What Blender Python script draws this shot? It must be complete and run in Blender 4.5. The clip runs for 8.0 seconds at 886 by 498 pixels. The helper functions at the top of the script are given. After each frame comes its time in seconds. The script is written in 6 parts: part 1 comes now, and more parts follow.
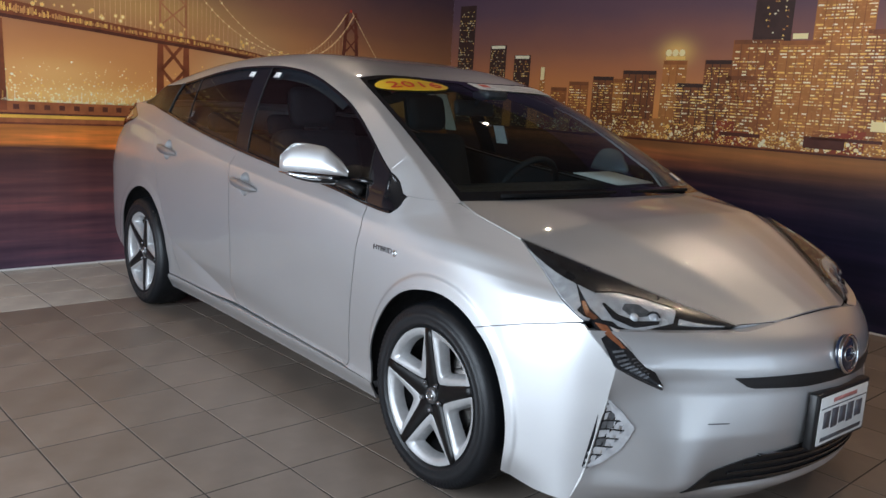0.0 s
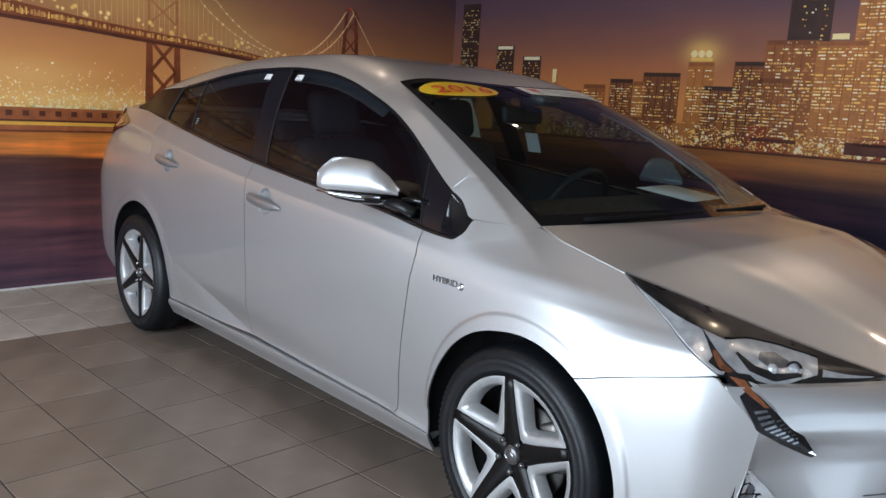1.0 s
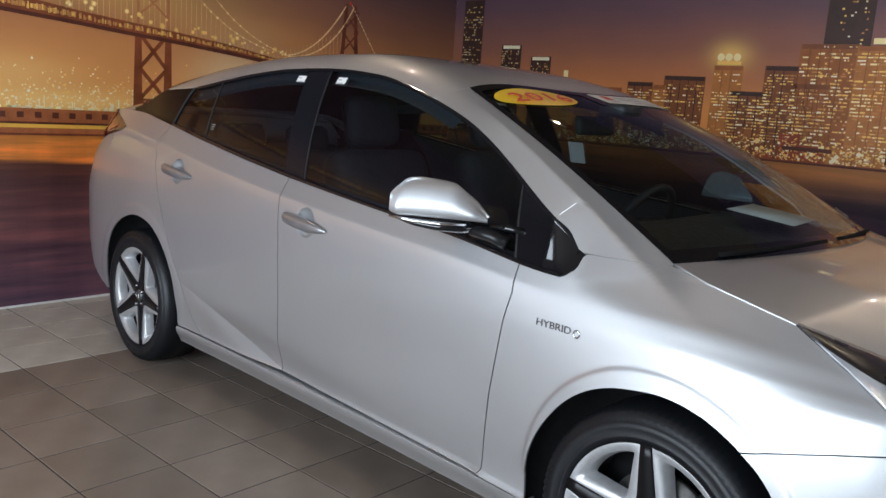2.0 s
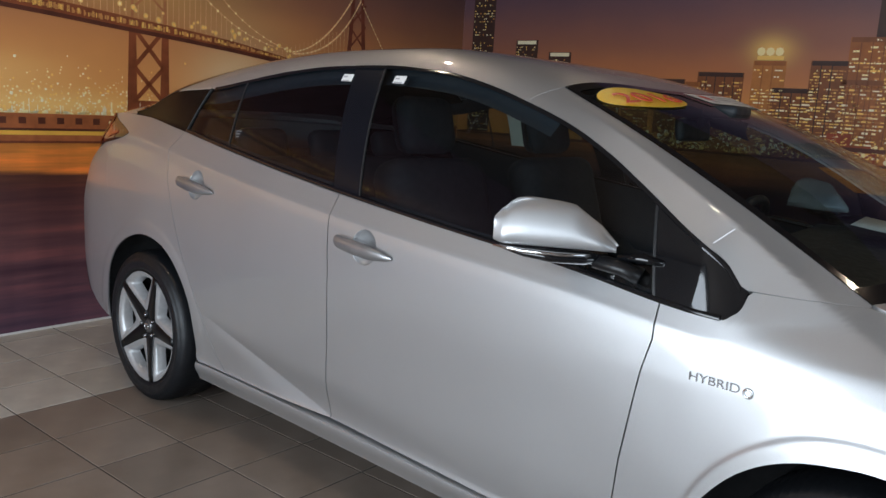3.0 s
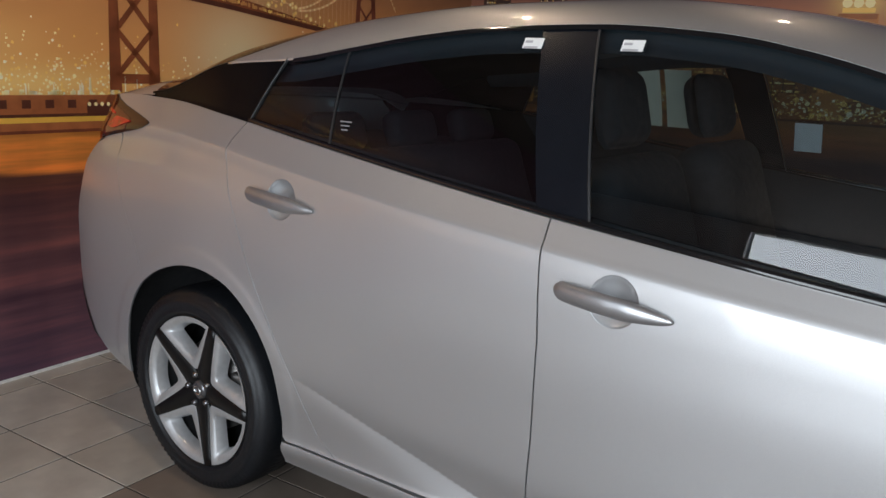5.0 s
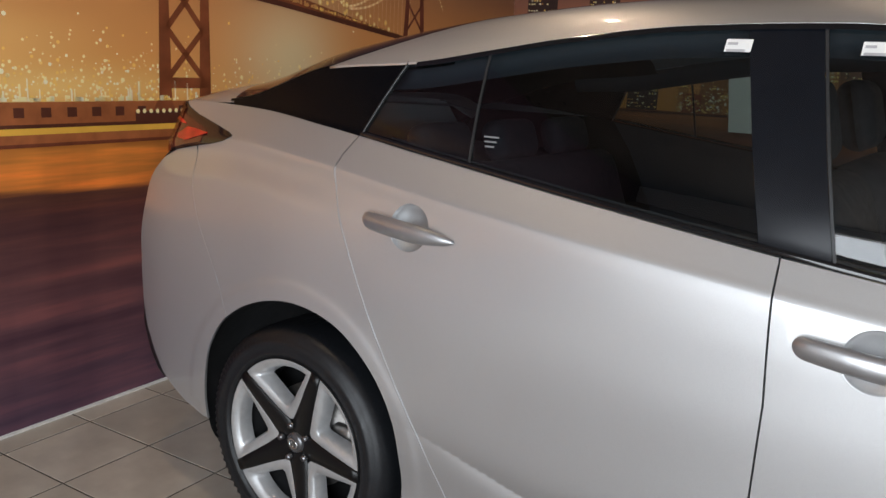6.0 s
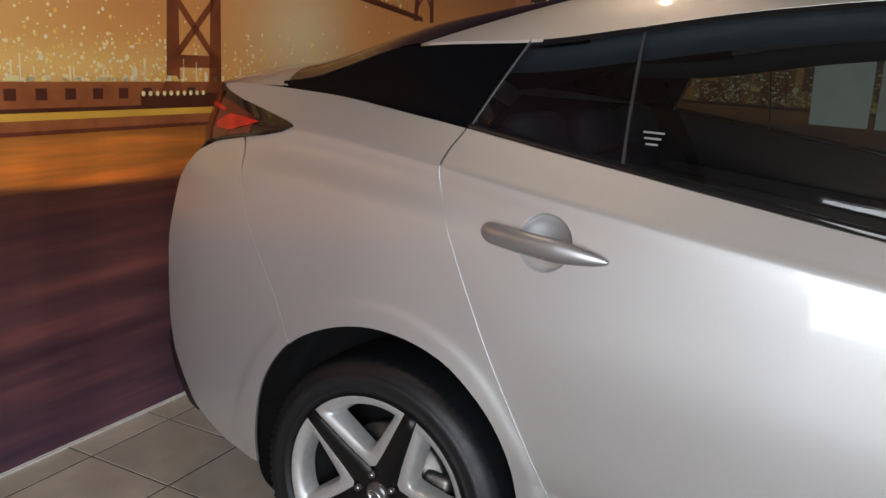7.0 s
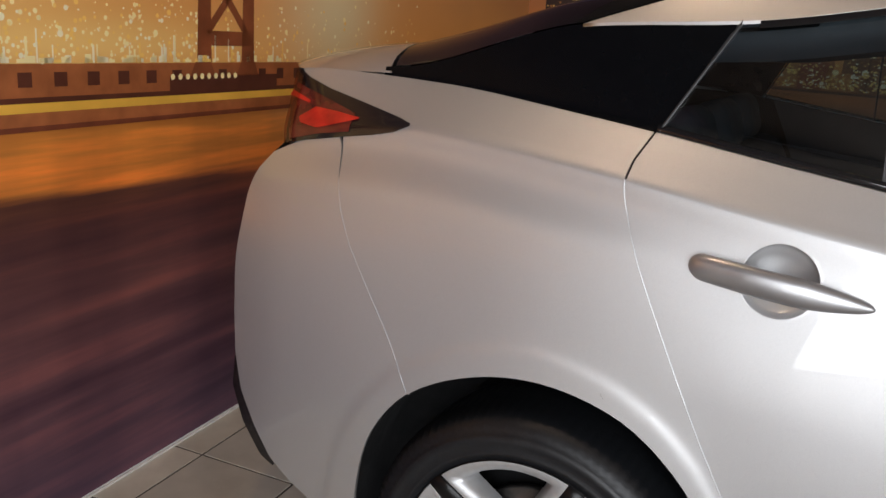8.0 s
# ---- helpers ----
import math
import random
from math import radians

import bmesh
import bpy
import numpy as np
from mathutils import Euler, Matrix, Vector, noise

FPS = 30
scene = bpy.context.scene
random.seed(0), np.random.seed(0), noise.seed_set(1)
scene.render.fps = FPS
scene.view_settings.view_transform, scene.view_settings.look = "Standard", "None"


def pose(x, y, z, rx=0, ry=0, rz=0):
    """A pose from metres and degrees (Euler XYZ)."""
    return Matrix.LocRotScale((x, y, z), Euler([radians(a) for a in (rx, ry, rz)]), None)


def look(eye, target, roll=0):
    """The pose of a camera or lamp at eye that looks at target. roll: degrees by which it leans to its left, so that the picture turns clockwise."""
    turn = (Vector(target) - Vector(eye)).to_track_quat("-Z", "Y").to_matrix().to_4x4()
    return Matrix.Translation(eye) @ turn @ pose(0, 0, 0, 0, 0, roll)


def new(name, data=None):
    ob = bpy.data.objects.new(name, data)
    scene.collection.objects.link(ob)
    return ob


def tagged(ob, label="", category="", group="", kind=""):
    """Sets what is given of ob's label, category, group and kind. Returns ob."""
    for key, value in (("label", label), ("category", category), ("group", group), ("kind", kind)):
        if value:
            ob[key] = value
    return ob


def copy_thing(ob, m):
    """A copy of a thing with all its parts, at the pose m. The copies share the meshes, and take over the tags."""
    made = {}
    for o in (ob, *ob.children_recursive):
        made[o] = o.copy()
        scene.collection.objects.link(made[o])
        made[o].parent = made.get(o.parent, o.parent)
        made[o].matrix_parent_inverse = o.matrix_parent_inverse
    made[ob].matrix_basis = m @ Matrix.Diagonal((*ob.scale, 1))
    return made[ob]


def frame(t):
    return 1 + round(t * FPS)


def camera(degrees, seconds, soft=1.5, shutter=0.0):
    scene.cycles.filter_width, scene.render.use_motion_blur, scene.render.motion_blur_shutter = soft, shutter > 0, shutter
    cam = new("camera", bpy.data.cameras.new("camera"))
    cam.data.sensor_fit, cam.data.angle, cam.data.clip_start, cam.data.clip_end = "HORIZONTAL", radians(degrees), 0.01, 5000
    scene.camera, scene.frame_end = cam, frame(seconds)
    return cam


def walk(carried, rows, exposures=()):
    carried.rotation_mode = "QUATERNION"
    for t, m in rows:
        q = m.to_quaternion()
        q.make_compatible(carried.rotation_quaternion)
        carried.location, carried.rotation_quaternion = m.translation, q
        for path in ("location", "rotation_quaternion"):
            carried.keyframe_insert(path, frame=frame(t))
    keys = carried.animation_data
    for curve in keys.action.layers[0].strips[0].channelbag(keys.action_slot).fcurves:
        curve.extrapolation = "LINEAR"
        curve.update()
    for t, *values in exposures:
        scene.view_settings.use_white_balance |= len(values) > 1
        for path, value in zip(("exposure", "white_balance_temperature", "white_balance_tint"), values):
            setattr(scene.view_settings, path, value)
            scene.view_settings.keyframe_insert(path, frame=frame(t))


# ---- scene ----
cam = camera(57.2, 8.0)
PATH = [
    (0, (3.316, -2.468, 1.266), (1.802, -1.211, 0.91), 3.43),
    (0.5, (3.057, -2.485, 1.273), (1.586, -1.177, 0.921), 3.4),
    (1, (2.794, -2.451, 1.268), (1.33, -1.133, 0.919), 3.4),
    (1.5, (2.535, -2.432, 1.278), (1.094, -1.09, 0.931), 3.5),
    (2, (2.227, -2.484, 1.285), (0.845, -1.082, 0.935), 4.0),
    (2.2, (2.129, -2.501, 1.287), (0.751, -1.095, 0.936), 3.89),
    (3.3, (1.512, -2.401, 1.265), (0.211, -0.924, 0.91), 3.43),
    (3.5, (1.407, -2.403, 1.258), (0.12, -0.915, 0.895), 3.3),
    (4, (1.123, -2.393, 1.262), (-0.114, -0.866, 0.893), 3.3),
    (4.2, (1.01, -2.369, 1.257), (-0.205, -0.823, 0.893), 3.32),
    (5.3, (0.378, -2.269, 1.286), (-0.749, -0.679, 0.836), 2.51),
    (5.5, (0.277, -2.269, 1.273), (-0.863, -0.685, 0.835), 2.55),
    (6, (0.044, -2.248, 1.276), (-1.059, -0.637, 0.842), 2.7),
    (6.5, (-0.218, -2.202, 1.264), (-1.251, -0.55, 0.812), 3.1),
    (7, (-0.463, -2.171, 1.246), (-1.432, -0.484, 0.783), 3.6),
    (7.5, (-0.736, -2.127, 1.249), (-1.655, -0.422, 0.75), 3.9),
    (8, (-0.967, -2.049, 1.237), (-1.811, -0.311, 0.722), 4.2),
]
walk(cam, [(t, look(eye, target, roll)) for t, eye, target, roll in PATH], [(0, 0.3, 5900, 10), (2.0, 0.25, 6000, 10), (3.5, 0.0, 6150, 10), (4.0, 0.0, 6200, 10), (5.5, 0.15, 6400, 12), (6.0, 0.28, 6500, 12), (6.5, 0.20, 6600, 13), (7.0, 0.14, 6650, 13), (7.5, 0.18, 6700, 14), (8.0, 0.25, 6800, 15)])

# ---------------------------------------------------------------- light
world = bpy.data.worlds.new("sky")
scene.world = world
world.use_nodes = True
wn = world.node_tree
sky = wn.nodes.new("ShaderNodeTexSky")
sky.sky_type, sky.sun_disc = "NISHITA", False
sky.sun_elevation, sky.sun_rotation = radians(40), radians(200)
wn.links.new(sky.outputs[0], wn.nodes["Background"].inputs[0])
wn.nodes["Background"].inputs[1].default_value = 0.10

SPIN = radians(3.2)          # the room is turned a little against the car
ROOM = Matrix.Rotation(SPIN, 4, "Z")
U0, U1, V0, V1, TOP = -2.61, 7.5, -5.2, 2.68, 3.30   # room: left wall, right wall, shop front, back wall, ceiling


def lamp(name, kind, energy, colour, m, **more):
    data = bpy.data.lights.new(name, kind)
    data.energy, data.color = energy, colour
    if "size" in more:
        data.shape, data.size, data.size_y = "RECTANGLE", more["size"], more["size_y"]
    if "radius" in more:
        data.shadow_soft_size = more["radius"]
    if "cone" in more:
        data.spot_size, data.spot_blend = radians(more["cone"]), 0.6
    ob = new(name, data)
    ob.matrix_world = ROOM @ m
    return ob


# daylight in the shop-front opening
lamp("daylight_opening", "AREA", 214, (0.87, 0.945, 0.99), pose(0.875, V0 - 0.05, 1.56, 90, 0, 0), size=4.21, size_y=3.08)
# daylight in the second opening, ahead of the car
lamp("daylight_side_opening", "AREA", 50, (0.86, 0.94, 1.0), pose(U1 + 0.05, -0.4, 1.37, 90, 0, 90), size=3.4, size_y=2.7)
# recessed downlights, warm
DOWNLIGHTS = [(-1.7, -1.2, 29), (-1.7, 0.6, 22), (-0.28, 1.50, 17), (1.9, 1.75, 42), (3.4, 1.75, 30), (0.6, -1.6, 7), (2.6, -0.6, 7), (4.2, 0.4, 7)]
for u, v, power in DOWNLIGHTS:
    lamp("downlight_lamp", "SPOT", power, (1.0, 0.74, 0.50), pose(u, v, TOP - 0.03), radius=0.026, cone=120)


# ---------------------------------------------------------------- materials
def material(name):
    m = bpy.data.materials.new(name)
    m.use_nodes = True
    return m, m.node_tree.nodes, m.node_tree.links, m.node_tree.nodes["Principled BSDF"]


def noise_node(nodes, links, scale, detail=3.0, stretch=None, space="Object"):
    tc = nodes.new("ShaderNodeTexCoord")
    n = nodes.new("ShaderNodeTexNoise")
    n.inputs["Scale"].default_value, n.inputs["Detail"].default_value = scale, detail
    if stretch:
        mp = nodes.new("ShaderNodeMapping")
        mp.inputs["Scale"].default_value = stretch
        links.new(tc.outputs[space], mp.inputs[0])
        links.new(mp.outputs[0], n.inputs["Vector"])
    else:
        links.new(tc.outputs[space], n.inputs["Vector"])
    return n


def ramp(nodes, links, source, stops):
    r = nodes.new("ShaderNodeValToRGB")
    el = r.color_ramp.elements
    while len(el) < len(stops):
        el.new(0.5)
    for e, (p, c) in zip(el, stops):
        e.position, e.color = p, (*c, 1)
    links.new(source, r.inputs[0])
    return r


def plain(name, colour, rough=0.5, metal=0.0, vary=0.12, scale=30, bump=0.0, coat=0.0, spec=0.5):
    """A surface of one colour with fine variation of tone, gloss and relief."""
    m, n, l, b = material(name)
    t = noise_node(n, l, scale)
    lo, hi = [tuple(min(1, c * k) for c in colour) for k in (1 - vary, 1 + vary)]
    l.new(ramp(n, l, t.outputs[0], [(0.3, lo), (0.7, hi)]).outputs[0], b.inputs["Base Color"])
    g = noise_node(n, l, scale * 0.22, 4)
    rr = ramp(n, l, g.outputs[0], [(0.3, (rough * 0.85,) * 3), (0.7, (min(1, rough * 1.15),) * 3)])
    l.new(rr.outputs[0], b.inputs["Roughness"])
    b.inputs["Metallic"].default_value = metal
    b.inputs["Coat Weight"].default_value = coat
    b.inputs["Specular IOR Level"].default_value = spec
    if bump:
        bp = n.new("ShaderNodeBump")
        bp.inputs["Strength"].default_value, bp.inputs["Distance"].default_value = bump, 0.002
        l.new(t.outputs[0], bp.inputs["Height"])
        l.new(bp.outputs[0], b.inputs["Normal"])
    return m


def silver_paint():
    """Metallic silver: flakes under a clear coat."""
    m, n, l, b = material("silver_paint")
    fl = noise_node(n, l, 1400, 1)
    wide = noise_node(n, l, 2.5, 3)
    c = ramp(n, l, fl.outputs[0], [(0.30, (0.55, 0.555, 0.565)), (0.70, (0.66, 0.665, 0.672))])
    mix = n.new("ShaderNodeMix")
    mix.data_type, mix.blend_type = "RGBA", "MULTIPLY"
    mix.inputs[0].default_value = 0.10
    l.new(c.outputs[0], mix.inputs[6])
    l.new(wide.outputs[0], mix.inputs[7])
    l.new(mix.outputs[2], b.inputs["Base Color"])
    b.inputs["Metallic"].default_value = 0.78
    b.inputs["Roughness"].default_value = 0.46
    b.inputs["Coat Weight"].default_value = 1.0
    b.inputs["Coat IOR"].default_value = 1.50
    b.inputs["Coat Roughness"].default_value = 0.015
    return m


def clear_glass(name, tint, rough=0.0):
    """A thin pane: tinted see-through, with the gloss of glass."""
    m, n, l, b = material(name)
    tr, gl, fr, pw, ml, mx = (n.new("ShaderNode" + k) for k in ("BsdfTransparent", "BsdfGlossy", "LayerWeight", "Math", "Math", "MixShader"))
    tr.inputs[0].default_value = (*tint, 1)
    gl.inputs["Roughness"].default_value = rough
    pw.operation, ml.operation = "POWER", "MULTIPLY_ADD"
    pw.inputs[1].default_value = 5.0
    ml.inputs[1].default_value, ml.inputs[2].default_value = 0.90, 0.085
    l.new(fr.outputs["Facing"], pw.inputs[0]), l.new(pw.outputs[0], ml.inputs[0])
    fr.inputs[0].default_value = 0.5
    l.new(ml.outputs[0], mx.inputs[0]), l.new(tr.outputs[0], mx.inputs[1]), l.new(gl.outputs[0], mx.inputs[2])
    l.new(mx.outputs[0], n["Material Output"].inputs[0])
    return m


def glow(name, colour, strength):
    m, n, l, b = material(name)
    b.inputs["Base Color"].default_value = (*colour, 1)
    b.inputs["Emission Color"].default_value = (*colour, 1)
    b.inputs["Emission Strength"].default_value = strength
    return m


PAINT = silver_paint()
GLASS = clear_glass("side_glass", (0.45, 0.56, 0.61))
SCREEN = clear_glass("windscreen_glass", (0.44, 0.53, 0.53))
LAMPEND = clear_glass("lamp_end_glass", (0.75, 0.50, 0.42))
COVER = clear_glass("lamp_cover", (0.92, 0.94, 0.95))
SATINBLACK = plain("satin_black", (0.006, 0.0075, 0.011), 0.22, vary=0.1, spec=0.38)
PANELBLACK = plain("panel_black", (0.0025, 0.003, 0.004), 0.22, vary=0.1, spec=0.12)
GLOSS = plain("gloss_black", (0.006, 0.0065, 0.008), 0.07, vary=0.1, spec=0.55, coat=0.5)
TRIM = plain("black_plastic", (0.010, 0.010, 0.011), 0.38, bump=0.15, scale=300)
DARK = plain("underbody_black", (0.007, 0.007, 0.0075), 0.85, spec=0.15)
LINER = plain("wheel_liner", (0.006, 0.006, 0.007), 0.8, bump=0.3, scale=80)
RUBBER = plain("tyre_rubber", (0.0085, 0.0095, 0.0115), 0.44, bump=0.2, scale=160, vary=0.25, spec=0.40)
SPOKE = plain("wheel_black", (0.005, 0.005, 0.0055), 0.32, spec=0.3)
NUT = plain("wheel_nut_steel", (0.22, 0.22, 0.23), 0.28, metal=0.9, vary=0.2)
RIM = plain("wheel_silver", (0.52, 0.525, 0.53), 0.46, metal=0.60, vary=0.06, scale=60)
BRAKE = plain("brake_iron", (0.20, 0.19, 0.18), 0.45, metal=0.9, vary=0.3)
BADGE = plain("badge_metal", (0.40, 0.40, 0.41), 0.22, metal=1.0, vary=0.1)
CHROME = plain("chrome", (0.80, 0.81, 0.82), 0.10, metal=1.0, vary=0.04)
SATIN = plain("satin_handle", (0.40, 0.40, 0.41), 0.36, metal=0.75, vary=0.05, coat=0.3)
LENS = plain("lamp_reflector", (0.62, 0.635, 0.66), 0.24, metal=0.35, vary=0.18, scale=40, bump=0.08)
LAMPDARK = plain("lamp_housing", (0.016, 0.016, 0.018), 0.30, vary=0.4, scale=50, spec=0.25)
LAMPGREY = plain("lamp_bezel", (0.20, 0.21, 0.225), 0.22, metal=0.5, vary=0.3, scale=60)
AMBER = plain("amber_reflector", (0.25, 0.095, 0.045), 0.22, vary=0.25, scale=90, coat=0.6)
RED = plain("tail_red", (0.50, 0.018, 0.012), 0.12, vary=0.3, scale=25, coat=0.7)
DEEPRED = plain("tail_deep_red", (0.10, 0.012, 0.010), 0.10, vary=0.3, scale=25, coat=0.7)
SEAT = plain("seat_cloth", (0.011, 0.0135, 0.017), 0.85, bump=0.4, scale=260)
WINRUBBER = plain("window_rubber", (0.024, 0.025, 0.027), 0.40, vary=0.15, scale=120)
CABIN = plain("cabin_plastic", (0.015, 0.0195, 0.025), 0.6, bump=0.2, scale=200)
LINING = plain("head_lining", (0.12, 0.12, 0.12), 0.9, bump=0.2, scale=200)
PAPER = plain("paper", (0.78, 0.79, 0.78), 0.6, vary=0.05)
YELLOW = plain("sticker_yellow", (0.86, 0.56, 0.02), 0.4, vary=0.05)
REDINK = plain("sticker_red", (0.62, 0.05, 0.02), 0.4, vary=0.08)
INK = plain("dark_ink", (0.06, 0.06, 0.07), 0.5)
MARKINK = plain("mark_ink", (0.20, 0.21, 0.22), 0.5)
PLATEINK = plain("plate_ink", (0.10, 0.10, 0.12), 0.5)
GREYINK = plain("grey_ink", (0.42, 0.42, 0.44), 0.5)
WHITEWALL = plain("wall_paint", (0.76, 0.76, 0.75), 0.75, vary=0.05, scale=9, bump=0.1)
CEILPAINT = plain("ceiling_paint", (0.125, 0.094, 0.072), 0.8, vary=0.05, scale=9)
GROUT = plain("grout", (0.065, 0.058, 0.05), 0.9, vary=0.25, scale=60, bump=0.4)
LAMPGLOW = glow("downlight_glow", (1.0, 0.82, 0.6), 4)


# ---------------------------------------------------------------- mesh helpers
def link_mesh(name, verts, faces, mat, parent=None, smooth=True, label="", slots=None):
    """One mesh object from lists; slots gives a material index for each face where mat is a list."""
    me = bpy.data.meshes.new(name)
    me.from_pydata([tuple(v) for v in verts], [], faces)
    for m in mat if isinstance(mat, list) else [mat]:
        me.materials.append(m)
    if slots is not None:
        me.polygons.foreach_set("material_index", slots)
    me.polygons.foreach_set("use_smooth", [smooth] * len(faces))
    me.update()
    ob = new(name, me)
    if parent:
        ob.parent = parent
    if label:
        tagged(ob, label)
    return ob


def part(name, bm, mat, parent, label="", smooth=True):
    """A bmesh as one mesh object under a thing or a part."""
    me = bpy.data.meshes.new(name)
    bm.to_mesh(me)
    bm.free()
    me.materials.append(mat)
    me.polygons.foreach_set("use_smooth", [smooth] * len(me.polygons))
    ob = new(name, me)
    ob.parent = parent
    if label:
        tagged(ob, label)
    return ob


def box_bm(x0, x1, y0, y1, z0, z1, bevel=0.0, seg=2):
    bm = bmesh.new()
    bmesh.ops.create_cube(bm, size=1, matrix=Matrix.Translation(((x0 + x1) / 2, (y0 + y1) / 2, (z0 + z1) / 2)) @ Matrix.Diagonal((x1 - x0, y1 - y0, z1 - z0, 1)))
    if bevel:
        bmesh.ops.bevel(bm, geom=list(bm.edges), offset=bevel, segments=seg, profile=0.5, affect="EDGES")
    return bm


def structure(name, bm, mat, label="", category=""):
    me = bpy.data.meshes.new(name)
    bm.to_mesh(me)
    bm.free()
    me.materials.append(mat)
    ob = new(name, me)
    ob.matrix_world = ROOM
    return tagged(ob, label, category, kind="structure")


def merge(*bms):
    out = bmesh.new()
    for b in bms:
        me = bpy.data.meshes.new("tmp")
        b.to_mesh(me)
        b.free()
        out.from_mesh(me)
        bpy.data.meshes.remove(me)
    return out


# ---------------------------------------------------------------- the room
T = 0.18
structure("wall_left", box_bm(U0 - T, U0, V0 - T, V1 + T, -0.2, TOP + 0.1), WHITEWALL, "plain painted wall behind the bridge mural", "wall")
structure("wall_back", box_bm(U0, U1, V1, V1 + T, -0.2, TOP + 0.1), WHITEWALL, "plain painted wall behind the skyline mural", "wall")
structure("wall_right", merge(box_bm(U1, U1 + T, V0 - T, -2.1, -0.2, TOP + 0.1), box_bm(U1, U1 + T, 1.3, V1 + T, -0.2, TOP + 0.1), box_bm(U1, U1 + T, -2.1, 1.3, 2.75, TOP + 0.1)), WHITEWALL, "plain white painted wall with a wide opening", "wall")
O0, O1, OH = -1.25, 3.00, 3.12
structure("wall_front", merge(box_bm(U0, O0, V0 - T, V0, -0.2, TOP + 0.1), box_bm(O1, U1, V0 - T, V0, -0.2, TOP + 0.1), box_bm(O0, O1, V0 - T, V0, OH, TOP + 0.1)),
          WHITEWALL, "white painted wall with a wide shop-front opening", "wall")
structure("ceiling", box_bm(U0, U1, V0, V1, TOP, TOP + 0.1), CEILPAINT, "flat dark brown painted ceiling with recessed downlights", "ceiling")
structure("ground", box_bm(-60, 90, -90, 60, -0.45, -0.11), plain("forecourt", (0.30, 0.30, 0.29), 0.9, bump=0.3, scale=40), "pale concrete forecourt outside the openings", "ground")
structure("baseboard", merge(box_bm(U0 + 0.0005, U0 + 0.008, V0, V1 - 0.0005, 0.0005, 0.007), box_bm(U0 + 0.0085, U1, V1 - 0.008, V1 - 0.0005, 0.0005, 0.007)),
          plain("white_sealant", (0.74, 0.72, 0.70), 0.5), "thin white bead along the foot of the walls", "baseboard")


def downlight(u, v):
    bm = bmesh.new()
    prof = [(0.075, 0.0), (0.075, -0.006), (0.058, -0.010), (0.05, -0.002), (0.045, 0.012)]
    n = 28
    rows = [[bm.verts.new((u + r * math.cos(2 * math.pi * k / n), v + r * math.sin(2 * math.pi * k / n), TOP + z)) for k in range(n)] for r, z in prof]
    for a, b in zip(rows, rows[1:]):
        for k in range(n):
            bm.faces.new((a[k], a[(k + 1) % n], b[(k + 1) % n], b[k]))
    thing = tagged(new("ceiling_light"), "round recessed warm downlight in the ceiling", "downlight", "ceiling downlights")
    thing.matrix_world = ROOM
    part("trim_ring", bm, WHITEWALL, thing)
    bm = bmesh.new()
    bmesh.ops.create_circle(bm, cap_ends=True, segments=n, radius=0.046, matrix=Matrix.Translation((u, v, TOP - 0.001)) @ Matrix.Rotation(math.pi, 4, "X"))
    part("diffuser", bm, LAMPGLOW, thing)


for u, v, power in DOWNLIGHTS:
    downlight(u, v)


# ---------------------------------------------------------------- the printed murals
def print_ink(name, colour, vary=0.15, scale=14, rough=0.45):
    return plain(name, colour, rough, vary=vary, scale=scale, spec=0.3)


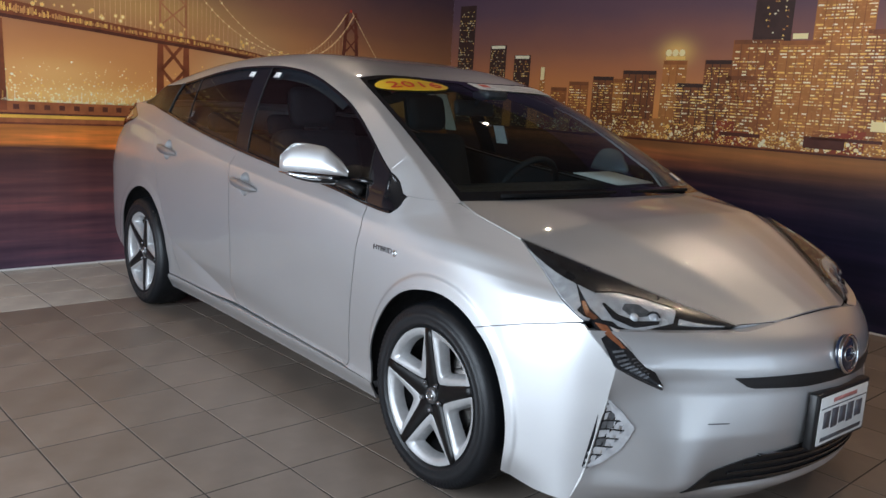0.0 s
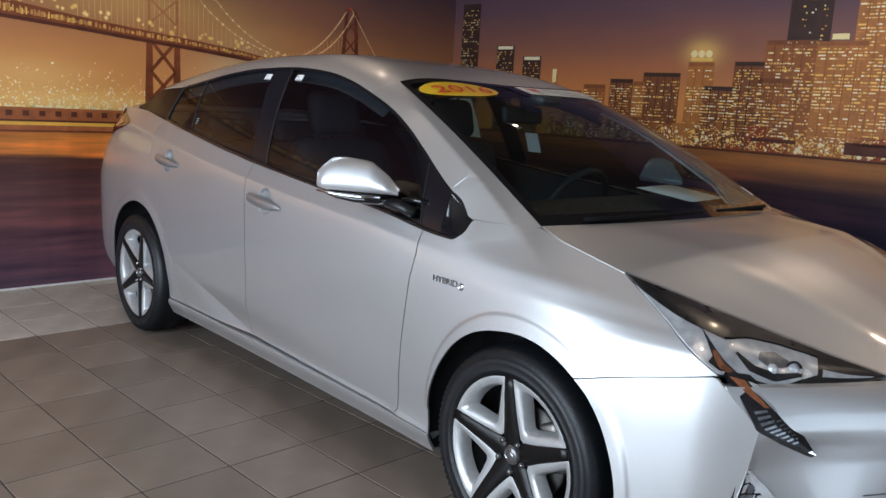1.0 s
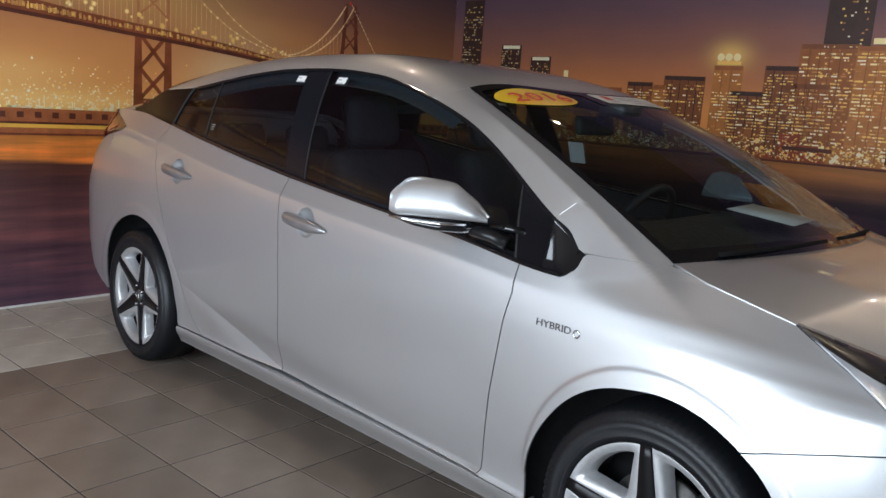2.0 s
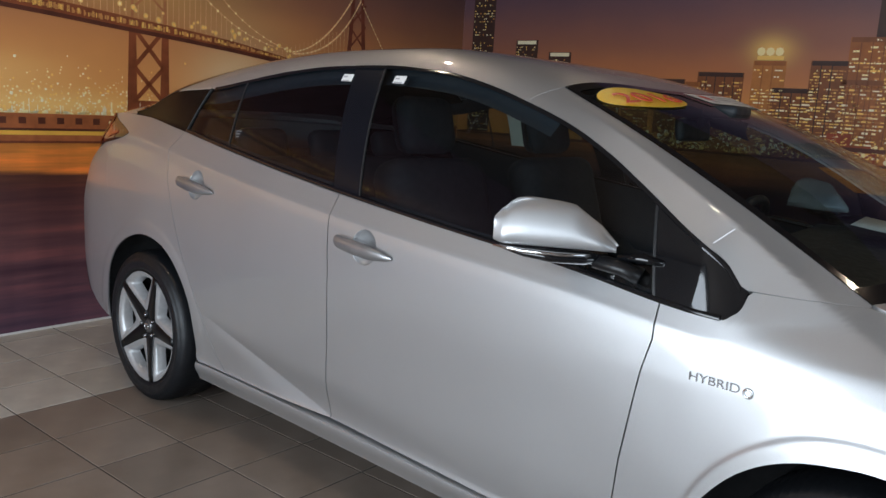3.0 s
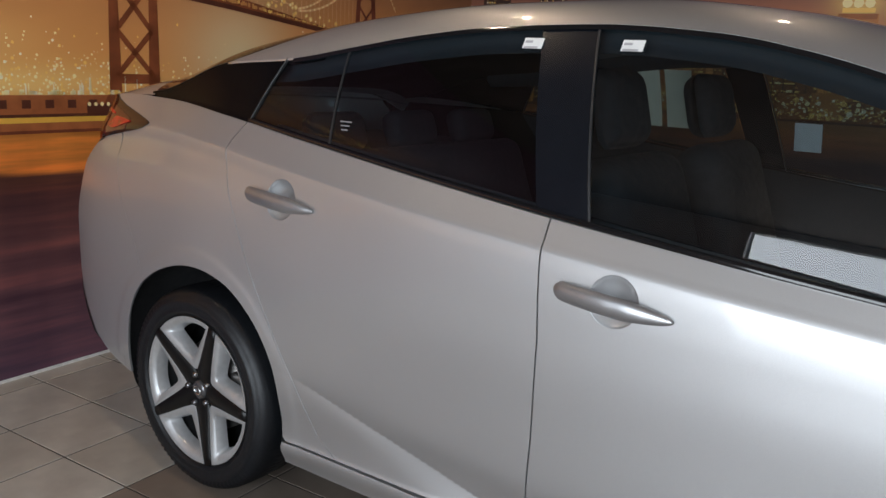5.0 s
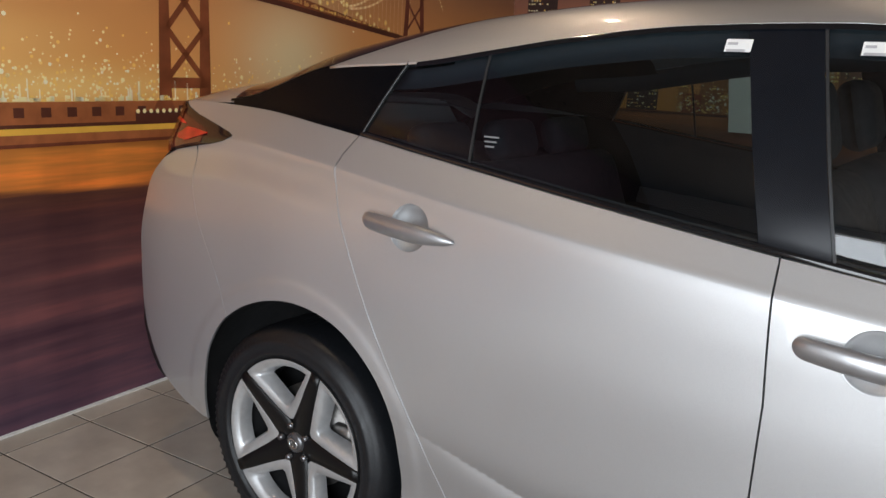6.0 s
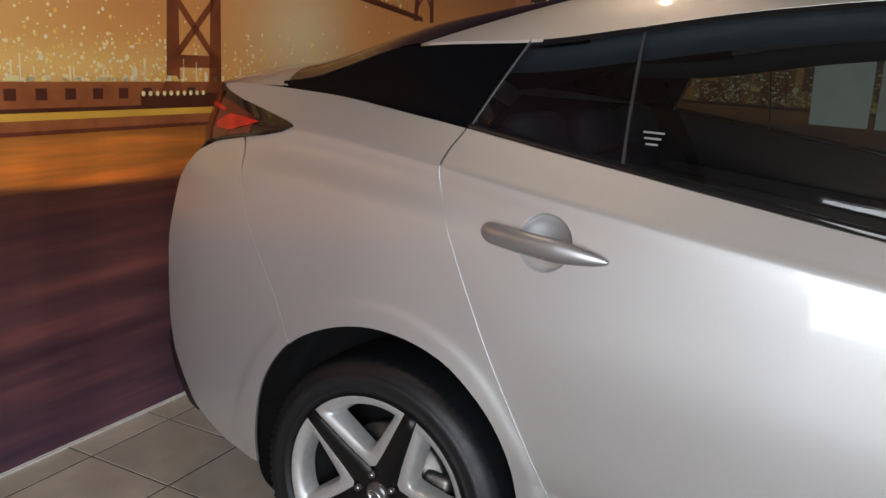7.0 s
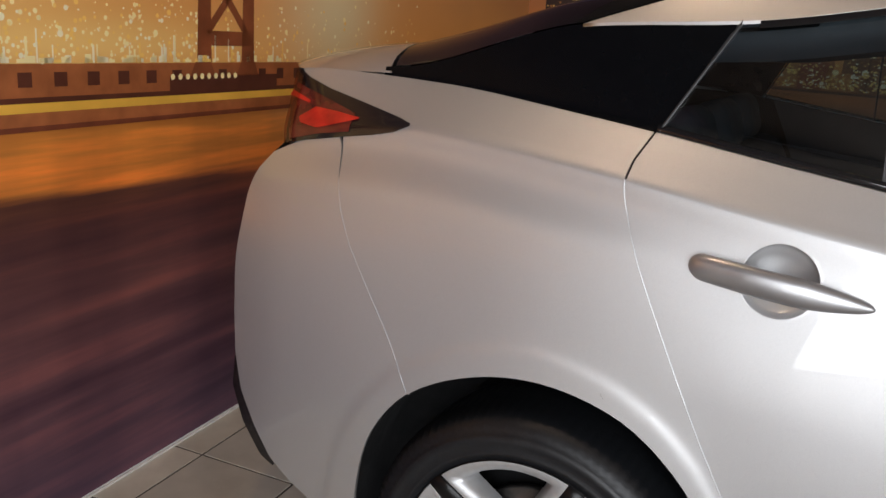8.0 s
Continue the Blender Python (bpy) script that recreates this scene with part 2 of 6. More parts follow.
def mural_ground(name, axis, sky_stops, water_stops, horizon, spots):
    """The printed sky and water: tones by height, with soft streaks and soft haloes of the picture's lights."""
    m, n, l, b = material(name)
    tc = n.new("ShaderNodeTexCoord")
    sep = n.new("ShaderNodeSeparateXYZ")
    l.new(tc.outputs["Object"], sep.inputs[0])
    streak = noise_node(n, l, 1.0, 5, (0.9, 0.9, 13.0))
    cloud = noise_node(n, l, 1.3, 4, (1, 1, 2.0))

    def math_node(op, a, c):
        k = n.new("ShaderNodeMath")
        k.operation = op
        for i, v in enumerate((a, c)):
            if isinstance(v, (int, float)):
                k.inputs[i].default_value = v
            else:
                l.new(v, k.inputs[i])
        return k.outputs[0]

    def blend(f, a, c, mode="MIX"):
        k = n.new("ShaderNodeMix")
        k.data_type, k.blend_type = "RGBA", mode
        for i, v in ((0, f), (6, a), (7, c)):
            if isinstance(v, tuple):
                k.inputs[i].default_value = (*v, 1)
            elif isinstance(v, (int, float)):
                k.inputs[i].default_value = v
            else:
                l.new(v, k.inputs[i])
        return k.outputs[2]

    z = sep.outputs["Z"]
    a = sep.outputs[axis]
    zs = math_node("MULTIPLY", math_node("ADD", z, math_node("MULTIPLY", math_node("SUBTRACT", cloud.outputs[0], 0.5), 0.22)), 1 / 3)
    sky_c = ramp(n, l, zs, [(p / 3, c) for p, c in sky_stops]).outputs[0]
    zw = math_node("MULTIPLY", math_node("ADD", z, math_node("MULTIPLY", math_node("SUBTRACT", streak.outputs[0], 0.5), 0.16)), 1 / 3)
    wat = ramp(n, l, zw, [(p / 3, c) for p, c in water_stops]).outputs[0]
    wat = blend(0.75, wat, ramp(n, l, streak.outputs[0], [(0.30, (0.36, 0.32, 0.46)), (0.5, (0.95, 0.88, 0.90)), (0.70, (2.3, 1.65, 1.4))]).outputs[0], "MULTIPLY")
    columns = noise_node(n, l, 3.2, 4, (1, 1, 0.05))
    wat = blend(0.5, wat, ramp(n, l, columns.outputs[0], [(0.35, (0.6, 0.55, 0.6)), (0.65, (1.3, 1.2, 1.05))]).outputs[0], "MULTIPLY")
    out = blend(math_node("GREATER_THAN", z, horizon), wat, sky_c)
    for (ca, cz, ra, rz, colour, power) in spots:
        da = math_node("DIVIDE", math_node("SUBTRACT", a, ca), ra)
        dz = math_node("DIVIDE", math_node("SUBTRACT", z, cz), rz)
        d2 = math_node("ADD", math_node("MULTIPLY", da, da), math_node("MULTIPLY", dz, dz))
        f = math_node("MULTIPLY", math_node("POWER", 2.718, math_node("MULTIPLY", d2, -1.0)), power)
        out = blend(f, out, colour)
    l.new(out, b.inputs["Base Color"])
    b.inputs["Roughness"].default_value = 0.42
    b.inputs["Specular IOR Level"].default_value = 0.3
    return m


LEFT_BG = mural_ground("bridge_mural_print", "Y",
    [(1.00, (0.66, 0.26, 0.065)), (1.16, (0.82, 0.37, 0.095)), (1.32, (0.72, 0.33, 0.105)), (1.55, (0.52, 0.225, 0.085)), (1.80, (0.30, 0.130, 0.075)), (2.15, (0.115, 0.060, 0.072))],
    [(0.02, (0.085, 0.054, 0.090)), (0.30, (0.135, 0.067, 0.084)), (0.52, (0.145, 0.066, 0.069)), (0.74, (0.086, 0.037, 0.036)), (0.80, (0.12, 0.049, 0.032)), (0.835, (0.54, 0.20, 0.042)), (0.96, (0.66, 0.25, 0.048))], 1.0,
    [(0.55, 1.25, 0.30, 0.26, (0.82, 0.72, 0.44), 0.85), (2.05, 0.35, 0.75, 0.50, (0.018, 0.014, 0.042), 0.75), (1.75, 0.40, 0.10, 0.60, (0.22, 0.10, 0.055), 0.5), (-0.60, 1.155, 0.60, 0.07, (0.98, 0.72, 0.26), 0.65), (-0.15, 1.80, 0.75, 0.14, (0.70, 0.44, 0.13), 0.55), (0.55, 1.66, 0.45, 0.10, (0.62, 0.36, 0.14), 0.4), (-0.85, 1.30, 0.35, 0.10, (0.95, 0.62, 0.22), 0.45)])
BACK_BG = mural_ground("skyline_mural_print", "X",
    [(1.08, (0.80, 0.33, 0.070)), (1.30, (0.70, 0.265, 0.075)), (1.52, (0.52, 0.20, 0.082)), (1.75, (0.31, 0.130, 0.088)), (2.05, (0.145, 0.078, 0.098)), (2.4, (0.075, 0.048, 0.085))],
    [(0.05, (0.012, 0.012, 0.040)), (0.55, (0.016, 0.015, 0.050)), (0.72, (0.024, 0.019, 0.046)), (0.86, (0.050, 0.030, 0.044)), (0.97, (0.14, 0.062, 0.040)), (1.05, (0.30, 0.125, 0.045))], 1.075,
    [(-0.19, 1.72, 0.13, 0.09, (0.95, 0.62, 0.18), 0.85), (0.9, 1.32, 1.8, 0.17, (0.88, 0.42, 0.10), 0.6), (0.9, 1.03, 1.8, 0.10, (0.50, 0.22, 0.06), 0.45), (-1.4, 1.40, 0.5, 0.16, (0.62, 0.25, 0.09), 0.5)])

FACADES = [print_ink("print_dark", (0.055, 0.027, 0.022)), print_ink("print_brown", (0.22, 0.078, 0.030)), print_ink("print_rust", (0.33, 0.115, 0.036)), print_ink("print_orange", (0.47, 0.185, 0.050)), print_ink("print_red_roof", (0.30, 0.060, 0.026))]
LIGHTS = [print_ink("print_pale_light", (1.0, 0.84, 0.44), 0.03), print_ink("print_amber_light", (0.98, 0.62, 0.16), 0.05), print_ink("print_dim_light", (0.55, 0.24, 0.07), 0.2), print_ink("print_cool_light", (0.98, 0.88, 0.62), 0.05)]
RUST = print_ink("print_bridge_rust", (0.24, 0.068, 0.026), 0.25, 9)
RUSTDARK = print_ink("print_bridge_dark", (0.10, 0.030, 0.018), 0.25, 9)
GOLD = print_ink("print_gold", (0.80, 0.46, 0.07), 0.15, 6)


class Print:
    """Flat printed shapes on one wall: a runs along the wall, z up, d is the layer."""

    def __init__(self, left):
        self.left, self.v, self.f, self.s = left, [], [], []

    def at(self, a, z, d):
        off = 0.003 + 0.0006 * d
        return (U0 + off, a, z) if self.left else (a, V1 - off, z)

    def poly(self, pts, slot=0, d=1):
        i = len(self.v)
        self.v += [self.at(a, z, d) for a, z in pts]
        n = list(range(i, i + len(pts)))
        self.f.append(n)
        self.s.append(slot)

    def rect(self, a0, a1, z0, z1, slot=0, d=1):
        self.poly([(a0, z0), (a1, z0), (a1, z1), (a0, z1)], slot, d)

    def bar(self, p, q, w, slot=0, d=1):
        t = Vector((q[0] - p[0], q[1] - p[1]))
        nrm = Vector((-t.y, t.x)).normalized() * w / 2
        self.poly([(p[0] + nrm.x, p[1] + nrm.y), (p[0] - nrm.x, p[1] - nrm.y), (q[0] - nrm.x, q[1] - nrm.y), (q[0] + nrm.x, q[1] + nrm.y)], slot, d)

    def dot(self, a, z, r, slot=0, d=3):
        self.poly([(a + r * math.cos(k * math.pi / 4), z + r * math.sin(k * math.pi / 4)) for k in range(8)], slot, d)

    def build(self, name, mats, parent, label=""):
        return link_mesh(name, self.v, self.f, mats, parent, False, label, self.s)


def mural(name, left, bg, a0, a1, label):
    p = Print(left)
    p.rect(a0, a1, 0.012, TOP - 0.002, 0, 0)
    ob = p.build(name, [bg], None)
    ob.matrix_world = ROOM
    return tagged(ob, label, "mural")


bridge_mural = mural("wall_mural", True, LEFT_BG, V0 + 0.002, V1 - 0.0032, "printed wall mural of a lit suspension bridge at dusk")
city_mural = mural("wall_mural", False, BACK_BG, U0 + 0.0034, U1 - 0.004, "printed wall mural of a lit city skyline over water")

rnd = random.Random(7)

# bridge: deck, legs, upper tower, far tower, cables
deck_top = lambda a: float(np.interp(a, [-3.0, -1.17, -0.54, -0.27, 0.15, 0.52, 1.1, 1.5], [1.98, 1.745, 1.665, 1.640, 1.603, 1.565, 1.475, 1.42]))
deck_low = lambda a: float(np.interp(a, [-3.0, -1.17, -0.54, -0.27, 0.15, 0.52, 0.95, 1.5], [1.82, 1.628, 1.585, 1.562, 1.532, 1.500, 1.455, 1.40]))
p = Print(True)
grid = [-3.0 + 0.1 * k for k in range(46)]
for a, c in zip(grid, grid[1:]):
    p.poly([(a, deck_low(a)), (c, deck_low(c)), (c, deck_top(c)), (a, deck_top(a))], 0, 2)
    p.poly([(a, deck_low(a)), (c, deck_low(c)), (c, deck_low(c) + 0.022), (a, deck_low(a) + 0.022)], 1, 4)
p.build("bridge_deck_print", [RUST, RUSTDARK], bridge_mural)
p = Print(True)
a = -3.0
while a < 1.3:
    lo, hi = deck_low(a) + 0.024, deck_top(a)
    h = hi - lo
    for k in range(3):
        aa = a + rnd.uniform(-0.012, 0.012)
        p.rect(aa, aa + rnd.uniform(0.006, 0.016), lo + h * rnd.uniform(0.15, 0.3), lo + h * rnd.uniform(0.45, 0.8), rnd.choice((1, 2, 2)), 5)
    a += 0.024
tagged(p.build("bridge_lamp_print", [LIGHTS[0], LIGHTS[1], print_ink("print_warm_glow", (0.62, 0.30, 0.10), 0.2)], bridge_mural), kind="stuff")
p = Print(True)
TL, TR, TB = -0.165, 0.035, 1.155
for a0, a1 in ((TL, TL + 0.042), (TR - 0.006, TR + 0.036)):
    p.poly([(a0 - 0.012, TB - 0.06), (a1 + 0.006, TB - 0.06), (a1, deck_low(a1) + 0.004), (a0, deck_low(a0) + 0.004)], 0, 3)
zc = [TB + 0.035, TB + 0.22, TB + 0.42]
for z0, z1 in zip(zc, zc[1:]):
    p.bar((TL + 0.03, z0), (TR + 0.005, z1), 0.024, 0, 3)
    p.bar((TL + 0.03, z1), (TR + 0.005, z0), 0.024, 0, 3)
p.rect(TL, TR + 0.03, TB, TB + 0.04, 0, 3)
for a0 in (TL - 0.03, TR - 0.03):
    p.poly([(a0 - 0.012, TB - 0.085), (a0 + 0.095, TB - 0.085), (a0 + 0.075, TB - 0.045), (a0 + 0.01, TB - 0.045)], 0, 4)
p.rect(TL - 0.12, TR + 0.16, 1.028, TB - 0.082, 1, 4)
for k in range(10):
    p.dot(TL - 0.11 + 0.029 * k, 1.072, 0.0085, 2, 6)
p.rect(TR + 0.004, TR + 0.022, deck_top(0.03), 2.5, 3, 3)
p.rect(TL + 0.012, TL + 0.028, deck_top(-0.15), 2.5, 3, 3)
for z0 in (1.68, 1.84, 2.0):
    p.bar((TL + 0.02, z0), (TR + 0.01, z0 + 0.16), 0.012, 3, 3)
    p.bar((TL + 0.02, z0 + 0.16), (TR + 0.01, z0), 0.012, 3, 3)
p.build("bridge_tower_print", [RUST, RUSTDARK, LIGHTS[0], print_ink("print_hazy_rust", (0.42, 0.17, 0.07), 0.2)], bridge_mural)
# nearer leg at the picture's edge
p = Print(True)
p.poly([(-1.25, 1.05), (-1.155, 1.05), (-1.168, 1.62), (-1.24, 1.62)], 0, 3)
p.build("bridge_leg_print", [RUST], bridge_mural)
p = Print(True)
for a0, a1 in ((1.41, 1.45), (1.575, 1.615)):
    p.poly([(a0, 1.40), (a1, 1.40), ((a1 + 1.52) / 2, 1.955), ((a0 + 1.5) / 2, 1.955)], 0, 3)
for k in range(3):
    z0 = 1.46 + 0.15 * k
    p.bar((1.44, z0), (1.59, z0 + 0.15), 0.014, 0, 3)
    p.bar((1.44, z0 + 0.15), (1.59, z0), 0.014, 0, 3)
p.dot(1.505, 1.965, 0.013, 1, 4)
p.build("far_tower_print", [print_ink("print_far_tower", (0.17, 0.045, 0.026), 0.2), REDINK], bridge_mural)
p = Print(True)


def cable(points, r, step, w, far=3):
    """A hanging cable with its string of lamps."""
    pts = []
    for k in range(41):
        t = k / 40
        a0, b0, c0 = ((1 - t) ** 2, 2 * t * (1 - t), t * t)
        pts.append((a0 * points[0][0] + b0 * points[1][0] + c0 * points[2][0], a0 * points[0][1] + b0 * points[1][1] + c0 * points[2][1]))
    for q, s in zip(pts, pts[1:]):
        p.bar(q, s, w, 1, far)
    total = 0.0
    for q, s in zip(pts, pts[1:]):
        total += math.dist(q, s)
        if total > step:
            total = 0.0
            p.dot(q[0], q[1], r * rnd.uniform(0.7, 1.2), 0, far + 1)


cable([(0.02, 2.35), (0.35, 1.66), (0.95, 1.545)], 0.0075, 0.034, 0.004)
cable([(-0.12, 2.30), (0.25, 1.66), (0.80, 1.565)], 0.0075, 0.034, 0.004)
cable([(0.95, 1.545), (1.22, 1.58), (1.47, 1.95)], 0.006, 0.02, 0.011)
cable([(0.95, 1.535), (1.32, 1.54), (1.54, 1.94)], 0.006, 0.02, 0.011)
cable([(1.52, 1.955), (1.62, 1.82), (1.80, 1.59)], 0.0055, 0.026, 0.005)
cable([(-0.15, 2.3), (-0.75, 1.95), (-1.6, 1.86)], 0.007, 0.04, 0.004)
for k in range(60):
    a = -0.6 + 0.035 * k
    p.bar((a, deck_top(a)), (a, deck_top(a) + max(0.0, 0.5 * abs(a - 0.75) - 0.02)), 0.0022, 1, 2)
for k in range(70):
    a = rnd.uniform(-1.6, 1.3)
    z, r = deck_top(a) + rnd.uniform(0.005, 0.06), rnd.uniform(0.004, 0.009)
    p.dot(a, z, 1.9 * r, 3, 5)
    p.dot(a, z, r, rnd.choice((0, 2)), 6)
tagged(p.build("cable_lights_print", [LIGHTS[0], print_ink("print_cable", (0.82, 0.52, 0.26), 0.15), LIGHTS[1], print_ink("print_lamp_halo", (0.80, 0.56, 0.20), 0.15)], bridge_mural), kind="stuff")
p = Print(True)
p.rect(V0 + 0.01, V1 - 0.01, 1.036, 1.108, 0, 1)
p.rect(V0 + 0.01, V1 - 0.01, 1.008, 1.036, 1, 1)
for k in range(60):
    a = -3.0 + 0.094 * k
    p.rect(a, a + 0.036, 1.058, 1.090, 1, 2)
for a0, a1, z0, z1, s in ((-3.0, 2.6, 1.003, 1.024, 2), (-3.0, 2.6, 0.962, 0.974, 3), (-3.0, 2.6, 0.974, 1.003, 0)):
    p.rect(a0, a1, z0, z1, s, 3)
p.build("shore_print", [print_ink("print_shore", (0.36, 0.115, 0.040), 0.2), RUSTDARK, GOLD, print_ink("print_shore_shade", (0.17, 0.045, 0.022), 0.2)], bridge_mural)
p = Print(True)
for k in range(1000):
    a = rnd.gauss(-0.65, 0.5) if k % 2 else rnd.uniform(-3.4, 1.2)
    z = 1.112 + abs(rnd.gauss(0, 0.10))
    r = rnd.uniform(0.0015, 0.0065) * (1.5 if k % 9 == 0 else 1.0)
    p.dot(a, z, r, rnd.choice((0, 0, 1, 3)), 2)
for k in range(150):
    a = rnd.gauss(-0.8, 0.55)
    w = rnd.uniform(0.004, 0.026)
    p.rect(a, a + w, 1.110, 1.110 + (rnd.uniform(0.03, 0.075) if w < 0.008 else rnd.uniform(0.006, 0.02)), rnd.choice((0, 0, 1, 3)), 3)
tagged(p.build("town_lights_print", LIGHTS, bridge_mural), kind="stuff")


# skyline: (from, to, top, tone, how many windows are lit)
TOWERS = [(-2.508, -2.30, 2.14, 0, 0.35), (-2.086, -1.89, 1.785, 0, 0.45), (-1.79, -1.60, 1.70, 0, 0.4), (-1.48, -1.42, 1.56, 3, 0.8), (-1.35, -1.18, 1.44, 2, 0.5), (-1.16, -0.96, 1.49, 2, 0.7), (-0.92, -0.72, 1.535, 1, 0.55),
          (-0.72, -0.62, 1.52, 3, 0.8), (-0.64, -0.34, 1.585, 1, 0.4), (-0.29, -0.09, 1.66, 3, 0.75), (-0.16, 0.10, 1.50, 1, 0.55), (0.05, 0.26, 1.665, 1, 0.6), (0.25, 0.60, 1.80, 2, 0.5), (0.38, 0.645, 2.42, 0, 0.16),
          (0.215, 0.46, 1.56, 2, 0.5), (0.58, 0.88, 1.79, 3, 0.85), (0.79, 1.16, 2.50, 3, 0.85), (1.12, 1.45, 1.85, 2, 0.8), (1.4, 1.8, 2.1, 2, 0.6), (1.75, 2.3, 1.8, 3, 0.7), (2.3, 2.7, 2.2, 1, 0.5), (2.7, 3.6, 1.7, 2, 0.6)]
for n_, (a0, a1, zt, tone, lit) in enumerate(TOWERS):
    p = Print(False)
    d = 1 + (n_ * 5) % 4 + (0 if tone == 0 else 2)
    p.rect(a0, a1, 1.08, zt, 0, d)
    if zt < 2.3:
        p.rect(a0 + 0.006, a1 - 0.006, zt - 0.028, zt, 1, d + 1)
    cw, ch = rnd.choice(((0.014, 0.018), (0.018, 0.020), (0.013, 0.022)))
    z = 1.10
    while z < min(zt, 2.4) - 0.045:
        a = a0 + 0.007
        row = rnd.choice((0.3, 0.7, 1.0, 1.1, 1.3))
        while a < a1 - cw:
            if rnd.random() < lit * row * (0.9 + 0.5 * math.sin(23 * a + 2.1 * n_) * math.sin(17 * z + n_)):
                run = rnd.choice((0.6, 0.7, 1.0, 1.7, 2.6) if tone else (0.5, 0.6, 0.8))
                w = min(cw * run, a1 - 0.005 - a)
                p.rect(a, a + w, z, z + ch * rnd.uniform(0.32, 0.55), rnd.choice((2, 2, 3, 3, 3, 4, 4, 5)), d + 2)
                a += cw * max(0, math.ceil(run) - 1)
            a += cw
        z += ch
    for k in range(1, int((a1 - a0) / 0.06)):                 # darker piers between the bays
        if tone:
            p.rect(a0 + 0.06 * k - 0.003, a0 + 0.06 * k + 0.003, 1.09, zt - 0.02, 1, d + 3)
    p.build("tower_print", [FACADES[tone], FACADES[0 if tone < 2 else tone - 1], *LIGHTS], city_mural)
# low blocks along the shore, in front of the towers
p = Print(False)
a = -1.45
while a < 3.7:
    w, zt, tone = rnd.uniform(0.06, 0.17), 1.10 + rnd.uniform(0.04, 0.17), rnd.choice((1, 2, 2, 3, 3, 4))
    p.rect(a, a + w, 1.08, zt, tone, 8)
    for k in range(int(w * 260)):
        b0, z0 = a + rnd.uniform(0.004, w - 0.014), rnd.uniform(1.09, zt - 0.012)
        p.rect(b0, b0 + rnd.uniform(0.005, 0.013), z0, z0 + rnd.uniform(0.004, 0.009), rnd.choice((5, 6, 6, 7)), 9)
    a += w * rnd.uniform(0.8, 1.25)
tagged(p.build("low_block_print", FACADES + LIGHTS[:3], city_mural), kind="stuff")
p = Print(False)
for k in range(1500):
    a = rnd.uniform(-1.5, 3.8)
    z = 1.085 + abs(rnd.gauss(0, 0.07))
    w = rnd.uniform(0.004, 0.016)
    p.rect(a, a + w, z, z + rnd.uniform(0.004, 0.011), rnd.choice((0, 1, 1, 1, 2, 3)), 10)
for k in range(130):
    a = rnd.uniform(-1.2, 3.0)
    p.dot(a, 1.10 + rnd.uniform(0, 0.10), rnd.uniform(0.007, 0.017), rnd.choice((0, 1, 3)), 11)
tagged(p.build("street_lights_print", LIGHTS, city_mural), kind="stuff")
p = Print(False)
for a0, a1, z0, z1, s in ((U0 + 0.01, U1 - 0.01, 1.070, 1.082, 0), (U0 + 0.01, U1 - 0.01, 1.082, 1.088, 1), (0.22, 0.52, 1.15, 1.175, 0), (0.82, 1.08, 1.11, 1.185, 0), (0.87, 1.30, 1.165, 1.185, 0)):
    p.rect(a0, a1, z0, z1, s, 12)
p.build("quay_print", [RUSTDARK, RUST], city_mural)
p = Print(False)
for k in range(3):
    p.dot(-0.25 + 0.055 * k, 1.715, 0.026, 0, 12)
p.rect(-0.27, -0.11, 1.665, 1.69, 1, 12)
p.rect(0.66, 0.76, 1.80, 1.835, 0, 12)
for a0, a1, zt in ((-2.07, -1.905, 1.785), (-1.775, -1.615, 1.70)):
    p.rect(a0, a1, zt - 0.030, zt - 0.004, 3, 9)
p.rect(-1.47, -1.43, 1.50, 1.60, 0, 12)
p.rect(1.22, 1.40, 1.24, 1.30, 0, 12)
tagged(p.build("beacon_print", LIGHTS, city_mural), kind="stuff")


# ---------------------------------------------------------------- the car: surfaces
def pchip(xs, ys, x):
    """Smooth, overshoot-free curve through (xs, ys); xs and ys may be arrays of columns, one for each x."""
    xs, ys, x = np.asarray(xs, float), np.asarray(ys, float), np.asarray(x, float)
    if xs.ndim == 1:
        xs = np.repeat(xs[:, None], x.size, 1)
    if ys.ndim == 1:
        ys = np.repeat(ys[:, None], x.size, 1)
    h = np.diff(xs, axis=0)
    d = np.diff(ys, axis=0) / h
    m = np.zeros_like(ys)
    m[0], m[-1] = d[0], d[-1]
    same = d[:-1] * d[1:] > 0
    w1, w2 = 2 * h[1:] + h[:-1], h[1:] + 2 * h[:-1]
    with np.errstate(divide="ignore", invalid="ignore"):
        hm = (w1 + w2) / (w1 / d[:-1] + w2 / d[1:])
    m[1:-1] = np.where(same, hm, 0)
    i = np.clip((x[None, :] >= xs).sum(0) - 1, 0, len(xs) - 2)
    k = np.arange(x.size)
    x0, hh = xs[i, k], h[i, k]
    t = np.clip((x - x0) / hh, -0.5, 1.5)
    y0, y1, m0, m1 = ys[i, k], ys[i + 1, k], m[i, k] * hh, m[i + 1, k] * hh
    return (2 * t**3 - 3 * t**2 + 1) * y0 + (t**3 - 2 * t**2 + t) * m0 + (-2 * t**3 + 3 * t**2) * y1 + (t**3 - t**2) * m1


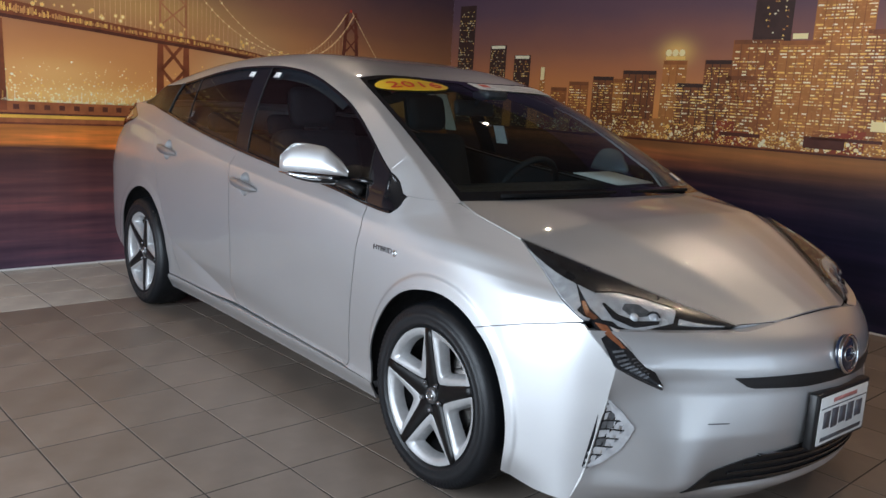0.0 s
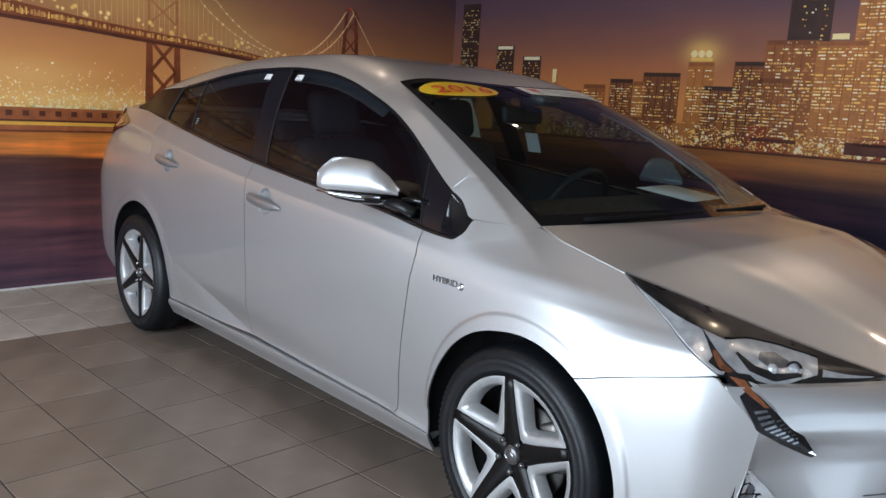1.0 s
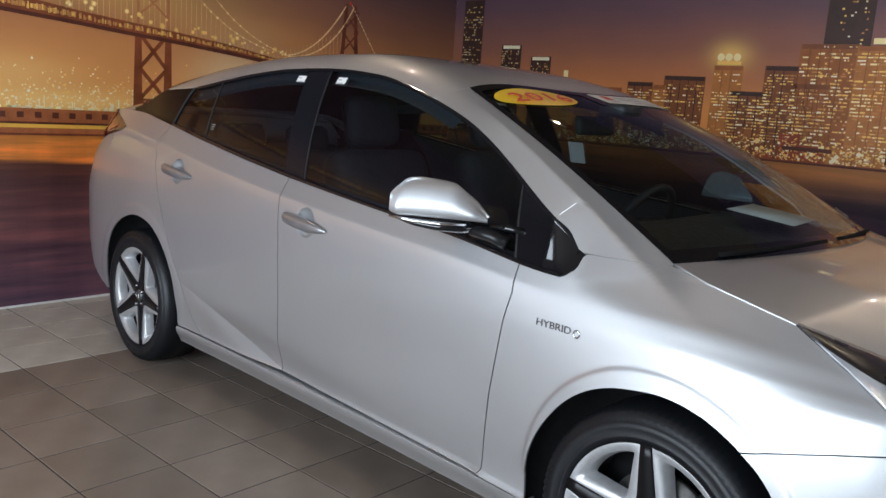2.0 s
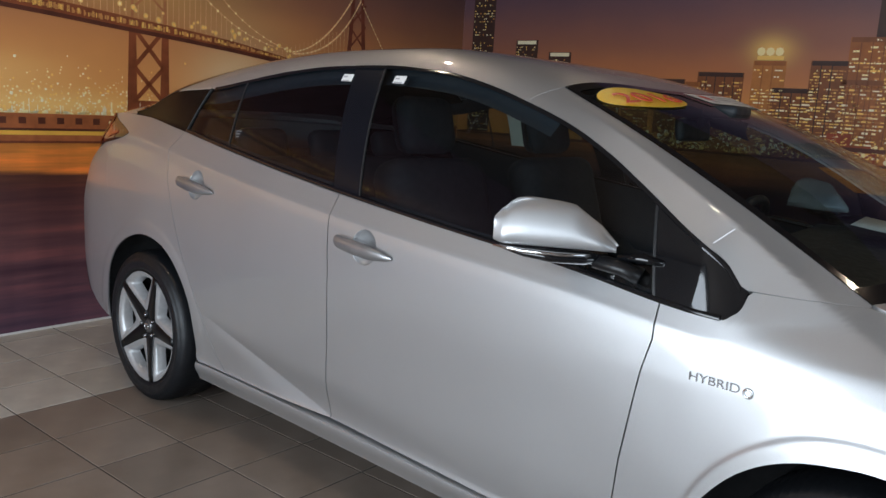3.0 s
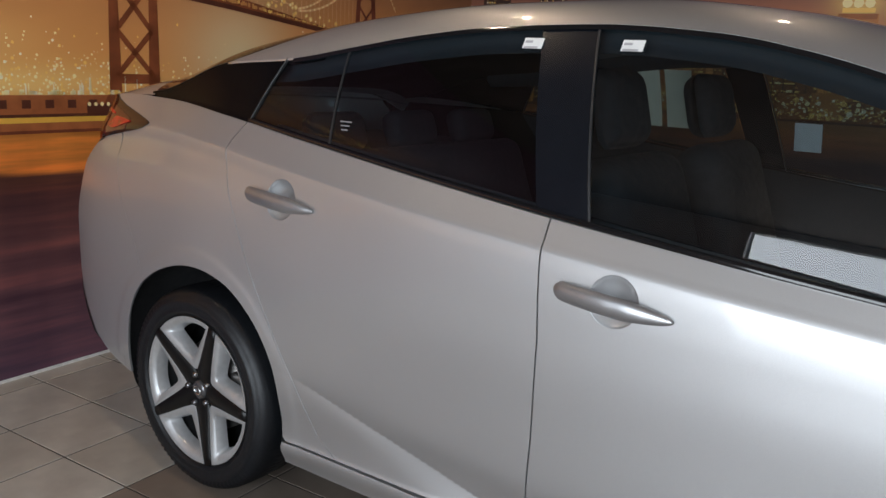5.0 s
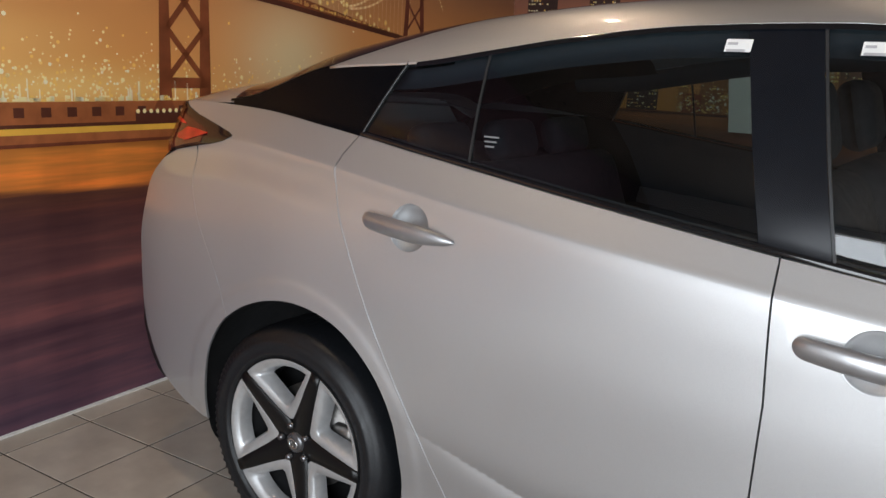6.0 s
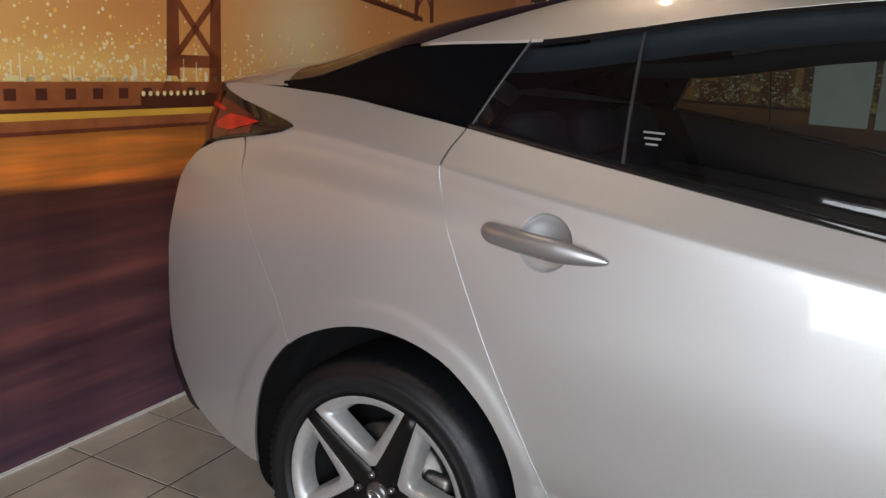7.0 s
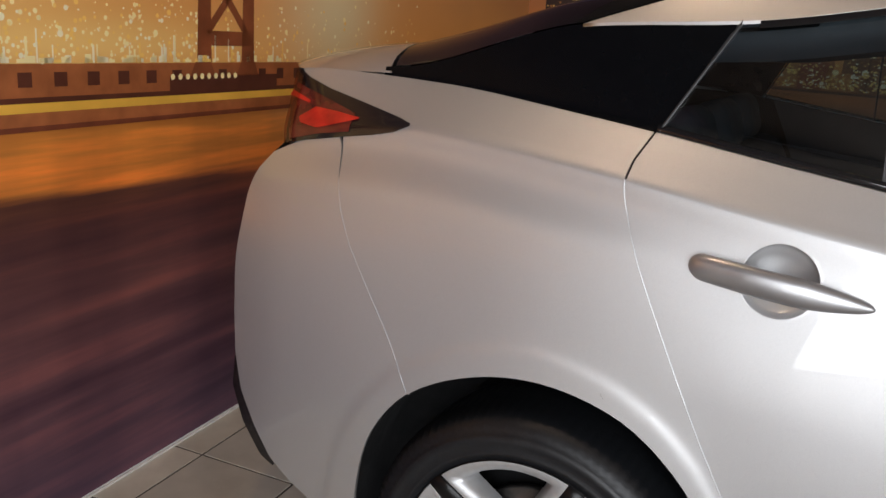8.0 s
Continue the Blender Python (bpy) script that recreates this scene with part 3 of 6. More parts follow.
# half-width of the body side, line by line from the sill up, at stations along the car
XS = [-2.22, -2.045, -1.90, -1.65, -1.35, -1.0, -0.5, 0.1, 0.6, 1.0, 1.35, 1.65, 1.85, 2.0]
SHOULDER = [1.00, 1.02, 1.045, 1.066, 1.043, 1.000, 0.945, 0.893, 0.858, 0.825, 0.825, 0.80, 0.785, 0.775]
SHOULDER_W = [0.60, 0.725, 0.752, 0.777, 0.801, 0.818, 0.830, 0.830, 0.828, 0.820, 0.805, 0.765, 0.72, 0.64]
NEAR_BELOW = [0.003, 0.012, 0.008, 0.005, 0.004, 0.005, 0.006, 0.0055, 0.006, 0.008, 0.017, 0.020, 0.016, 0.016]
FAR_BELOW = [0.040, 0.045, 0.042, 0.036, 0.030, 0.018, 0.010, 0.0085, 0.009, 0.014, 0.030, 0.040, 0.035, 0.034]
BELT_Z = [1.10, 1.142, 1.155, 1.150, 1.124, 1.080, 1.017, 0.952, 0.910, 0.868, 0.912, 0.862, 0.830, 0.80]
BELT_W = [0.58, 0.655, 0.668, 0.690, 0.735, 0.764, 0.783, 0.792, 0.797, 0.802, 0.712, 0.700, 0.660, 0.60]
DROP_1 = [min(0.035, 0.3 * (z - 0.72)) for z in SHOULDER]
DROP_2 = [min(0.115, 0.6 * (z - 0.72)) for z in SHOULDER]
RISE = [min(0.020, 0.4 * (b - z)) for b, z in zip(BELT_Z, SHOULDER)]
LEAN = [(w - bw) / (b - z) for w, bw, b, z in zip(SHOULDER_W, BELT_W, BELT_Z, SHOULDER)]
SIDE = [
    ([0.175] * 14, [0.70, 0.76, 0.785, 0.80, 0.80, 0.80, 0.792, 0.790, 0.792, 0.80, 0.82, 0.83, 0.80, 0.72]),
    ([0.236] * 14, [0.71, 0.775, 0.812, 0.84, 0.85, 0.828, 0.817, 0.815, 0.815, 0.826, 0.855, 0.845, 0.80, 0.72]),
    ([0.262] * 14, [0.71, 0.780, 0.818, 0.845, 0.856, 0.822, 0.8105, 0.808, 0.809, 0.824, 0.858, 0.847, 0.80, 0.72]),
    ([0.395] * 14, [0.72, 0.795, 0.830, 0.855, 0.867, 0.836, 0.823, 0.820, 0.820, 0.836, 0.867, 0.85, 0.80, 0.72]),
    ([0.54] * 14, [0.72, 0.800, 0.834, 0.857, 0.867, 0.845, 0.832, 0.828, 0.828, 0.842, 0.867, 0.848, 0.797, 0.715]),
    ([0.72] * 14, [0.72, 0.800, 0.828, 0.845, 0.854, 0.848, 0.841, 0.838, 0.838, 0.838, 0.842, 0.822, 0.772, 0.69]),
    ([z - d for z, d in zip(SHOULDER, DROP_2)], [w + b for w, b in zip(SHOULDER_W, FAR_BELOW)]),
    ([z - d for z, d in zip(SHOULDER, DROP_1)], [w + b for w, b in zip(SHOULDER_W, NEAR_BELOW)]),
    ([z - 0.0025 for z in SHOULDER], [w + 0.0025 * b / d for w, b, d in zip(SHOULDER_W, NEAR_BELOW, DROP_1)]),
    ([z + 0.0025 for z in SHOULDER], [w - 0.0025 * k for w, k in zip(SHOULDER_W, LEAN)]),
    ([z + r for z, r in zip(SHOULDER, RISE)], [w - r * k for w, r, k in zip(SHOULDER_W, RISE, LEAN)]),
    (BELT_Z, BELT_W),
]
SIDE_Z, SIDE_W = np.array([s[0] for s in SIDE]), np.array([s[1] for s in SIDE])
BELT = lambda x: pchip(XS, SIDE_Z[-1], np.atleast_1d(x))
HANDLES = [(-1.022, 0.926), (-0.075, 0.848)]
CUP = 0.053


ARCH_A = [-30, -22, -1, 21, 44, 55, 70, 101, 113, 124, 137, 147, 159, 172, 195]
ARCH_R = [0.362, 0.360, 0.352, 0.347, 0.349, 0.345, 0.344, 0.344, 0.350, 0.356, 0.361, 0.364, 0.372, 0.382, 0.394]
ARCH_A2 = [-30, -8, 7, 18, 30, 51, 70, 90, 109, 131, 149, 171, 190]
ARCH_R2 = [0.341, 0.334, 0.332, 0.337, 0.346, 0.359, 0.369, 0.369, 0.368, 0.371, 0.366, 0.352, 0.349]


def arch_r(front, deg):
    """Radius of a wheel opening about its hub, by angle from straight ahead."""
    deg = np.where(np.asarray(deg, float) < -90, np.asarray(deg, float) + 360, deg)
    return pchip(ARCH_A, ARCH_R, np.atleast_1d(deg).ravel()).reshape(np.shape(deg)) if front else pchip(ARCH_A2, ARCH_R2, np.atleast_1d(deg).ravel()).reshape(np.shape(deg))


def side_w(x, z):
    """Half-width of the car at length x and height z."""
    x, z = np.atleast_1d(np.asarray(x, float)), np.atleast_1d(np.asarray(z, float))
    zk = np.array([pchip(XS, row, x) for row in SIDE_Z])
    wk = np.array([pchip(XS, row, x) for row in SIDE_W])
    low = pchip(zk, wk, np.minimum(z, zk[-1]))
    up = np.maximum(z - zk[-1], 0)
    w = low - np.interp(x, [0.94, 1.05, 1.15, 1.256], [0.25, 0.68, 0.58, 0.75]) * up - 0.50 * up * up
    # lip round each wheel opening, ending in a crease
    for c, hgt, crisp in ((1.35, 0.0055, 0.0030), (-1.35, 0.0028, 0.0050)):
        a = np.degrees(np.arctan2(z - 0.32, x - c))
        edge = np.interp(a, [40, 60, 76, 91, 110], [0.383, 0.383, 0.385, 0.389, 0.394]) if c > 0 else np.interp(a, [40, 60, 76, 91, 120], [0.384, 0.403, 0.413, 0.420, 0.420])
        r = np.hypot(x - c, z - 0.32)
        w = w + hgt / (1 + np.exp(np.clip((r - edge) / crisp, -30, 30))) * (z < 0.9)
    # lower door facet, leaning in below a crease that falls towards the front
    line = np.interp(x, [-0.9, -0.5, -0.254, 0.0, 0.288, 0.543, 0.777], [0.44, 0.395, 0.366, 0.336, 0.315, 0.297, 0.274])
    ahead = (x + 0.839) * 0.42 + (z - 0.401) * 0.907
    lean = np.minimum(line - z, ahead)
    lean = 0.015 * np.log1p(np.exp(np.clip(lean / 0.015, -30, 30)))
    w = w - 0.22 * np.clip(lean, 0, 0.11) * (z > 0.242 - 0.0055 * x) * np.clip((0.80 - x) / 0.05, 0, 1)
    return w


def side_points(x, z, inset=0.0):
    """Points on the right-hand body side."""
    x, z = np.asarray(x, float), np.asarray(z, float)
    return np.stack([x, -(side_w(x.ravel(), z.ravel()).reshape(x.shape) - inset), z], -1)


def polyline(points, n):
    """n points evenly spaced along a line of corners."""
    p = np.asarray(points, float)
    s = np.r_[0, np.cumsum(np.linalg.norm(np.diff(p, axis=0), axis=1))]
    t = np.linspace(0, s[-1], n)
    return np.stack([np.interp(t, s, p[:, k]) for k in range(p.shape[1])], 1)


def coons(bottom, top, left, right, nu, nv):
    """A net between four edges: bottom and top run the same way, left and right from bottom to top."""
    b, t, l, r = polyline(bottom, nu), polyline(top, nu), polyline(left, nv), polyline(right, nv)
    u, v = np.linspace(0, 1, nu)[None, :, None], np.linspace(0, 1, nv)[:, None, None]
    return (1 - v) * b[None] + v * t[None] + (1 - u) * l[:, None] + u * r[:, None] - ((1 - u) * (1 - v) * b[0] + u * (1 - v) * b[-1] + (1 - u) * v * t[0] + u * v * t[-1])


def net_mesh(P, rim=None, flip=False):
    """Vertices and faces of a net of points, with its edge turned in along rim (a vector)."""
    nv, nu = P.shape[:2]
    verts = P.reshape(-1, 3).tolist()
    faces = []
    for j in range(nv - 1):
        for i in range(nu - 1):
            q = [j * nu + i, j * nu + i + 1, (j + 1) * nu + i + 1, (j + 1) * nu + i]
            faces.append(q[::-1] if flip else q)
    if rim is not None:
        loop = [i for i in range(nu)] + [j * nu + nu - 1 for j in range(1, nv)] + [(nv - 1) * nu + i for i in range(nu - 2, -1, -1)] + [j * nu for j in range(nv - 2, 0, -1)]
        base = len(verts)
        verts += [verts[i] for i in loop]                       # own copies keep the edge crisp
        verts += [[a + b for a, b in zip(verts[i], rim)] for i in loop]
        m = len(loop)
        for k in range(m):
            q = [base + k, base + (k + 1) % m, base + m + (k + 1) % m, base + m + k]
            faces.append(q if flip else q[::-1])
    return verts, faces


def mirrored(verts, faces):
    return [(x, -y, z) for x, y, z in verts], [f[::-1] for f in faces]


car = tagged(new("car"), "silver hatchback car parked on the showroom tiles", "car")


def both(name, verts, faces, mat, label="", parent=car, smooth=True):
    """The same part on the right-hand side and, mirrored, on the left."""
    r = link_mesh(name, verts, faces, mat, parent, smooth, label)
    v, f = mirrored(verts, faces)
    return r, link_mesh(name, v, f, mat, parent, smooth, label)


SHOULDER_Z = lambda x: pchip(XS, SHOULDER, np.atleast_1d(x))


def crease_net(bottom, top, left, right, nu, nv):
    """A net whose rows follow the shoulder crease, so that it stays crisp."""
    D = coons(bottom, top, left, right, nu, 500)
    t = np.linspace(0, 1, 500)
    over = [(D[:, i, 1] > SHOULDER_Z(D[:, i, 0])) for i in range(nu)]
    tc = np.array([t[max(1, int(np.argmax(o)))] if o.any() else 0.95 for o in over])
    k = int(round(np.median(tc) * (nv - 1)))
    k = min(max(k, 3), nv - 4)
    out = np.zeros((nv, nu, 2))
    for i in range(nu):
        h = 0.0035 / max(0.05, np.linalg.norm(np.diff(D[:, i], axis=0), axis=1).sum())
        tt = np.concatenate([np.linspace(0, tc[i] - h, k), [tc[i]], np.linspace(min(0.995, tc[i] + h), 1, nv - k - 1)])
        for c in (0, 1):
            out[:, i, c] = np.interp(tt, t, D[:, i, c])
    return out


SHADING = {}


def side_normals(P):
    """Outward directions of the right-hand body side at points of it."""
    x, z, h = P[:, 0], P[:, 2], 0.0015
    n = np.stack([-(side_w(x + h, z) - side_w(x - h, z)) / (2 * h), -np.ones(len(x)), -(side_w(x, z + h) - side_w(x, z - h)) / (2 * h)], 1)
    return n / np.linalg.norm(n, axis=1, keepdims=True)


def shade(ob, normals, count):
    """Shade the first vertices by given directions, the rest by their faces."""
    me = ob.data
    own = np.zeros(len(me.vertices) * 3)
    me.vertex_normals.foreach_get("vector", own)
    own = own.reshape(-1, 3)
    own[:count] = normals
    me.normals_split_custom_set_from_vertices([tuple(q) for q in own])
    SHADING[ob.name] = own


def side_panel(name, bottom, top, left, right, nu, nv, mat=None, inset=0.0, rim=0.018, label="", hole=None, crease=False):
    Q = (crease_net if crease else coons)(bottom, top, left, right, nu, nv)
    for c in (1.35, -1.35):                     # keep the inner rows clear of the wheel openings
        dx, dz = Q[..., 0] - c, Q[..., 1] - 0.32
        r = np.hypot(dx, dz)
        least = arch_r(c > 0, np.degrees(np.arctan2(dz, dx))) + (0.0002 + 0.003 * np.minimum(np.arange(nv), 5))[:, None]
        k = np.where((r < least) & (np.arange(nv) > 0)[:, None] & (r > 0.05), least / np.maximum(r, 0.05), 1)
        k[:, 0] = k[:, -1] = 1
        Q[..., 0], Q[..., 1] = c + dx * k, 0.32 + dz * k
    P = side_points(Q[..., 0], Q[..., 1], inset)
    v, f = net_mesh(P, (0, rim, 0))
    faces_in = (nu - 1) * (nv - 1)
    va = np.array(v)
    quad = va[np.array(f[:faces_in])]
    lie = np.cross(quad[:, 2] - quad[:, 0], quad[:, 3] - quad[:, 1])[:, 1]
    turn = np.sign(np.median(lie))
    f = [q for q, s_ in zip(f[:faces_in], lie) if s_ * turn > 0] + f[faces_in:]
    if hole:
        f = [q for q in f if math.hypot(sum(v[i][0] for i in q) / 4 - hole[0], sum(v[i][2] for i in q) / 4 - hole[1]) > 1.06 * CUP]
    pair = both(name, v, f, mat or PAINT, label)
    if turn > 0:
        for ob in pair:
            ob.data.flip_normals()
    N = side_normals(P.reshape(-1, 3))
    shade(pair[0], N, nu * nv)
    shade(pair[1], N * np.array([1, -1, 1]), nu * nv)
    return pair


def arc(cx, a0, a1, n=32):
    """Edge of a wheel opening from one angle to another."""
    out = []
    for k in range(n):
        a = a0 + (a1 - a0) * k / (n - 1)
        r = float(arch_r(cx > 0, np.array([a]))[0])
        out.append((cx + r * math.cos(radians(a)), 0.32 + r * math.sin(radians(a))))
    return out


def belt_line(x0, x1, drop=0.0, n=60):
    xs = np.linspace(x0, x1, n)
    return list(zip(xs, BELT(xs) - drop))


G = 0.0019                                     # half of a panel gap
gap_b = [(-0.255, 0.250), (-0.240, 0.50), (-0.235, 0.73), (-0.250, 0.9835)]
gap_a = [(0.775, 0.238), (0.795, 0.26), (0.817, 0.50), (0.851, 0.72), (0.868, 0.80), (0.861, 0.8835)]
gap_c = [(-0.825, 0.250), (-0.888, 0.30), (-0.975, 0.455), (-1.085, 0.65), (-1.19, 0.85), (-1.222, 0.912), (-1.246, 0.965), (-1.262, 1.008), (-1.267, 1.036), (-1.263, 1.064), (-1.243, 1.108)]
shift = lambda line, d: [(x + d, z) for x, z in line]

side_panel("front_door", [(gap_b[0][0] + G, 0.250), (0.775 - G, 0.238)], belt_line(gap_b[-1][0] + G, gap_a[-1][0] - G), shift(gap_b, G), shift(gap_a, -G), 190, 124, label="silver front door skin", hole=HANDLES[1], crease=True)
side_panel("rear_door", [(gap_c[0][0] + G, 0.250), (gap_b[0][0] - G, 0.250)], belt_line(gap_c[-1][0] + G, gap_b[-1][0] - G), shift(gap_c, G), shift(gap_b, -G), 190, 140, label="silver rear door skin", hole=HANDLES[0], crease=True)
side_panel("sill", [(-1.032, 0.168), (0.965, 0.168)], [(-1.016, 0.245), (0.962, 0.233)], [(-1.032, 0.168), (-1.016, 0.245)], [(0.965, 0.168), (0.962, 0.233)], 60, 8, label="silver sill below the doors", rim=0.05)
bumper_seam = [(-1.5945, 0.604), (-1.65, 0.702), (-1.703, 0.777), (-1.754, 0.850), (-1.783, 0.906), (-1.800, 0.960)]
side_panel("rear_quarter", [(-0.828 - G, 0.2515), (-1.010, 0.2515)] + arc(-1.35, -8, 130.6), belt_line(gap_c[-1][0] - G, -1.985), shift(gap_c, -G), bumper_seam + [(-1.815, 1.035), (-1.90, 1.085), (-1.985, 1.146)], 100, 84, rim=0.007, label="silver rear wing over the wheel", crease=True)
REAR_EDGE = [(-1.730, 0.279), (-1.812, 0.296), (-1.874, 0.322), (-1.930, 0.355), (-1.978, 0.412), (-2.020, 0.476), (-2.041, 0.558), (-2.045, 0.65), (-2.043, 0.78), (-2.032, 0.90), (-2.018, 0.945), (-1.985, 0.984)]
side_panel("rear_bumper", arc(-1.35, 187, 131.1), REAR_EDGE, [(-1.6965, 0.2775), REAR_EDGE[0]], shift(bumper_seam, -0.0016) + [(-1.82, 1.033), (-1.92, 1.014), REAR_EDGE[-1]], 60, 40, rim=0.007, label="silver rear bumper corner")
seam_f = [(1.5503, 0.6010), (1.643, 0.628), (1.724, 0.651), (1.89, 0.690)]
fenders = side_panel("front_fender", [(0.775 + G, 0.238), (0.955, 0.236)] + arc(1.35, 193, 54.5), [(gap_a[-1][0] + G, 0.883), (1.006, 0.8665), (1.036, 0.893), (1.040, 0.931), (1.10, 0.932), (1.256, 0.937), (1.36, 0.912), (1.575, 0.866), (1.72, 0.795), (1.89, 0.692)],
           shift(gap_a, G), seam_f, 90, 64, rim=0.007, label="silver front wing over the wheel")
corner = [(1.905, 0.165), (1.93, 0.25), (1.955, 0.38), (1.975, 0.485), (1.985, 0.58), (1.89, 0.686)]
side_panel("front_bumper_side", arc(1.35, -22, 54), [(1.905, 0.165), (1.93, 0.25), (1.955, 0.38), (1.975, 0.485), (1.985, 0.58)], [(1.684, 0.185), (1.80, 0.166), (1.905, 0.165)], [(1.5528, 0.5985), (1.643, 0.6250), (1.724, 0.648), (1.888, 0.686), (1.985, 0.58)], 50, 40, rim=0.007, label="silver front bumper corner")

# dark inner body behind the panel gaps; its black stands in for shade there
Q = coons([(-1.93, 0.46), (-1.85, 0.40), (-1.70, 0.36), (-1.0, 0.25), (1.8, 0.25)], [(-1.95, 1.0), (-1.8, 1.12)] + belt_line(-1.3, 0.95)+[(1.25, 0.90), (1.8, 0.72)], [(-1.93, 0.46), (-1.95, 1.0)], [(1.8, 0.25), (1.8, 0.72)], 120, 24)
P = side_points(Q[..., 0], Q[..., 1], 0.030)
v, f = net_mesh(P)
f = [q for q in f if min(math.hypot(np.mean([v[i][0] for i in q]) - c, np.mean([v[i][2] for i in q]) - 0.32) for c in (1.35, -1.35)) > 0.405]
both("inner_side", v, f, DARK)

# ---- roof and pillars
WIN_TOP = [(-2.15, 1.150), (-1.76, 1.167), (-1.39, 1.268), (-1.12, 1.288), (-0.93, 1.320), (-0.72, 1.356), (-0.5, 1.380), (-0.24, 1.388), (0.0, 1.373), (0.167, 1.343), (0.35, 1.293), (0.5, 1.244), (0.63, 1.186), (0.74, 1.125), (0.876, 1.043), (0.975, 0.986), (1.036, 0.933), (1.256, 0.937)]
wt_x, wt_z = [p_[0] for p_ in WIN_TOP], [p_[1] for p_ in WIN_TOP]
win_top = lambda x: pchip(wt_x, wt_z, np.atleast_1d(x))
ROOF_X = [-2.24, -2.10, -1.80, -1.40, -1.0, -0.6, -0.25, 0.1, 0.30, 0.47]
ROOF_Z = [1.140, 1.150, 1.224, 1.344, 1.422, 1.458, 1.466, 1.436, 1.398, 1.352]
roof_z = lambda x: pchip(ROOF_X, ROOF_Z, np.atleast_1d(x))


def roof_point(x, s):
    """A point of the upper shell at length x; s from -1 (right rail) to 1 (left rail)."""
    x, s = np.broadcast_arrays(np.asarray(x, float), np.asarray(s, float))
    xr, sr = x.ravel(), s.ravel()
    zs = np.minimum(win_top(xr), roof_z(xr) - 0.004)
    ws = side_w(xr, zs)
    zc = roof_z(xr)
    p = 6.0
    y = sr * ws
    z = zc - (zc - zs) * np.abs(sr) ** p
    return np.stack([xr, y, z], -1).reshape(*x.shape, 3)


S = np.linspace(-1, 1, 61)[None, :]
CORNER_S = 0.845
roof_front = lambda s: 0.447 - 0.09 * s**2 - 0.03 * np.clip((np.abs(s) - CORNER_S) / (1 - CORNER_S), 0, 1)
roof_rear = lambda s: -1.02 - 0.02 * s**2 - 0.36 * np.clip((np.abs(s) - 0.70) / 0.30, 0, 1) ** 1.3
V = np.linspace(0, 1, 70)[:, None]
P = roof_point(roof_rear(S) * (1 - V) + roof_front(S) * V, S + 0 * V)
v, f = net_mesh(P, (0, 0, -0.005))
link_mesh("roof", v, f, PAINT, car, True, "silver roof panel")
V = np.linspace(0, 1, 50)[:, None]
P = roof_point((-1.83 + 0.066 * np.abs(S) ** 3) * (1 - V) + (roof_rear(S) - 0.004) * V, S * 0.995 + 0 * V)
v, f = net_mesh(P)
link_mesh("hatch_glass", v, f, GLOSS, car, True, "dark glass of the sloping hatch")

# A-pillar ribbon from the roof rail down to the bonnet corner
ZIG = lambda k: roof_point(roof_front(np.array(k)), np.array(k))
top_corner = ZIG(-CORNER_S)
base_corner = np.array([1.256, -0.691, 0.939])
n = 60
xs = np.linspace(float(roof_front(np.array(1.0))), 1.256, n)
rail = np.stack([xs, -side_w(xs, win_top(xs)), win_top(xs)], 1)
k = np.linspace(0, 1, n)[:, None]
screen_edge = (1 - k) * top_corner + k * base_corner + np.sin(np.pi * k) * np.array([0.0, -0.012, 0.022])
m = 17
rows = []
for j in range(m):
    t = j / (m - 1)
    mid = (1 - t) * rail + t * screen_edge
    bulge = 0.045 * np.linalg.norm(screen_edge - rail, axis=1)[:, None] * math.sin(math.pi * t)
    rows.append(mid + bulge * np.clip((1.18 - xs) / 0.30, 0.0, 1)[:, None] * np.array([0.25, -0.55, 0.75]))
P = np.array(rows)
v, f = net_mesh(P, (0, 0.015, -0.01))
pillars = both("windscreen_pillar", v, f, PAINT, "silver pillar beside the windscreen")


def soften_joint(obs, counts, seam, reach):
    """One smooth shading across the joint of two panels."""
    seam = np.array(seam)
    co, no, near = [], [], []
    for ob in obs:
        me = ob.data
        c, n_ = np.zeros(len(me.vertices) * 3), np.zeros(len(me.vertices) * 3)
        me.vertices.foreach_get("co", c), me.vertex_normals.foreach_get("vector", n_)
        if ob.name in SHADING:
            n_ = SHADING[ob.name].ravel().copy()
        co.append(c.reshape(-1, 3)), no.append(n_.reshape(-1, 3))
    tops = [n_[np.argmin(np.linalg.norm(c[None, :m_] - seam[:, None], axis=2), axis=1)] for c, n_, m_ in zip(co, no, counts)]
    mean = tops[0] + tops[1]
    mean /= np.linalg.norm(mean, axis=1, keepdims=True)
    for ob, c, n_, m_ in zip(obs, co, no, counts):
        d = np.linalg.norm(c[:m_, None] - seam[None], axis=2)
        w = np.clip(1 - d.min(1) / reach, 0, 1)[:, None]
        w = w * w * (3 - 2 * w)
        n_[:m_] = (1 - w) * n_[:m_] + w * mean[d.argmin(1)]
        n_ /= np.maximum(np.linalg.norm(n_, axis=1, keepdims=True), 1e-6)
        ob.data.normals_split_custom_set_from_vertices([tuple(q) for q in n_])
        SHADING[ob.name] = n_


CREASE_END = np.array([1.356, -0.768, 0.838])


def roof_normals(x, s_):
    """Upward directions of the upper shell."""
    a_ = roof_point(x + 0.004, s_) - roof_point(x - 0.004, s_)
    b_ = roof_point(x, s_ + 0.004) - roof_point(x, s_ - 0.004)
    q_ = np.cross(a_, b_)
    return q_ / np.linalg.norm(q_, axis=-1, keepdims=True)


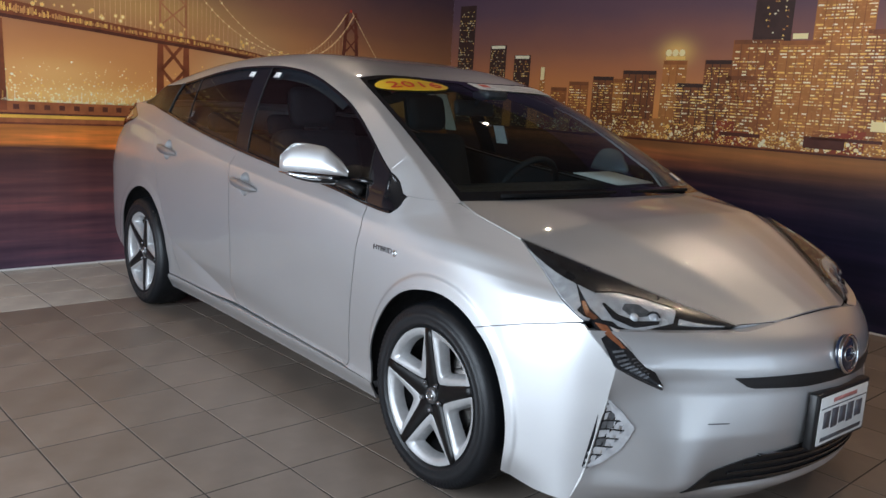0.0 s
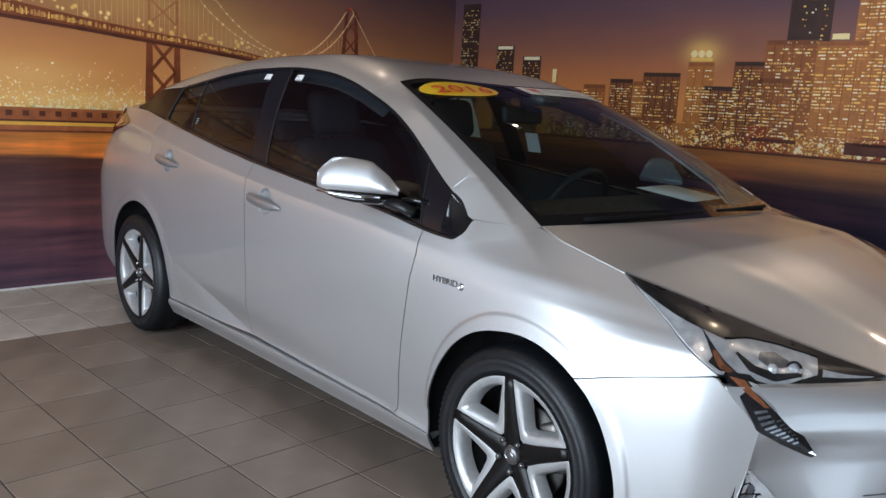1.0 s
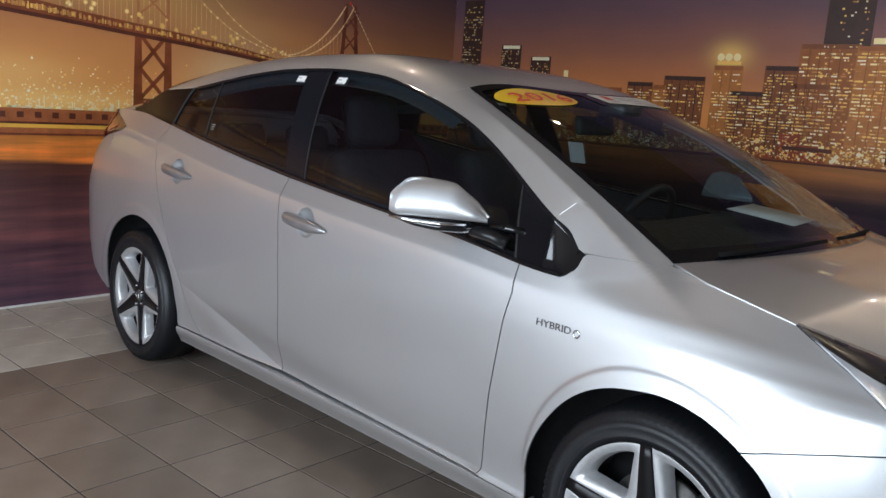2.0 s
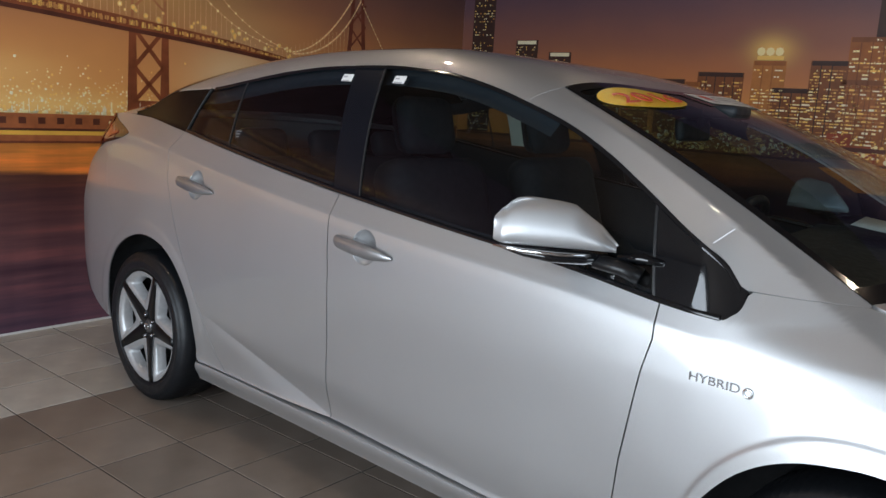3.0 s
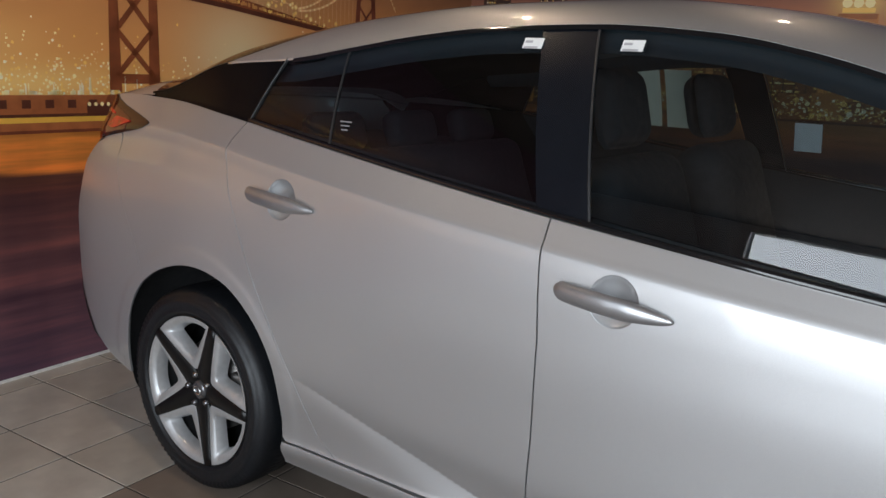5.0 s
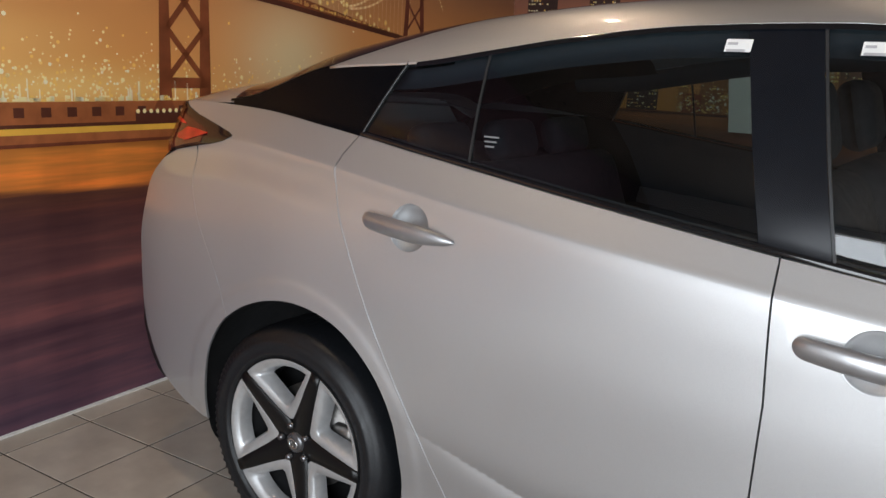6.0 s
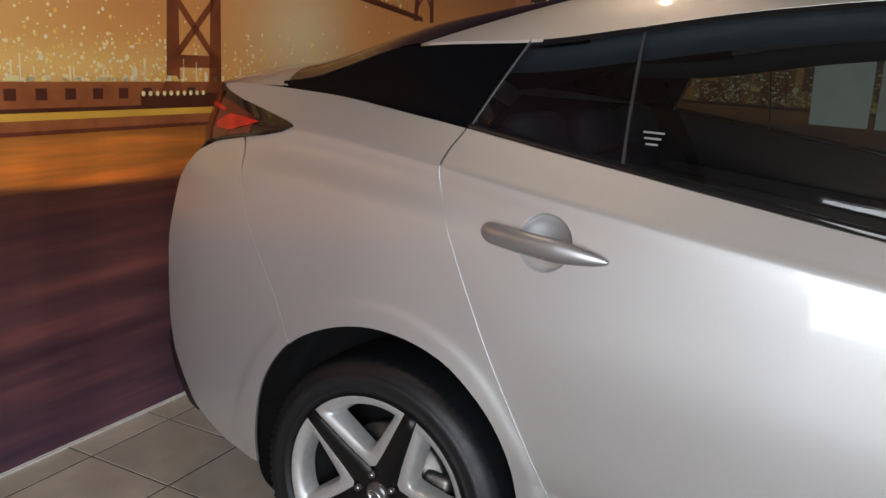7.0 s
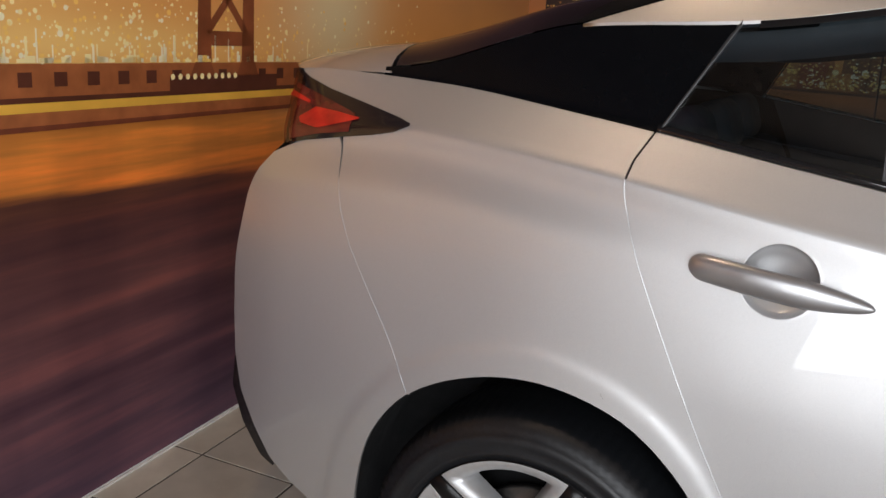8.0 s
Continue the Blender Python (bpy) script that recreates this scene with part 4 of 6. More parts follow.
def fold(obs, counts, sg):
    """Shade the pillar and the wing below it as two facets that meet in one crease and die out on the wing."""
    on_pillar = (rail + 0.66 * (screen_edge - rail))[xs < 0.96]
    line_ = np.concatenate([on_pillar, polyline([on_pillar[-1], CREASE_END], 40)[1:]]) * np.array([1, sg, 1])
    way = np.gradient(line_, axis=0)
    way /= np.linalg.norm(way, axis=1, keepdims=True)
    for ob, m_ in zip(obs, counts):
        me = ob.data
        c, n_ = np.zeros(len(me.vertices) * 3), np.zeros(len(me.vertices) * 3)
        me.vertices.foreach_get("co", c)
        c = c.reshape(-1, 3)
        n_ = SHADING[ob.name].copy()
        d = np.linalg.norm(c[:m_, None] - line_[None], axis=2)
        near_ = d.argmin(1)
        off = c[:m_] - line_[near_]
        up = off @ np.array([0.15, 0.45 * sg, 0.88])
        strength = np.clip((1.40 - c[:m_, 0]) / 0.30, 0, 1) * np.clip((c[:m_, 0] - 0.40) / 0.25, 0, 1) * np.exp(-(d.min(1) / 0.075) ** 2)
        t_ = 1 / (1 + np.exp(np.clip(-up / 0.0022, -30, 30)))
        goal = (1 - t_)[:, None] * np.array([0.16, -0.84 * sg, 0.52]) + t_[:, None] * np.array([0.36, -0.40 * sg, 0.84])
        goal -= (goal * way[near_]).sum(1, keepdims=True) * way[near_]
        goal /= np.linalg.norm(goal, axis=1, keepdims=True)
        k_ = (0.9 * strength)[:, None]
        n_[:m_] = (1 - k_) * n_[:m_] + k_ * goal
        if ob in pillars:
            across = np.repeat(np.linspace(-0.985, -CORNER_S, m), n)
            k_ = (np.clip((0.62 - c[:m_, 0]) / 0.24, 0, 1) ** 1.5)[:, None]
            n_[:m_] = (1 - k_) * n_[:m_] + k_ * roof_normals(np.minimum(c[:m_, 0], 0.44), across) * np.array([1, sg, 1])
        n_ /= np.maximum(np.linalg.norm(n_, axis=1, keepdims=True), 1e-6)
        me.normals_split_custom_set_from_vertices([tuple(q) for q in n_])


for sg, pair_ in zip((1, -1), zip(fenders, pillars)):
    line_ = rail[rail[:, 0] > 1.035] * np.array([1, sg, 1])
    soften_joint(pair_, (90 * 64, m * n), line_, 0.11)
    fold(pair_, (90 * 64, m * n), sg)

seam_p = np.array([(0.949, -0.757, 1.017), (0.966, -0.748, 1.034), (0.984, -0.738, 1.051)])
part_line = []
for o_ in (-0.0012, 0.0012):
    part_line.append(seam_p + np.array([o_ * 0.7, -0.0035, -o_ * 0.7 + 0.0035]))
both("pillar_seam", *net_mesh(np.array(part_line)), plain("pale_seam", (0.75, 0.76, 0.78), 0.4, vary=0.05), "pale joint across the pillar")

# windscreen with its black border
ns = 41
top_edge = roof_point(roof_front(np.linspace(-CORNER_S, CORNER_S, ns)), np.linspace(-CORNER_S, CORNER_S, ns))
yy = np.linspace(-0.691, 0.691, ns)
base_edge = np.stack([1.256 + 0.135 * (1 - (yy / 0.691) ** 2), yy, 0.939 + 0.012 * (1 - (yy / 0.691) ** 2)], 1)


def screen_net(u0, u1, v0, v1, nu, nv, lift=0.0):
    """A patch of the windscreen: u from right to left, v from the roof down."""
    out = np.zeros((nv, nu, 3))
    for j, vv in enumerate(np.linspace(v0, v1, nv)):
        edge_r = (1 - vv) * top_edge[0] + vv * base_edge[0] + math.sin(math.pi * vv) * np.array([0.0, -0.012, 0.022])
        edge_l = edge_r * np.array([1, -1, 1])
        for i, uu in enumerate(np.linspace(u0, u1, nu)):
            q = uu * (ns - 1)
            i0 = min(int(q), ns - 2)
            fr = q - i0
            te, be = (top_edge[i0] * (1 - fr) + top_edge[i0 + 1] * fr), (base_edge[i0] * (1 - fr) + base_edge[i0 + 1] * fr)
            a = (1 - vv) * te + vv * be
            c0, c1 = (1 - vv) * top_edge[0] + vv * base_edge[0], (1 - vv) * top_edge[-1] + vv * base_edge[-1]
            side = (1 - uu) * (edge_r - c0) + uu * (edge_l - c1)
            bow = 0.030 * math.sin(math.pi * vv) * (1 - (2 * uu - 1) ** 2)
            out[j, i] = a + side + (bow + lift) * np.array([0.42, 0, 0.907])
    return out


v, f = net_mesh(screen_net(0, 1, 0, 1, 41, 30), flip=True)
windscreen = link_mesh("windscreen", v, f, SCREEN, car, True, "clear windscreen with dealer stickers")
windscreen.visible_shadow = False
border = [screen_net(0, 1, 0.0, 0.045, 41, 3, 0.002), screen_net(0, 0.015, 0.045, 0.955, 3, 20, 0.002), screen_net(0.985, 1, 0.045, 0.955, 3, 20, 0.002), screen_net(0, 1, 0.95, 1.0, 41, 3, 0.002), screen_net(0.42, 0.58, 0.045, 0.15, 8, 4, 0.002)]
vv_, ff_ = [], []
for B in border:
    v, f = net_mesh(B, flip=True)
    ff_ += [[i + len(vv_) for i in q] for q in f]
    vv_ += v
link_mesh("screen_border", vv_, ff_, GLOSS, car, True, "black band round the windscreen")

# side glass, black pillars, quarter panels
glass_in = 0.006
wt = lambda x0, x1, k=10, drop=0.0: [(x, float(win_top(x)[0]) - drop) for x in np.linspace(x0, x1, k)]
def window_pane(name, x0, x1, t0, t1, mat, inset, label, nu=24, nv=12, edge=0.0):
    lo = [(x, float(BELT(x)[0]) + edge) for x in np.linspace(x0, x1, nu)]
    hi = wt(t0, t1, nu, edge)
    return side_panel(name, lo, hi, [lo[0], hi[0]], [lo[-1], hi[-1]], nu, nv, mat, inset, 0.004, label)


for ob in window_pane("front_window", -0.1605, 0.845, -0.2605, 0.790, GLASS, glass_in, "tinted front side window", 30, 14):
    ob.visible_shadow = False
for ob in window_pane("rear_window", -0.912, -0.290, -0.927, -0.398, GLASS, glass_in, "dark tinted rear side window"):
    ob.visible_shadow = False
for ob in window_pane("rear_quarter_window", -1.232, -0.917, -1.140, -0.932, GLASS, glass_in, "small fixed rear pane", 12, 10):
    ob.visible_shadow = False
window_pane("centre_pillar", -0.288, -0.167, -0.396, -0.267, SATINBLACK, 0.003, "satin black pillar between the doors", 8, 14)
window_pane("pane_bar", -0.917, -0.912, -0.932, -0.927, WINRUBBER, 0.002, "dull black bar between the rear panes", 4, 14)
window_pane("pillar_edge", -0.1655, -0.1605, -0.2655, -0.2605, WINRUBBER, 0.002, "slim dull door edge beside the pillar", 4, 14)
window_pane("window_post", 0.8415, 0.8485, 0.7865, 0.7935, TRIM, 0.001, "black post ahead of the front window", 4, 14)
lo = [(0.845, float(BELT(0.845)[0])), (1.006, 0.8665)]
side_panel("mirror_corner", lo, wt(0.790, 1.036, 14), [lo[0], wt(0.79, 0.8)[0]], [(1.006, 0.8665), (1.034, 0.893), (1.036, 0.933)], 20, 12, GLOSS, 0.003, 0.004, "gloss black corner panel ahead of the front window")
lo = [(-1.242, float(BELT(-1.242)[0]) - 0.005)] + [(x, float(BELT(x)[0]) - 0.005) for x in np.linspace(-1.3, -1.785, 40)]
side_panel("rear_corner_panel", lo, wt(-1.150, -1.785, 30), [lo[0], wt(-1.150, -1.2)[0]], [lo[-1], wt(-1.785, -1.785)[0]], 30, 10, PANELBLACK, 0.003, 0.004, "plain black panel behind the rear window")
# slim trims along the window frame
def trim_line(name, pts, mat, w, out, label):
    p_ = polyline(pts, 90)
    x, z = p_[:, 0], p_[:, 1]
    rows_ = [side_points(x, z - w / 2, -0.001), side_points(x, z, -out), side_points(x, z + w / 2, -0.001)]
    v, f = net_mesh(np.array(rows_), (0, 0.008, 0))
    return both(name, v, f, mat, label)


trim_line("belt_trim", belt_line(-1.24, 1.0, -0.004, 40), GLOSS, 0.011, 0.004, "slim black trim below the windows")
trim_line("roof_rail_trim", wt(-1.12, 1.02, 60, 0.006), GLOSS, 0.011, 0.002, "black trim along the window top")
trim_line("pane_edge", [(-1.236, 1.112), (-1.146, 1.283)], WINRUBBER, 0.010, 0.003, "")

# painted flanges inside the door and bumper gaps
def flange_line(name, pts, w, deep, label):
    p_ = polyline(pts, 60)
    rows_ = [side_points(p_[:, 0] + o_, p_[:, 1], deep) for o_ in (-w / 2, 0.0, w / 2)]
    v, f = net_mesh(np.array(rows_), (0, 0.004, 0))
    return both(name, v, f, PAINT, label)


flange_line("door_flange", gap_c[:-2], 0.0090, 0.0028, "painted flange behind the rear door")
flange_line("bumper_flange", bumper_seam, 0.0070, 0.0010, "painted edge along the bumper joint")

# ---- nose
NZ = [0.150, 0.20, 0.27, 0.36, 0.46, 0.55, 0.60, 0.645, 0.69]
NX = [2.170, 2.224, 2.253, 2.268, 2.278, 2.281, 2.272, 2.244, 2.190]
cz, cx_ = [c[1] for c in corner[:5]], [c[0] for c in corner[:5]]


def nose_point(s, z):
    """Front of the bumper: s from -1 (right corner) to 1 (left corner)."""
    s, z = np.broadcast_arrays(np.asarray(s, float), np.asarray(z, float))
    sr, zr = s.ravel(), z.ravel()
    xc = np.interp(zr, cz + [0.69], cx_ + [1.89])
    yc = side_w(xc, np.maximum(zr, 0.165))
    x0 = pchip(NZ, NX, zr)
    a = np.abs(sr)
    x = xc + (x0 - xc) * (1 - a ** (1.75 + 0.35 * np.clip((0.50 - zr) / 0.12, 0, 1)))
    # hollow cheeks beside the plate
    x = x - 0.010 * np.exp(-(((a - 0.80) / 0.13) ** 2)) * np.exp(-(((zr - 0.47) / 0.10) ** 2))
    # the lower cheeks swell forward towards the lip
    x = x + 0.055 * np.exp(-(((a - 0.78) / 0.15) ** 2)) * np.clip((0.54 - zr) / 0.30, 0, 1) * np.clip((zr - 0.17) / 0.06, 0, 1)
    q = np.clip(1 - a, 0, 1) / 0.045
    x = x - 0.016 * q * np.exp(1 - q) * np.clip((zr - 0.22) / 0.05, 0, 1) * np.clip((0.56 - zr) / 0.08, 0, 1)
    x = x + 0.014 / (1 + np.exp(np.clip((zr - 0.212) / 0.004, -30, 30))) * (1 - a**4)
    return np.stack([x, sr * yc, zr], -1).reshape(*s.shape, 3)


Sg, Zg = np.linspace(-1, 1, 101)[None, :], np.linspace(0.150, 0.69, 60)[:, None]
top = 0.700 - 0.032 * np.clip(np.abs(Sg) / 0.45, 0, 1) ** 1.5 
v, f = net_mesh(nose_point(Sg + 0 * Zg, 0.150 + (Zg - 0.150) / 0.54 * (top - 0.150)), (-0.03, 0, 0))
link_mesh("front_bumper", v, f, PAINT, car, True, "silver front bumper with a pointed nose")


def nose_patch(name, outline_low, outline_high, mat, lift, nu=40, nv=8, label="", rim=-0.012, parent=None):
    """A patch on the nose between two lines of (s, z)."""
    lo, hi = polyline(outline_low, nu), polyline(outline_high, nu)
    t = np.linspace(0, 1, nv)[:, None, None]
    Q_ = (1 - t) * lo[None] + t * hi[None]
    P_ = nose_point(Q_[..., 0], Q_[..., 1])
    nrm = np.cross(nose_point(Q_[..., 0] + 0.004, Q_[..., 1]) - nose_point(Q_[..., 0] - 0.004, Q_[..., 1]), nose_point(Q_[..., 0], Q_[..., 1] + 0.004) - nose_point(Q_[..., 0], Q_[..., 1] - 0.004))
    P_ = P_ + lift * nrm / np.linalg.norm(nrm, axis=-1, keepdims=True)
    v_, f_ = net_mesh(P_, (rim, -rim * np.sign(Q_[0, 0, 0]) if abs(Q_[..., 0]).min() > 0.6 else 0, 0))
    return link_mesh(name, v_, f_, mat, parent or car, True, label)


nose_patch("upper_grille", [(-0.575, 0.548), (-0.51, 0.518), (-0.25, 0.512), (0, 0.520), (0.25, 0.512), (0.51, 0.518), (0.575, 0.548)], [(-0.575, 0.550), (-0.3, 0.552), (0, 0.552), (0.3, 0.552), (0.575, 0.550)], TRIM, 0.003, label="narrow black upper air slot")
low_grille = nose_patch("lower_grille", [(-0.72, 0.222), (-0.45, 0.222), (0, 0.228), (0.45, 0.222), (0.72, 0.222)], [(-0.72, 0.225), (-0.62, 0.275), (-0.45, 0.310), (0, 0.345), (0.45, 0.310), (0.62, 0.275), (0.72, 0.225)], TRIM, 0.004, label="wide black lower air intake")
for kz in range(4):
    z0 = 0.240 + 0.024 * kz
    e = 0.60 - 0.06 * kz
    nose_patch("grille_slat", [(-e, z0), (e, z0)], [(-e, z0 + 0.007), (e, z0 + 0.007)], GLOSS, 0.010, 40, 2, parent=low_grille)
nose_patch("tow_cover_line", [(-0.665, 0.420), (-0.58, 0.418)], [(-0.665, 0.4225), (-0.58, 0.4205)], INK, 0.002, 8, 2, "seam of the towing-eye cover")
for sgn in (-1, 1):
    fog = nose_patch("fog_lamp", [(sgn * 0.988, 0.275), (sgn * 0.955, 0.290), (sgn * 0.918, 0.338), (sgn * 0.893, 0.405)], [(sgn * 0.990, 0.278), (sgn * 0.992, 0.36), (sgn * 0.992, 0.44), (sgn * 0.985, 0.482)], LAMPDARK, 0.003, 14, 8, "faceted clear fog lamp in the bumper corner")
    rim_lo = [(sgn * 0.988, 0.275), (sgn * 0.955, 0.290), (sgn * 0.918, 0.338), (sgn * 0.893, 0.405), (sgn * 0.93, 0.445), (sgn * 0.985, 0.484)]
    rim_hi = [(sgn * 0.985, 0.283), (sgn * 0.957, 0.297), (sgn * 0.923, 0.342), (sgn * 0.900, 0.405), (sgn * 0.935, 0.439), (sgn * 0.985, 0.476)]
    nose_patch("lamp_rim", rim_lo, rim_hi, LENS, 0.006, 30, 2, parent=fog)
    frnd = random.Random(5)
    for row in range(7):
        z0 = 0.292 + 0.026 * row
        lim = float(np.interp(z0 + 0.012, [0.28, 0.34, 0.405, 0.445, 0.484], [0.972, 0.924, 0.902, 0.940, 0.982]))
        cols = max(1, int(round((0.986 - lim) / 0.022)))
        for c_ in range(cols):
            s0, s1 = 0.986 - (0.986 - lim) * c_ / cols, 0.986 - (0.986 - lim) * (c_ + 0.86) / cols
            nose_patch("facet", [(sgn * s0, z0), (sgn * s1, z0 + 0.002)], [(sgn * s0, z0 + 0.020), (sgn * s1, z0 + 0.022)], LENS if frnd.random() < 0.75 else LAMPGREY, frnd.uniform(0.0035, 0.005), 3, 2, parent=fog)


def disc_bm(r, depth, n_=48, prof=None):
    """A turned disc facing +x."""
    prof = prof or [(0, depth), (r * 0.8, depth), (r, depth * 0.4), (r, -0.004)]
    bm = bmesh.new()
    rows_ = []
    for rr, xx in prof:
        rows_.append([bm.verts.new((xx, 0, 0))] if rr == 0 else [bm.verts.new((xx, rr * math.cos(2 * math.pi * k_ / n_), rr * math.sin(2 * math.pi * k_ / n_))) for k_ in range(n_)])
    for a_, b_ in zip(rows_, rows_[1:]):
        for k_ in range(n_):
            if len(a_) == 1:
                bm.faces.new((a_[0], b_[k_], b_[(k_ + 1) % n_]))
            else:
                bm.faces.new((a_[k_], b_[k_], b_[(k_ + 1) % n_], a_[(k_ + 1) % n_]))
    return bm


emblem = part("front_emblem", disc_bm(0.058, 0.012), plain("emblem_blue", (0.02, 0.03, 0.06), 0.1, coat=0.8), car, "round dark emblem with a chrome ring")
emblem.location = (2.275, 0, 0.590)
emblem.rotation_euler = (0, radians(-8), 0)


def torus_bm(R, r, n_=48, m_=10, squash=1.0):
    bm = bmesh.new()
    g_ = [[bm.verts.new((r * math.sin(2 * math.pi * j_ / m_), (R + r * math.cos(2 * math.pi * j_ / m_)) * math.cos(2 * math.pi * i_ / n_), squash * (R + r * math.cos(2 * math.pi * j_ / m_)) * math.sin(2 * math.pi * i_ / n_))) for j_ in range(m_)] for i_ in range(n_)]
    for i_ in range(n_):
        for j_ in range(m_):
            bm.faces.new((g_[i_][j_], g_[(i_ + 1) % n_][j_], g_[(i_ + 1) % n_][(j_ + 1) % m_], g_[i_][(j_ + 1) % m_]))
    return bm


ring = part("emblem_ring", torus_bm(0.055, 0.006), CHROME, emblem, "chrome ring")
ring.location = (0.010, 0, 0)
oval = part("emblem_oval", torus_bm(0.033, 0.004, squash=0.66), CHROME, emblem)
oval.location = (0.013, 0, 0)

# number plate with its frame; the writing as plain bars
plate = part("plate_frame", box_bm(2.262, 2.292, -0.168, 0.168, 0.318, 0.492, 0.006), TRIM, car, "black frame of the number plate")
part("number_plate", box_bm(2.2925, 2.2955, -0.150, 0.150, 0.330, 0.480, 0.001, 1), PAPER, plate, "white number plate with plain bars")
for y0, y1, z0, z1, mm in ((-0.075, 0.075, 0.456, 0.468, plain("faded_red", (0.50, 0.20, 0.18), 0.5)), (-0.125, -0.085, 0.380, 0.432, PLATEINK), (-0.075, -0.035, 0.375, 0.435, PLATEINK), (-0.025, 0.015, 0.380, 0.432, PLATEINK), (0.025, 0.065, 0.375, 0.435, PLATEINK), (0.078, 0.122, 0.380, 0.432, PLATEINK), (-0.13, 0.13, 0.340, 0.352, INK), (-0.145, 0.145, 0.443, 0.446, INK)):
    part("plate_bar", box_bm(2.2956, 2.2966, y0, y1, z0, z1), mm, plate)

# bonnet
hood_edge = [(1.256, -0.690, 0.941), (1.36, -0.714, 0.915), (1.575, -0.716, 0.868), (1.70, -0.640, 0.826), (1.86, -0.525, 0.765), (2.00, -0.420, 0.712), (2.105, -0.338, 0.676)]
mir = lambda a_: [(x, -y, z) for x, y, z in a_]
rear = [(x + 0.006, y, z) for x, y, z in base_edge.tolist()]
front = [(2.105, -0.338, 0.676), (2.155, -0.20, 0.682), (2.175, -0.08, 0.697), (2.178, 0, 0.699), (2.175, 0.08, 0.697), (2.155, 0.20, 0.682), (2.105, 0.338, 0.676)]
P = coons(rear, front, hood_edge, mir(hood_edge), 81, 60)
uu, vv = np.linspace(-1, 1, 81)[None, :], np.linspace(0, 1, 60)[:, None]
P[..., 2] += 0.055 * (1 - np.abs(uu) ** 2.6) * np.sin(np.pi * vv * 0.96) ** 0.9 + 0.010 * np.exp(-(((np.abs(uu) - 0.62) / 0.10) ** 2)) * np.sin(np.pi * vv)
v, f = net_mesh(P, (0, 0, -0.015), flip=True)
link_mesh("bonnet", v, f, PAINT, car, True, "silver bonnet")

# headlamps
def lamp_patch(name, a_line, b_line, mat, lift, parent, label="", nu=40, nv=8):
    """A patch between two 3D lines, lifted outward, on both sides."""
    a_, b_ = polyline(a_line, nu), polyline(b_line, nu)
    t = np.linspace(0, 1, nv)[:, None, None]
    P_ = (1 - t) * a_[None] + t * b_[None]
    bow = np.linalg.norm(a_ - b_, axis=1)[None, :, None] * 0.10 * np.sin(np.pi * t)
    P_ = P_ + (bow + lift) * np.array([0.62, -0.55, 0.56])
    v_, f_ = net_mesh(P_, (-0.012, 0.012, -0.012))
    out = []
    for k_, par in enumerate(parent):
        if k_:
            v_, f_ = mirrored(v_, f_)
        out.append(link_mesh(name, v_, f_, mat, par, True, label))
    return out


wing_edge = polyline([(1.575, 0.866), (1.72, 0.795), (1.89, 0.692)], 9)
hl_out = [(x, -float(side_w(x, z)[0]) - 0.001, z) for x, z in wing_edge] + [(1.895, -0.733, 0.688)]
hl_low = [(1.895, -0.733, 0.688), (1.965, -0.640, 0.650), (2.02, -0.55, 0.650), (2.06, -0.44, 0.660), (2.108, -0.335, 0.674)]
hl_tail_out = [(1.895, -0.733, 0.688), (1.95, -0.735, 0.630), (1.985, -0.728, 0.580), (2.074, -0.625, 0.527)]
hl_tail_in = [(1.965, -0.640, 0.650), (2.0, -0.630, 0.615), (2.04, -0.625, 0.57), (2.076, -0.622, 0.529)]
heads = lamp_patch("headlamp", hood_edge[2:], hl_out + hl_low[1:], LAMPDARK, 0.001, (car, car), "slim headlamp with amber corner and clear cover", 50, 12)
lamp_patch("headlamp_tail", hl_tail_out, hl_tail_in, LAMPDARK, 0.003, heads, "", 24, 6)
edge_top, edge_low = polyline(hood_edge[2:], 50), polyline(hl_out + hl_low[1:], 50)
tail_a, tail_b = polyline(hl_tail_out, 24), polyline(hl_tail_in, 24)


def lamp_piece(name, a_line, b_line, mat, lift, label="", nu=20, nv=6, surf=(edge_top, edge_low)):
    """A piece on the lamp's surface between two lines of (station along the lamp, 0 at the bonnet to 1 at the outer edge)."""
    a_, b_ = polyline(a_line, nu), polyline(b_line, nu)
    t = np.linspace(0, 1, nv)[:, None, None]
    Q_ = (1 - t) * a_[None] + t * b_[None]
    n_ = len(surf[0])
    k_ = np.clip(Q_[..., 0], 0, n_ - 1)
    lay = lambda e: np.stack([np.interp(k_, np.arange(n_), e[:, c_]) for c_ in range(3)], -1)
    A_, B_ = lay(surf[0]), lay(surf[1])
    w_ = Q_[..., 1][..., None]
    P_ = (1 - w_) * A_ + w_ * B_ + (np.linalg.norm(A_ - B_, axis=-1, keepdims=True) * 0.10 * np.sin(np.pi * w_) + lift) * np.array([0.62, -0.55, 0.56])
    v_, f_ = net_mesh(P_, (-0.003, 0.003, -0.003))
    for k2, par in enumerate(heads):
        if k2:
            v_, f_ = mirrored(v_, f_)
        link_mesh(name, v_, f_, mat, par, True, label)


